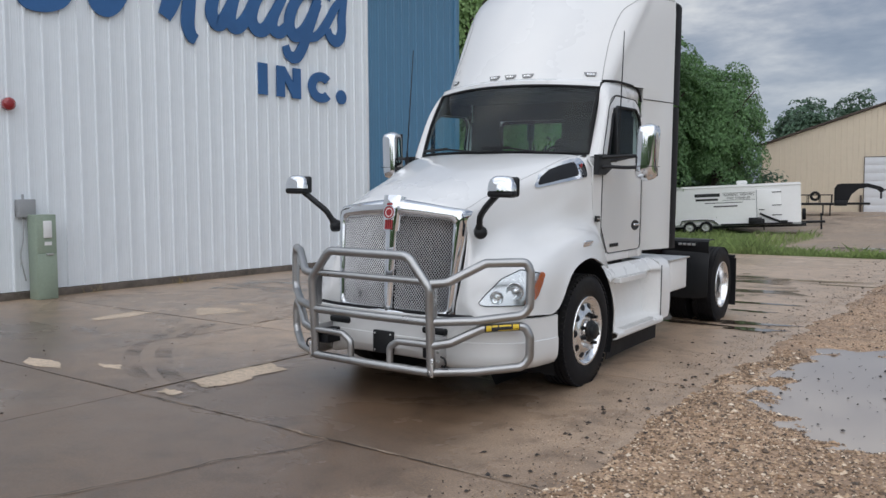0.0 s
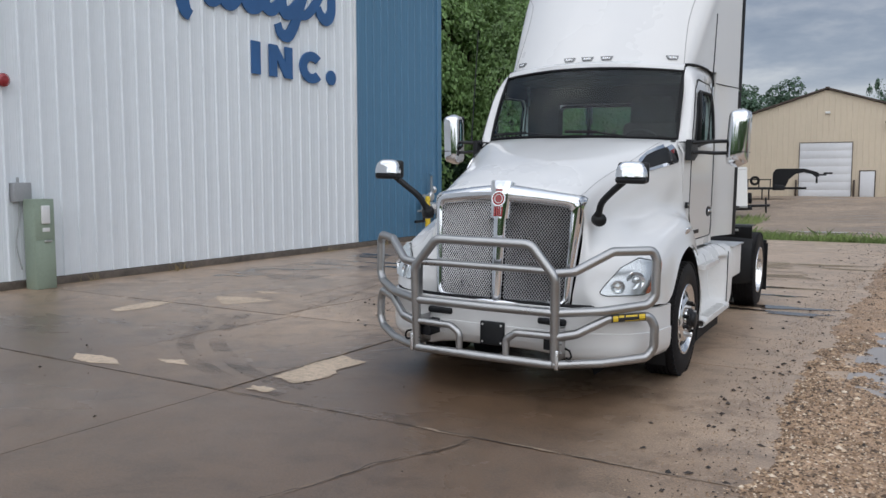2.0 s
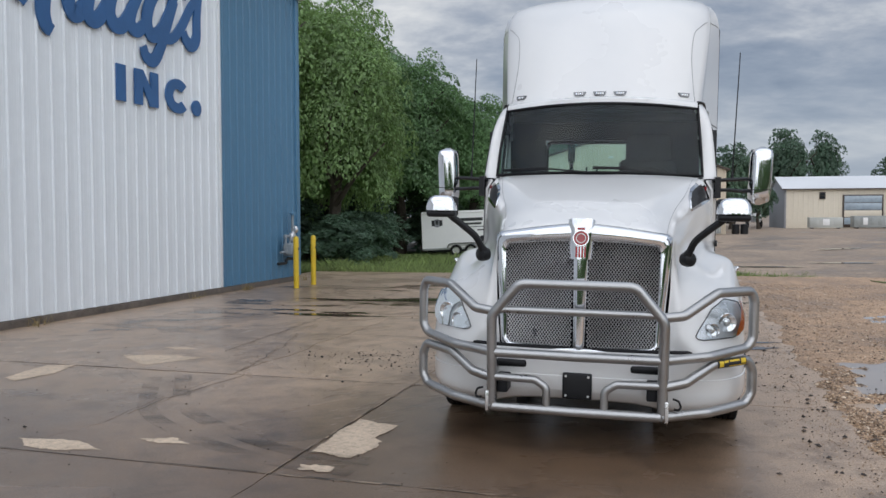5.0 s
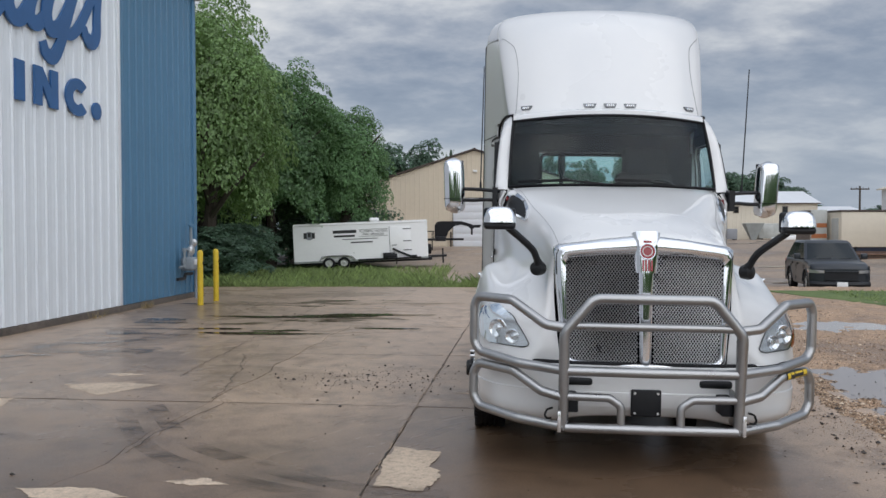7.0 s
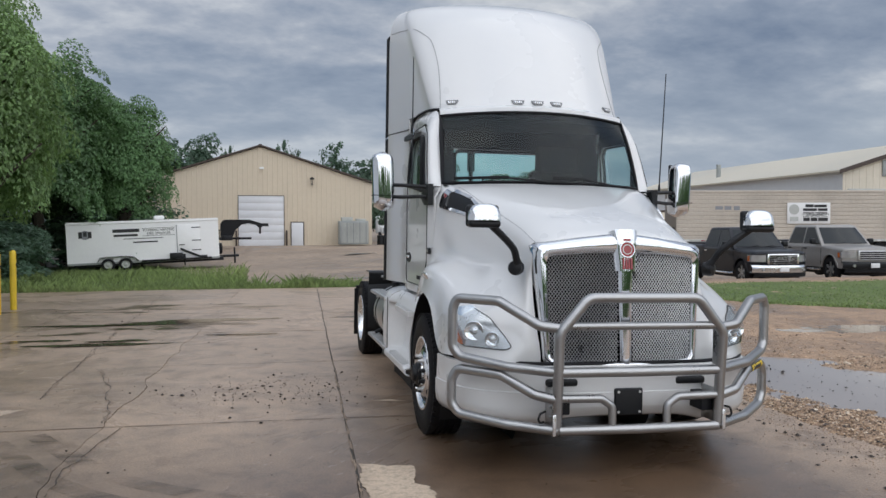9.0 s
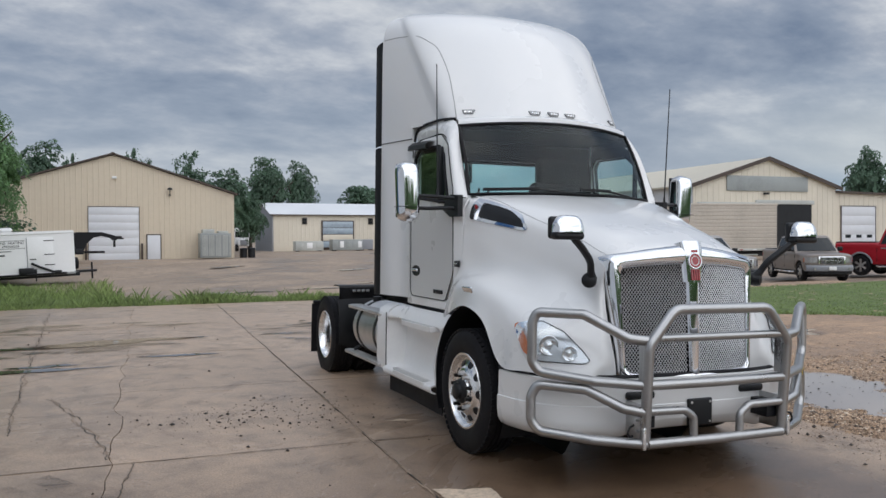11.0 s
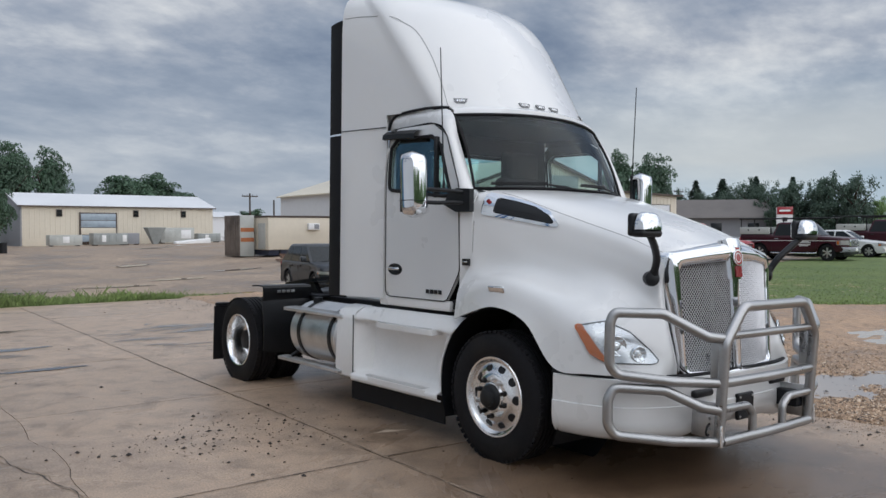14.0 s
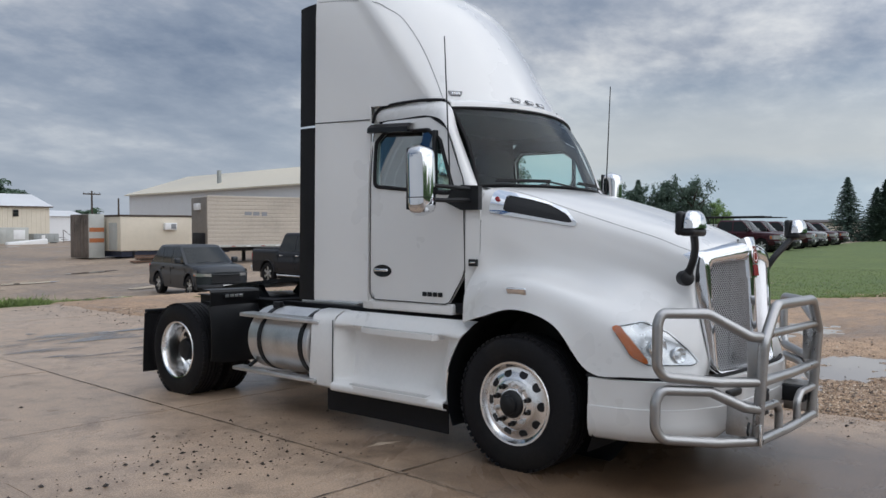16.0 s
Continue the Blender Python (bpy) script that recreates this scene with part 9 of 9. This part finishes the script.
def vehicle(name, label, kind, paint, x, y, heading, scale=1.0, rack=False, trim=BLACK, grille=CHR, hubs=ALU_DULL, flare=None, stripe=None):
    """A parked motor vehicle; its nose points along local -y."""
    if kind == "pickup":
        L, W, H, zb, belt = 5.75, 2.0, 1.92, .46, 1.23
        top = [(0, 1.06), (.06, 1.12), (.3, 1.155), (1.5, 1.22), (2, 1.24), (3.8, 1.26), (3.9, 1.31), (5.7, 1.31), (L, 1.28)]
        base, roof = (1.38, 3.92), (2.12, 3.66)
        panes, axles, wr = [("F", 2.70), (2.78, "R")], (.98, 4.55), .41
        lamp, grid, bump = (.80, 1.02), (.74, 1.06), (.44, .70)
    elif kind == "suv":
        L, W, H, zb, belt = 4.55, 1.84, 1.68, .27, 1.06
        top = [(0, .80), (.05, .88), (.2, .96), (.5, 1.02), (1.2, 1.08), (2, 1.08), (4.2, 1.10), (4.5, 1.04), (L, .95)]
        base, roof = (1.08, 4.42), (1.98, 3.75)
        panes, axles, wr = [("F", 2.42), (2.49, 3.28), (3.34, "R")], (.90, 3.60), .36
        lamp, grid, bump = (.69, .78), (.46, .76), (.27, .44)
    else:
        L, W, H, zb, belt = 4.95, 1.82, 1.46, .24, .93
        top = [(0, .68), (.06, .74), (.3, .80), (1.4, .93), (2, .94), (3.9, .95), (4.8, .95), (L, .88)]
        base, roof = (1.28, 4.22), (2.15, 3.30)
        panes, axles, wr = [("F", 2.62), (2.69, "R")], (.96, 3.78), .33
        lamp, grid, bump = (.60, .74), (.52, .70), (.25, .50)
    z0 = ground_z(x, y)
    t = thing(name, label, "pickup truck" if kind == "pickup" else "car", Matrix.Translation((x, y, z0)) @ Matrix.Rotation(heading, 4, "Z") @ Matrix.Diagonal((scale, scale, scale * (1.05 if kind != "sedan" else 1.0), 1)))
    w = W / 2
    R = wr * 1.19

    def along(table, q):
        for (a, za), (b, zc) in zip(table, table[1:]):
            if q <= b:
                return za + (zc - za) * (q - a) / (b - a)
        return table[-1][1]

    def plan(f, q):
        return q + .30 * abs(f) ** 4 * max(0, 1 - q / .9) - .16 * abs(f) ** 4 * max(0, (q - L + .7) / .7)

    def sill(q):
        for a in axles:
            if abs(q - a) < R:
                return max(zb, wr + math.sqrt(R * R - (q - a) ** 2))
        return zb
    ys_ = sorted({round(L * i / 34, 3) for i in range(35)} | {q for q, _ in top} | {round(a + R * math.cos(math.pi * i / 14) * .9999, 4) for a in axles for i in range(15)})
    rows = []
    for q in ys_:
        zt, lo = along(top, q), sill(q)
        sec = [(.955, zb), (.985, zb + .12), (1.0, zb + .3 * (belt - zb)), (1.0, zb + .62 * (belt - zb)), (.975, zb + .80 * (belt - zb)), (.985, zt - .10), (.965, zt - .045), (.92, zt - .012), (.82, zt + .004), (.45, zt + .022), (0, zt + .03)]
        half = [(w * f, plan(f, q), max(z, lo)) for f, z in sec]
        rows.append(half + [(-a, b, c) for a, b, c in half[-2::-1]])
    bm = bmesh.new()
    add_grid(bm, rows)
    for q in (0, L):
        zt = along(top, q)
        add_grid(bm, [[(w * f * .985, plan(f, q), z + (.03 * (1 - f * f) if z == zt else 0)) for f in (-1, -.95, -.88, -.75, -.5, -.2, .2, .5, .75, .88, .95, 1)] for z in (zb, (zb + zt) / 2, zt)])
    bmesh.ops.remove_doubles(bm, verts=bm.verts, dist=.0008)
    bmesh.ops.recalc_face_normals(bm, faces=bm.faces)
    part("body", bm, paint, t, angle=38)

    def cab_y(k, f):
        a, b = base[0] + (roof[0] - base[0]) * k, base[1] + (roof[1] - base[1]) * k
        return a + .13 * f * f, b - .07 * f * f

    def cab_w(k):
        return w * (.965 - .165 * k - .03 * k * k)
    rows = []
    for k, ins in ((0, 0), (.3, 0), (.6, 0), (.86, 0), (.94, .012), (.985, .045), (1.0, .11)):
        z = belt - .04 + (H - belt + .04) * k
        hw = cab_w(k) - ins
        F = [(hw * f, cab_y(k, f)[0] + ins * 1.4, z) for f in (-1, -.97, -.8, -.4, 0, .4, .8, .97, 1)]
        Bk = [(hw * f, cab_y(k, f)[1] - ins * 1.4, z) for f in (1, .97, .8, .4, 0, -.4, -.8, -.97, -1)]
        rows.append(F + Bk)
    bm = bmesh.new()
    V = add_grid(bm, rows, closed_u=True)
    bm.faces.new(V[-1])
    bmesh.ops.recalc_face_normals(bm, faces=bm.faces)
    part("cab_roof", bm, paint, t, angle=38)
    ks = (.09, .3, .6, .87)
    for s in (1, -1):
        for a, b in panes:
            bm = bmesh.new()
            rr = []
            for k in ks:
                fr, bk = cab_y(k, 1)
                ya = fr + .08 if a == "F" else a
                yb = bk - .09 if b == "R" else b
                z = belt - .04 + (H - belt + .04) * k
                rr.append([(s * (cab_w(k) + .005), ya + (yb - ya) * i / 3, z) for i in range(4)])
            add_grid(bm, rr)
            solid(bm, .008)
            part("side_window", bm, DKGLASS, t)
        for ay in axles:
            bm = bmesh.new()
            arc = [(s * w * 1.004, ay + (R + .012) * math.cos(q), wr + (R + .012) * math.sin(q)) for q in [math.pi * (i / 18) for i in range(19)]]
            add_tube(bm, [p for p in arc if p[2] > zb - .02], .035 if flare else .016, 6)
            part("wheel_arch", bm, flare or paint, t)
            wh = new("wheel")
            wh.parent = t
            wh.matrix_basis = Matrix.Translation((s * (w - .13), ay, wr)) @ Matrix.Rotation(s * math.pi / 2, 4, "Y")
            bm = bmesh.new()
            add_lathe(bm, [(wr * .62, -.12), (wr * .95, -.12), (wr, -.07), (wr, .07), (wr * .96, .11), (wr * .80, .125), (wr * .65, .118)], Matrix.Identity(4), 30)
            part("tyre", bm, TYRE, wh)
            bm = bmesh.new()
            add_lathe(bm, [(wr * .67, .117), (wr * .63, .11), (wr * .60, .03), (wr * .3, .02), (.0005, .02)], Matrix.Identity(4), 24)
            part("rim", bm, SHADOW_RIM, wh)
            for k in range(6):
                a = 2 * math.pi * k / 6
                d, e = Vector((math.cos(a), math.sin(a), 0)), Vector((-math.sin(a), math.cos(a), 0))
                bm = bmesh.new()
                add_prism(bm, [(-.030, .04), (.030, .04), (.042, wr * .63), (-.042, wr * .63)], .07, .10, 2)
                bm.transform(Matrix(((e.x, d.x, 0, 0), (e.y, d.y, 0, 0), (0, 0, 1, 0), (0, 0, 0, 1))))
                bmesh.ops.recalc_face_normals(bm, faces=bm.faces)
                part("spoke", bm, hubs, wh)
            bm = bmesh.new()
            add_cyl(bm, (0, 0, .03), (0, 0, .112), wr * .2, wr * .15, seg=14)
            part("hub_cap", bm, hubs, wh)
        # lamp that wraps round the corner of the nose
        bm = bmesh.new()
        f0 = .60 if kind != "suv" else .55
        line = [(s * w * f, plan(f, 0) - .012) for f in (f0, .7, .8, .88, .95, 1.0)] + [(s * (w + .006), plan(1, 0) + d) for d in (.06, .14, .22)]
        add_grid(bm, [[(a, b, z - (.02 * i / 8 if z == lamp[0] and kind != "pickup" else 0) + (.03 * i / 8 if kind != "pickup" else 0)) for i, (a, b) in enumerate(line)] for z in (lamp[0], (lamp[0] + lamp[1]) / 2, lamp[1])])
        solid(bm, .02)
        hl = part("headlight", bm, HEADLAMP, t)
        part("turn_lens", box((min(s * (w + .002), s * (w + .016)), plan(1, 0) + .08, lamp[0] + .02), (max(s * (w + .002), s * (w + .016)), plan(1, 0) + .2, lamp[1] - .03), .004), AMBER, hl)
        mir = part("wing_mirror", box((min(s * (w + .03), s * (w + .24)), base[0] + .36, belt + .02), (max(s * (w + .03), s * (w + .24)), base[0] + .52, belt + .21), .045, 3), BLACK if kind == "pickup" else paint, t)
        part("mirror_stalk", box((min(s * (w * .92), s * (w + .06)), base[0] + .42, belt + .01), (max(s * (w * .92), s * (w + .06)), base[0] + .49, belt + .06), .01), BLACK, mir)
        for k in range(2):
            e = panes[k][1] if panes[k][1] != "R" else cab_y(0, 1)[1] - .1
            part("door_handle", box((s * w - .014, e - .24, belt - .16), (s * w + .02, e - .05, belt - .115), .008), BLACK if trim is BLACK else trim, t)
        for q in [cab_y(0, 1)[0] + .02] + [p[1] + .04 for p in panes if p[1] != "R"] + [cab_y(0, 1)[1] + .02]:
            part("door_seam", box((min(s * (w * .99), s * (w + .0035)), q - .006, max(zb + .1, sill(q) + .03)), (max(s * (w * .99), s * (w + .0035)), q + .006, belt - .12)), BLACK, t)
        if kind == "pickup":
            bm = bmesh.new()
            add_tube(bm, [(s * (w + .0), 1.5, .40), (s * (w + .05), 1.62, .38), (s * (w + .05), 3.75, .38), (s * (w + .0), 3.87, .40)], .038, 8)
            part("side_step", bm, CHR, t)
        part("tail_lamp", box((min(s * w * .84, s * w * .985), L - .17, belt - .36), (max(s * w * .84, s * w * .985), L - .09, belt - .05), .02), RED, t)
    for nm, side, sh in (("windscreen", 0, .90), ("rear_window", 1, .84)):
        bm = bmesh.new()
        rr = []
        for k in (.10, .35, .62, .86):
            z = belt - .04 + (H - belt + .04) * k
            rr.append([(cab_w(k) * f * sh, cab_y(k, f * sh)[side] + (.012 if side else -.012), z + .004) for f in (-1, -.8, -.5, 0, .5, .8, 1)])
        add_grid(bm, rr)
        solid(bm, .008)
        part(nm, bm, DKGLASS, t)
    for s in (0, 1):
        bm = bmesh.new()
        add_tube(bm, [(-.55 + .62 * s, base[0] + .03, belt + .03), (-.05 + .62 * s, base[0] + .10, belt + .075)], .009, 5)
        part("wiper", bm, BLACK, t)

    def nose_strip(prof, f1, mat, nm, parent=t):
        """A strip that follows the curve of the nose; prof gives offset and height."""
        b = bmesh.new()
        fs = [f1 * (-1 + i / 7) for i in range(15)]
        add_grid(b, [[(w * f, plan(f, 0) + o, z) for f in fs] for o, z in prof])
        solid(b, .02)
        return part(nm, b, mat, parent)
    g0, g1 = grid
    nose_strip([(-.014, g0), (-.014, g1)], .54, BLACK, "grille_screen")
    if kind != "sedan":
        for lo, hi in ((g0, g0 + .035), (g1 - .045, g1)):
            nose_strip([(-.02, lo), (-.045, (lo + hi) / 2), (-.02, hi)], .56, grille, "grille_frame")
        for s in (1, -1) if kind == "pickup" else ():
            part("grille_post", box((min(s * w * .50, s * w * .57), -.03, g0), (max(s * w * .50, s * w * .57), .06, g1), .015), grille, t)
    if kind == "pickup":
        for k in range(3):
            z = g0 + .075 + k * .066
            nose_strip([(-.02, z), (-.04, z + .014), (-.02, z + .03)], .50, grille, "grille_bar")
    lo, hi = bump
    bumper = nose_strip([(.05, lo), (-.07, lo + .02), (-.11, (lo + hi) / 2), (-.10, hi - .06), (-.04, hi - .005), (.06, hi)], 1.0, trim, "front_bumper")
    nose_strip([(.03, lo - .12), (-.05, lo - .10), (-.06, lo + .01)], .93, BLACK, "air_dam")
    if kind == "pickup":
        for s in (1, -1):
            bm = bmesh.new()
            add_cyl(bm, (s * w * .72, .02, lo + .12), (s * w * .72, -.055, lo + .12), .05, seg=14)
            part("fog_lamp", bm, HEADLAMP, bumper)
    part("plate_bar", box((-.16, -.135, (lo + hi) / 2 - .075), (.16, -.11, (lo + hi) / 2 + .075), .006), LABEL_W, bumper)
    part("rear_bumper", box((-w * .93, L - .12, zb + .02), (w * .93, L + .10, zb + .24), .05, 3), trim, t)
    part("underbody", box((-(w - .29), .25, .22), (w - .29, L - .25, belt - .2), .03), BLACK, t)
    if kind == "pickup":
        part("bed_liner", box((-w * .84, 4.0, 1.22), (w * .84, L - .1, 1.352), .01), BLACK, t)
    if stripe:
        for s in (1, -1):
            part("pin_stripe", box((min(s * (w - .01), s * (w + .004)), .55, .985), (max(s * (w - .01), s * (w + .004)), L - .2, 1.01)), stripe, t)
            for k, (a, n) in enumerate(((.10, .5), (.04, .72), (-.05, .66), (-.11, .45))):
                part("letter_bar", box((min(s * (w - .01), s * (w + .005)), 2.15 - n / 2, .84 + a), (max(s * (w - .01), s * (w + .005)), 2.15 + n / 2, .875 + a)), stripe, t)
    if rack:
        rk = new("ladder_rack")
        rk.parent = t
        for s in (1, -1):
            bm = bmesh.new()
            add_tube(bm, [(s * w * .8, .9, 2.12), (s * w * .8, L, 2.12)], .03, 6)
            part("rail", bm, BLACK, rk)
            for yy in (3.98, L - .1):
                bm = bmesh.new()
                add_tube(bm, [(s * w * .8, yy, 1.3), (s * w * .8, yy, 2.12)], .03, 6)
                part("post", bm, BLACK, rk)
        for yy in (1.0, 2.3, 3.98, L - .1):
            bm = bmesh.new()
            add_tube(bm, [(-w * .8, yy, 2.12), (w * .8, yy, 2.12)], .025, 6)
            part("cross_bar", bm, BLACK, rk)
        for s in (1, -1):
            chest = part("tool_chest", box((min(s * w * .55, s * w * 1.0), 4.02, 1.32), (max(s * w * .55, s * w * 1.0), L - .1, 1.68), .03), HVACL, t)
            for yy in (4.55, 5.15):
                part("latch", box((min(s * w, s * (w + .012)), yy - .04, 1.50), (max(s * w, s * (w + .012)), yy + .04, 1.58), .004), BLACK, chest)
    return t


vehicle("crossover_car", "dark grey crossover car parked at the grass edge", "suv", car_paint("dark_grey_car_paint", (0.032, 0.036, 0.042)), 6.25, 26.85, radians(-10), grille=BLACK, trim=BLACK)
vehicle("pickup_truck", "black crew cab pickup truck with chrome grille", "pickup", car_paint("black_car_paint", (0.010, 0.011, 0.016)), 11.0, 25.2, radians(-5), 1.02, trim=CHR)
vehicle("pickup_truck", "pewter grey crew cab pickup truck on the lot", "pickup", car_paint("pewter_car_paint", (0.34, 0.32, 0.30)), 14.2, 24.7, radians(-6), 1.0, trim=BLACK, grille=ALU_DULL)
vehicle("pickup_truck", "tan and grey compact pickup truck with dented hood", "pickup", car_paint("tan_car_paint", (0.25, 0.215, 0.19)), 18.2, 24.1, radians(-26), .9, trim=GREYW)
vehicle("pickup_truck", "bright red crew cab pickup truck with grey flares", "pickup", car_paint("red_car_paint", (0.36, 0.012, 0.022), .2), 23.6, 21.4, radians(14), 1.0, trim=GREYW, flare=GREYW, grille=RED)
MAROON = car_paint("maroon_car_paint", (0.045, 0.009, 0.016), .3)
vehicle("work_pickup", "maroon work pickup truck with pale tool chests beyond the lawn", "pickup", MAROON, 31.6, 20.4, radians(4), .96, True, trim=GREYW, stripe=LABEL_W)
vehicle("sedan_car", "white four-door sedan car beyond the lawn", "sedan", car_paint("white_car_paint", (0.7, 0.7, 0.7), 0), 36.2, 20.4, radians(10), trim=car_paint("white_bumper_paint", (0.7, 0.7, 0.7), 0), grille=BLACK)
for k, (x, lab, pt, rk) in enumerate(((41.0, "maroon work pickup truck with ladder rack", MAROON, True), (46.0, "dark maroon pickup truck with ladder rack", MAROON, True), (51.5, "maroon pickup truck parked in a row", MAROON, False), (56.5, "silver grey pickup truck parked in a row", car_paint("silver_car_paint", (0.35, 0.36, 0.37)), False), (62, "maroon pickup truck at the row's end", MAROON, False), (68, "dark maroon pickup truck at the row's end", MAROON, False))):
    vehicle("work_pickup", lab, "pickup", pt, x, 19.4 + k * .55, radians(2 + 2 * (k % 3)), 1.0, rk)
vehicle("sedan_car", "grey sedan car parked before the house", "sedan", car_paint("grey_car_paint", (0.2, 0.21, 0.22)), 52, 38, radians(40))
vehicle("sedan_car", "white sedan car parked by the road", "sedan", car_paint("white_far_paint", (0.6, 0.6, 0.6), 0), 60, 36, radians(60))
# puddles on the far lot
for k, (x, y, rx, ry) in enumerate([(-3.0, 35.5, 2.4, .35), (1.6, 36.5, 1.6, .3), (5.5, 40, 1.5, .4), (3.2, 29.5, 1.2, .5), (7.5, 33.5, 1.6, .35), (12, 47, 2.2, .4), (23, 88, 3.0, .8), (28, 96, 2.5, .7), (9, 56, 2.5, .5), (1.5, 62, 3, .5)]):
    bm = bmesh.new()
    ragged_patch(bm, x, y, rx, ry, ground_z(x, y) + .03, k * 1.7, .1 * k, .7, 40)
    tagged(part("puddle", bm, WATER), "long rain puddle on the dirt lot", "puddle", kind="structure")

# low woods that close the horizon round the yard
wv, wf = [], []
r = random.Random(77)
for k in range(70):
    b = radians(100 + 200 * k / 69)
    R = 105 + 25 * math.sin(k * 2.3)
    cx, cy, hh, rr = R * math.sin(b) - 4, R * math.cos(b) + 8, r.uniform(6.5, 10.5), r.uniform(4.5, 6.5)
    for _ in range(420):
        q = Vector((r.gauss(0, 1), r.gauss(0, 1), r.gauss(0, 1))).normalized() * r.uniform(.6, 1.05)
        p = Vector((cx + q.x * rr, cy + q.y * rr, hh * .5 + q.z * hh * .5))
        t = Vector((r.gauss(0, 1), r.gauss(0, 1), r.gauss(0, 1))).normalized()
        u = t.orthogonal().normalized()
        o = len(wv)
        wv += [tuple(p - t * .9), tuple(p + u * .6), tuple(p + t * .9), tuple(p - u * .6)]
        wf.append((o, o + 1, o + 2, o + 3))
me = bpy.data.meshes.new("far_woods")
me.from_pydata(wv, [], wf)
me.update()
me.materials.append(LEAF_D)
tagged(new("far_woods", me), "low dark green woods along the horizon", "woods", kind="stuff")
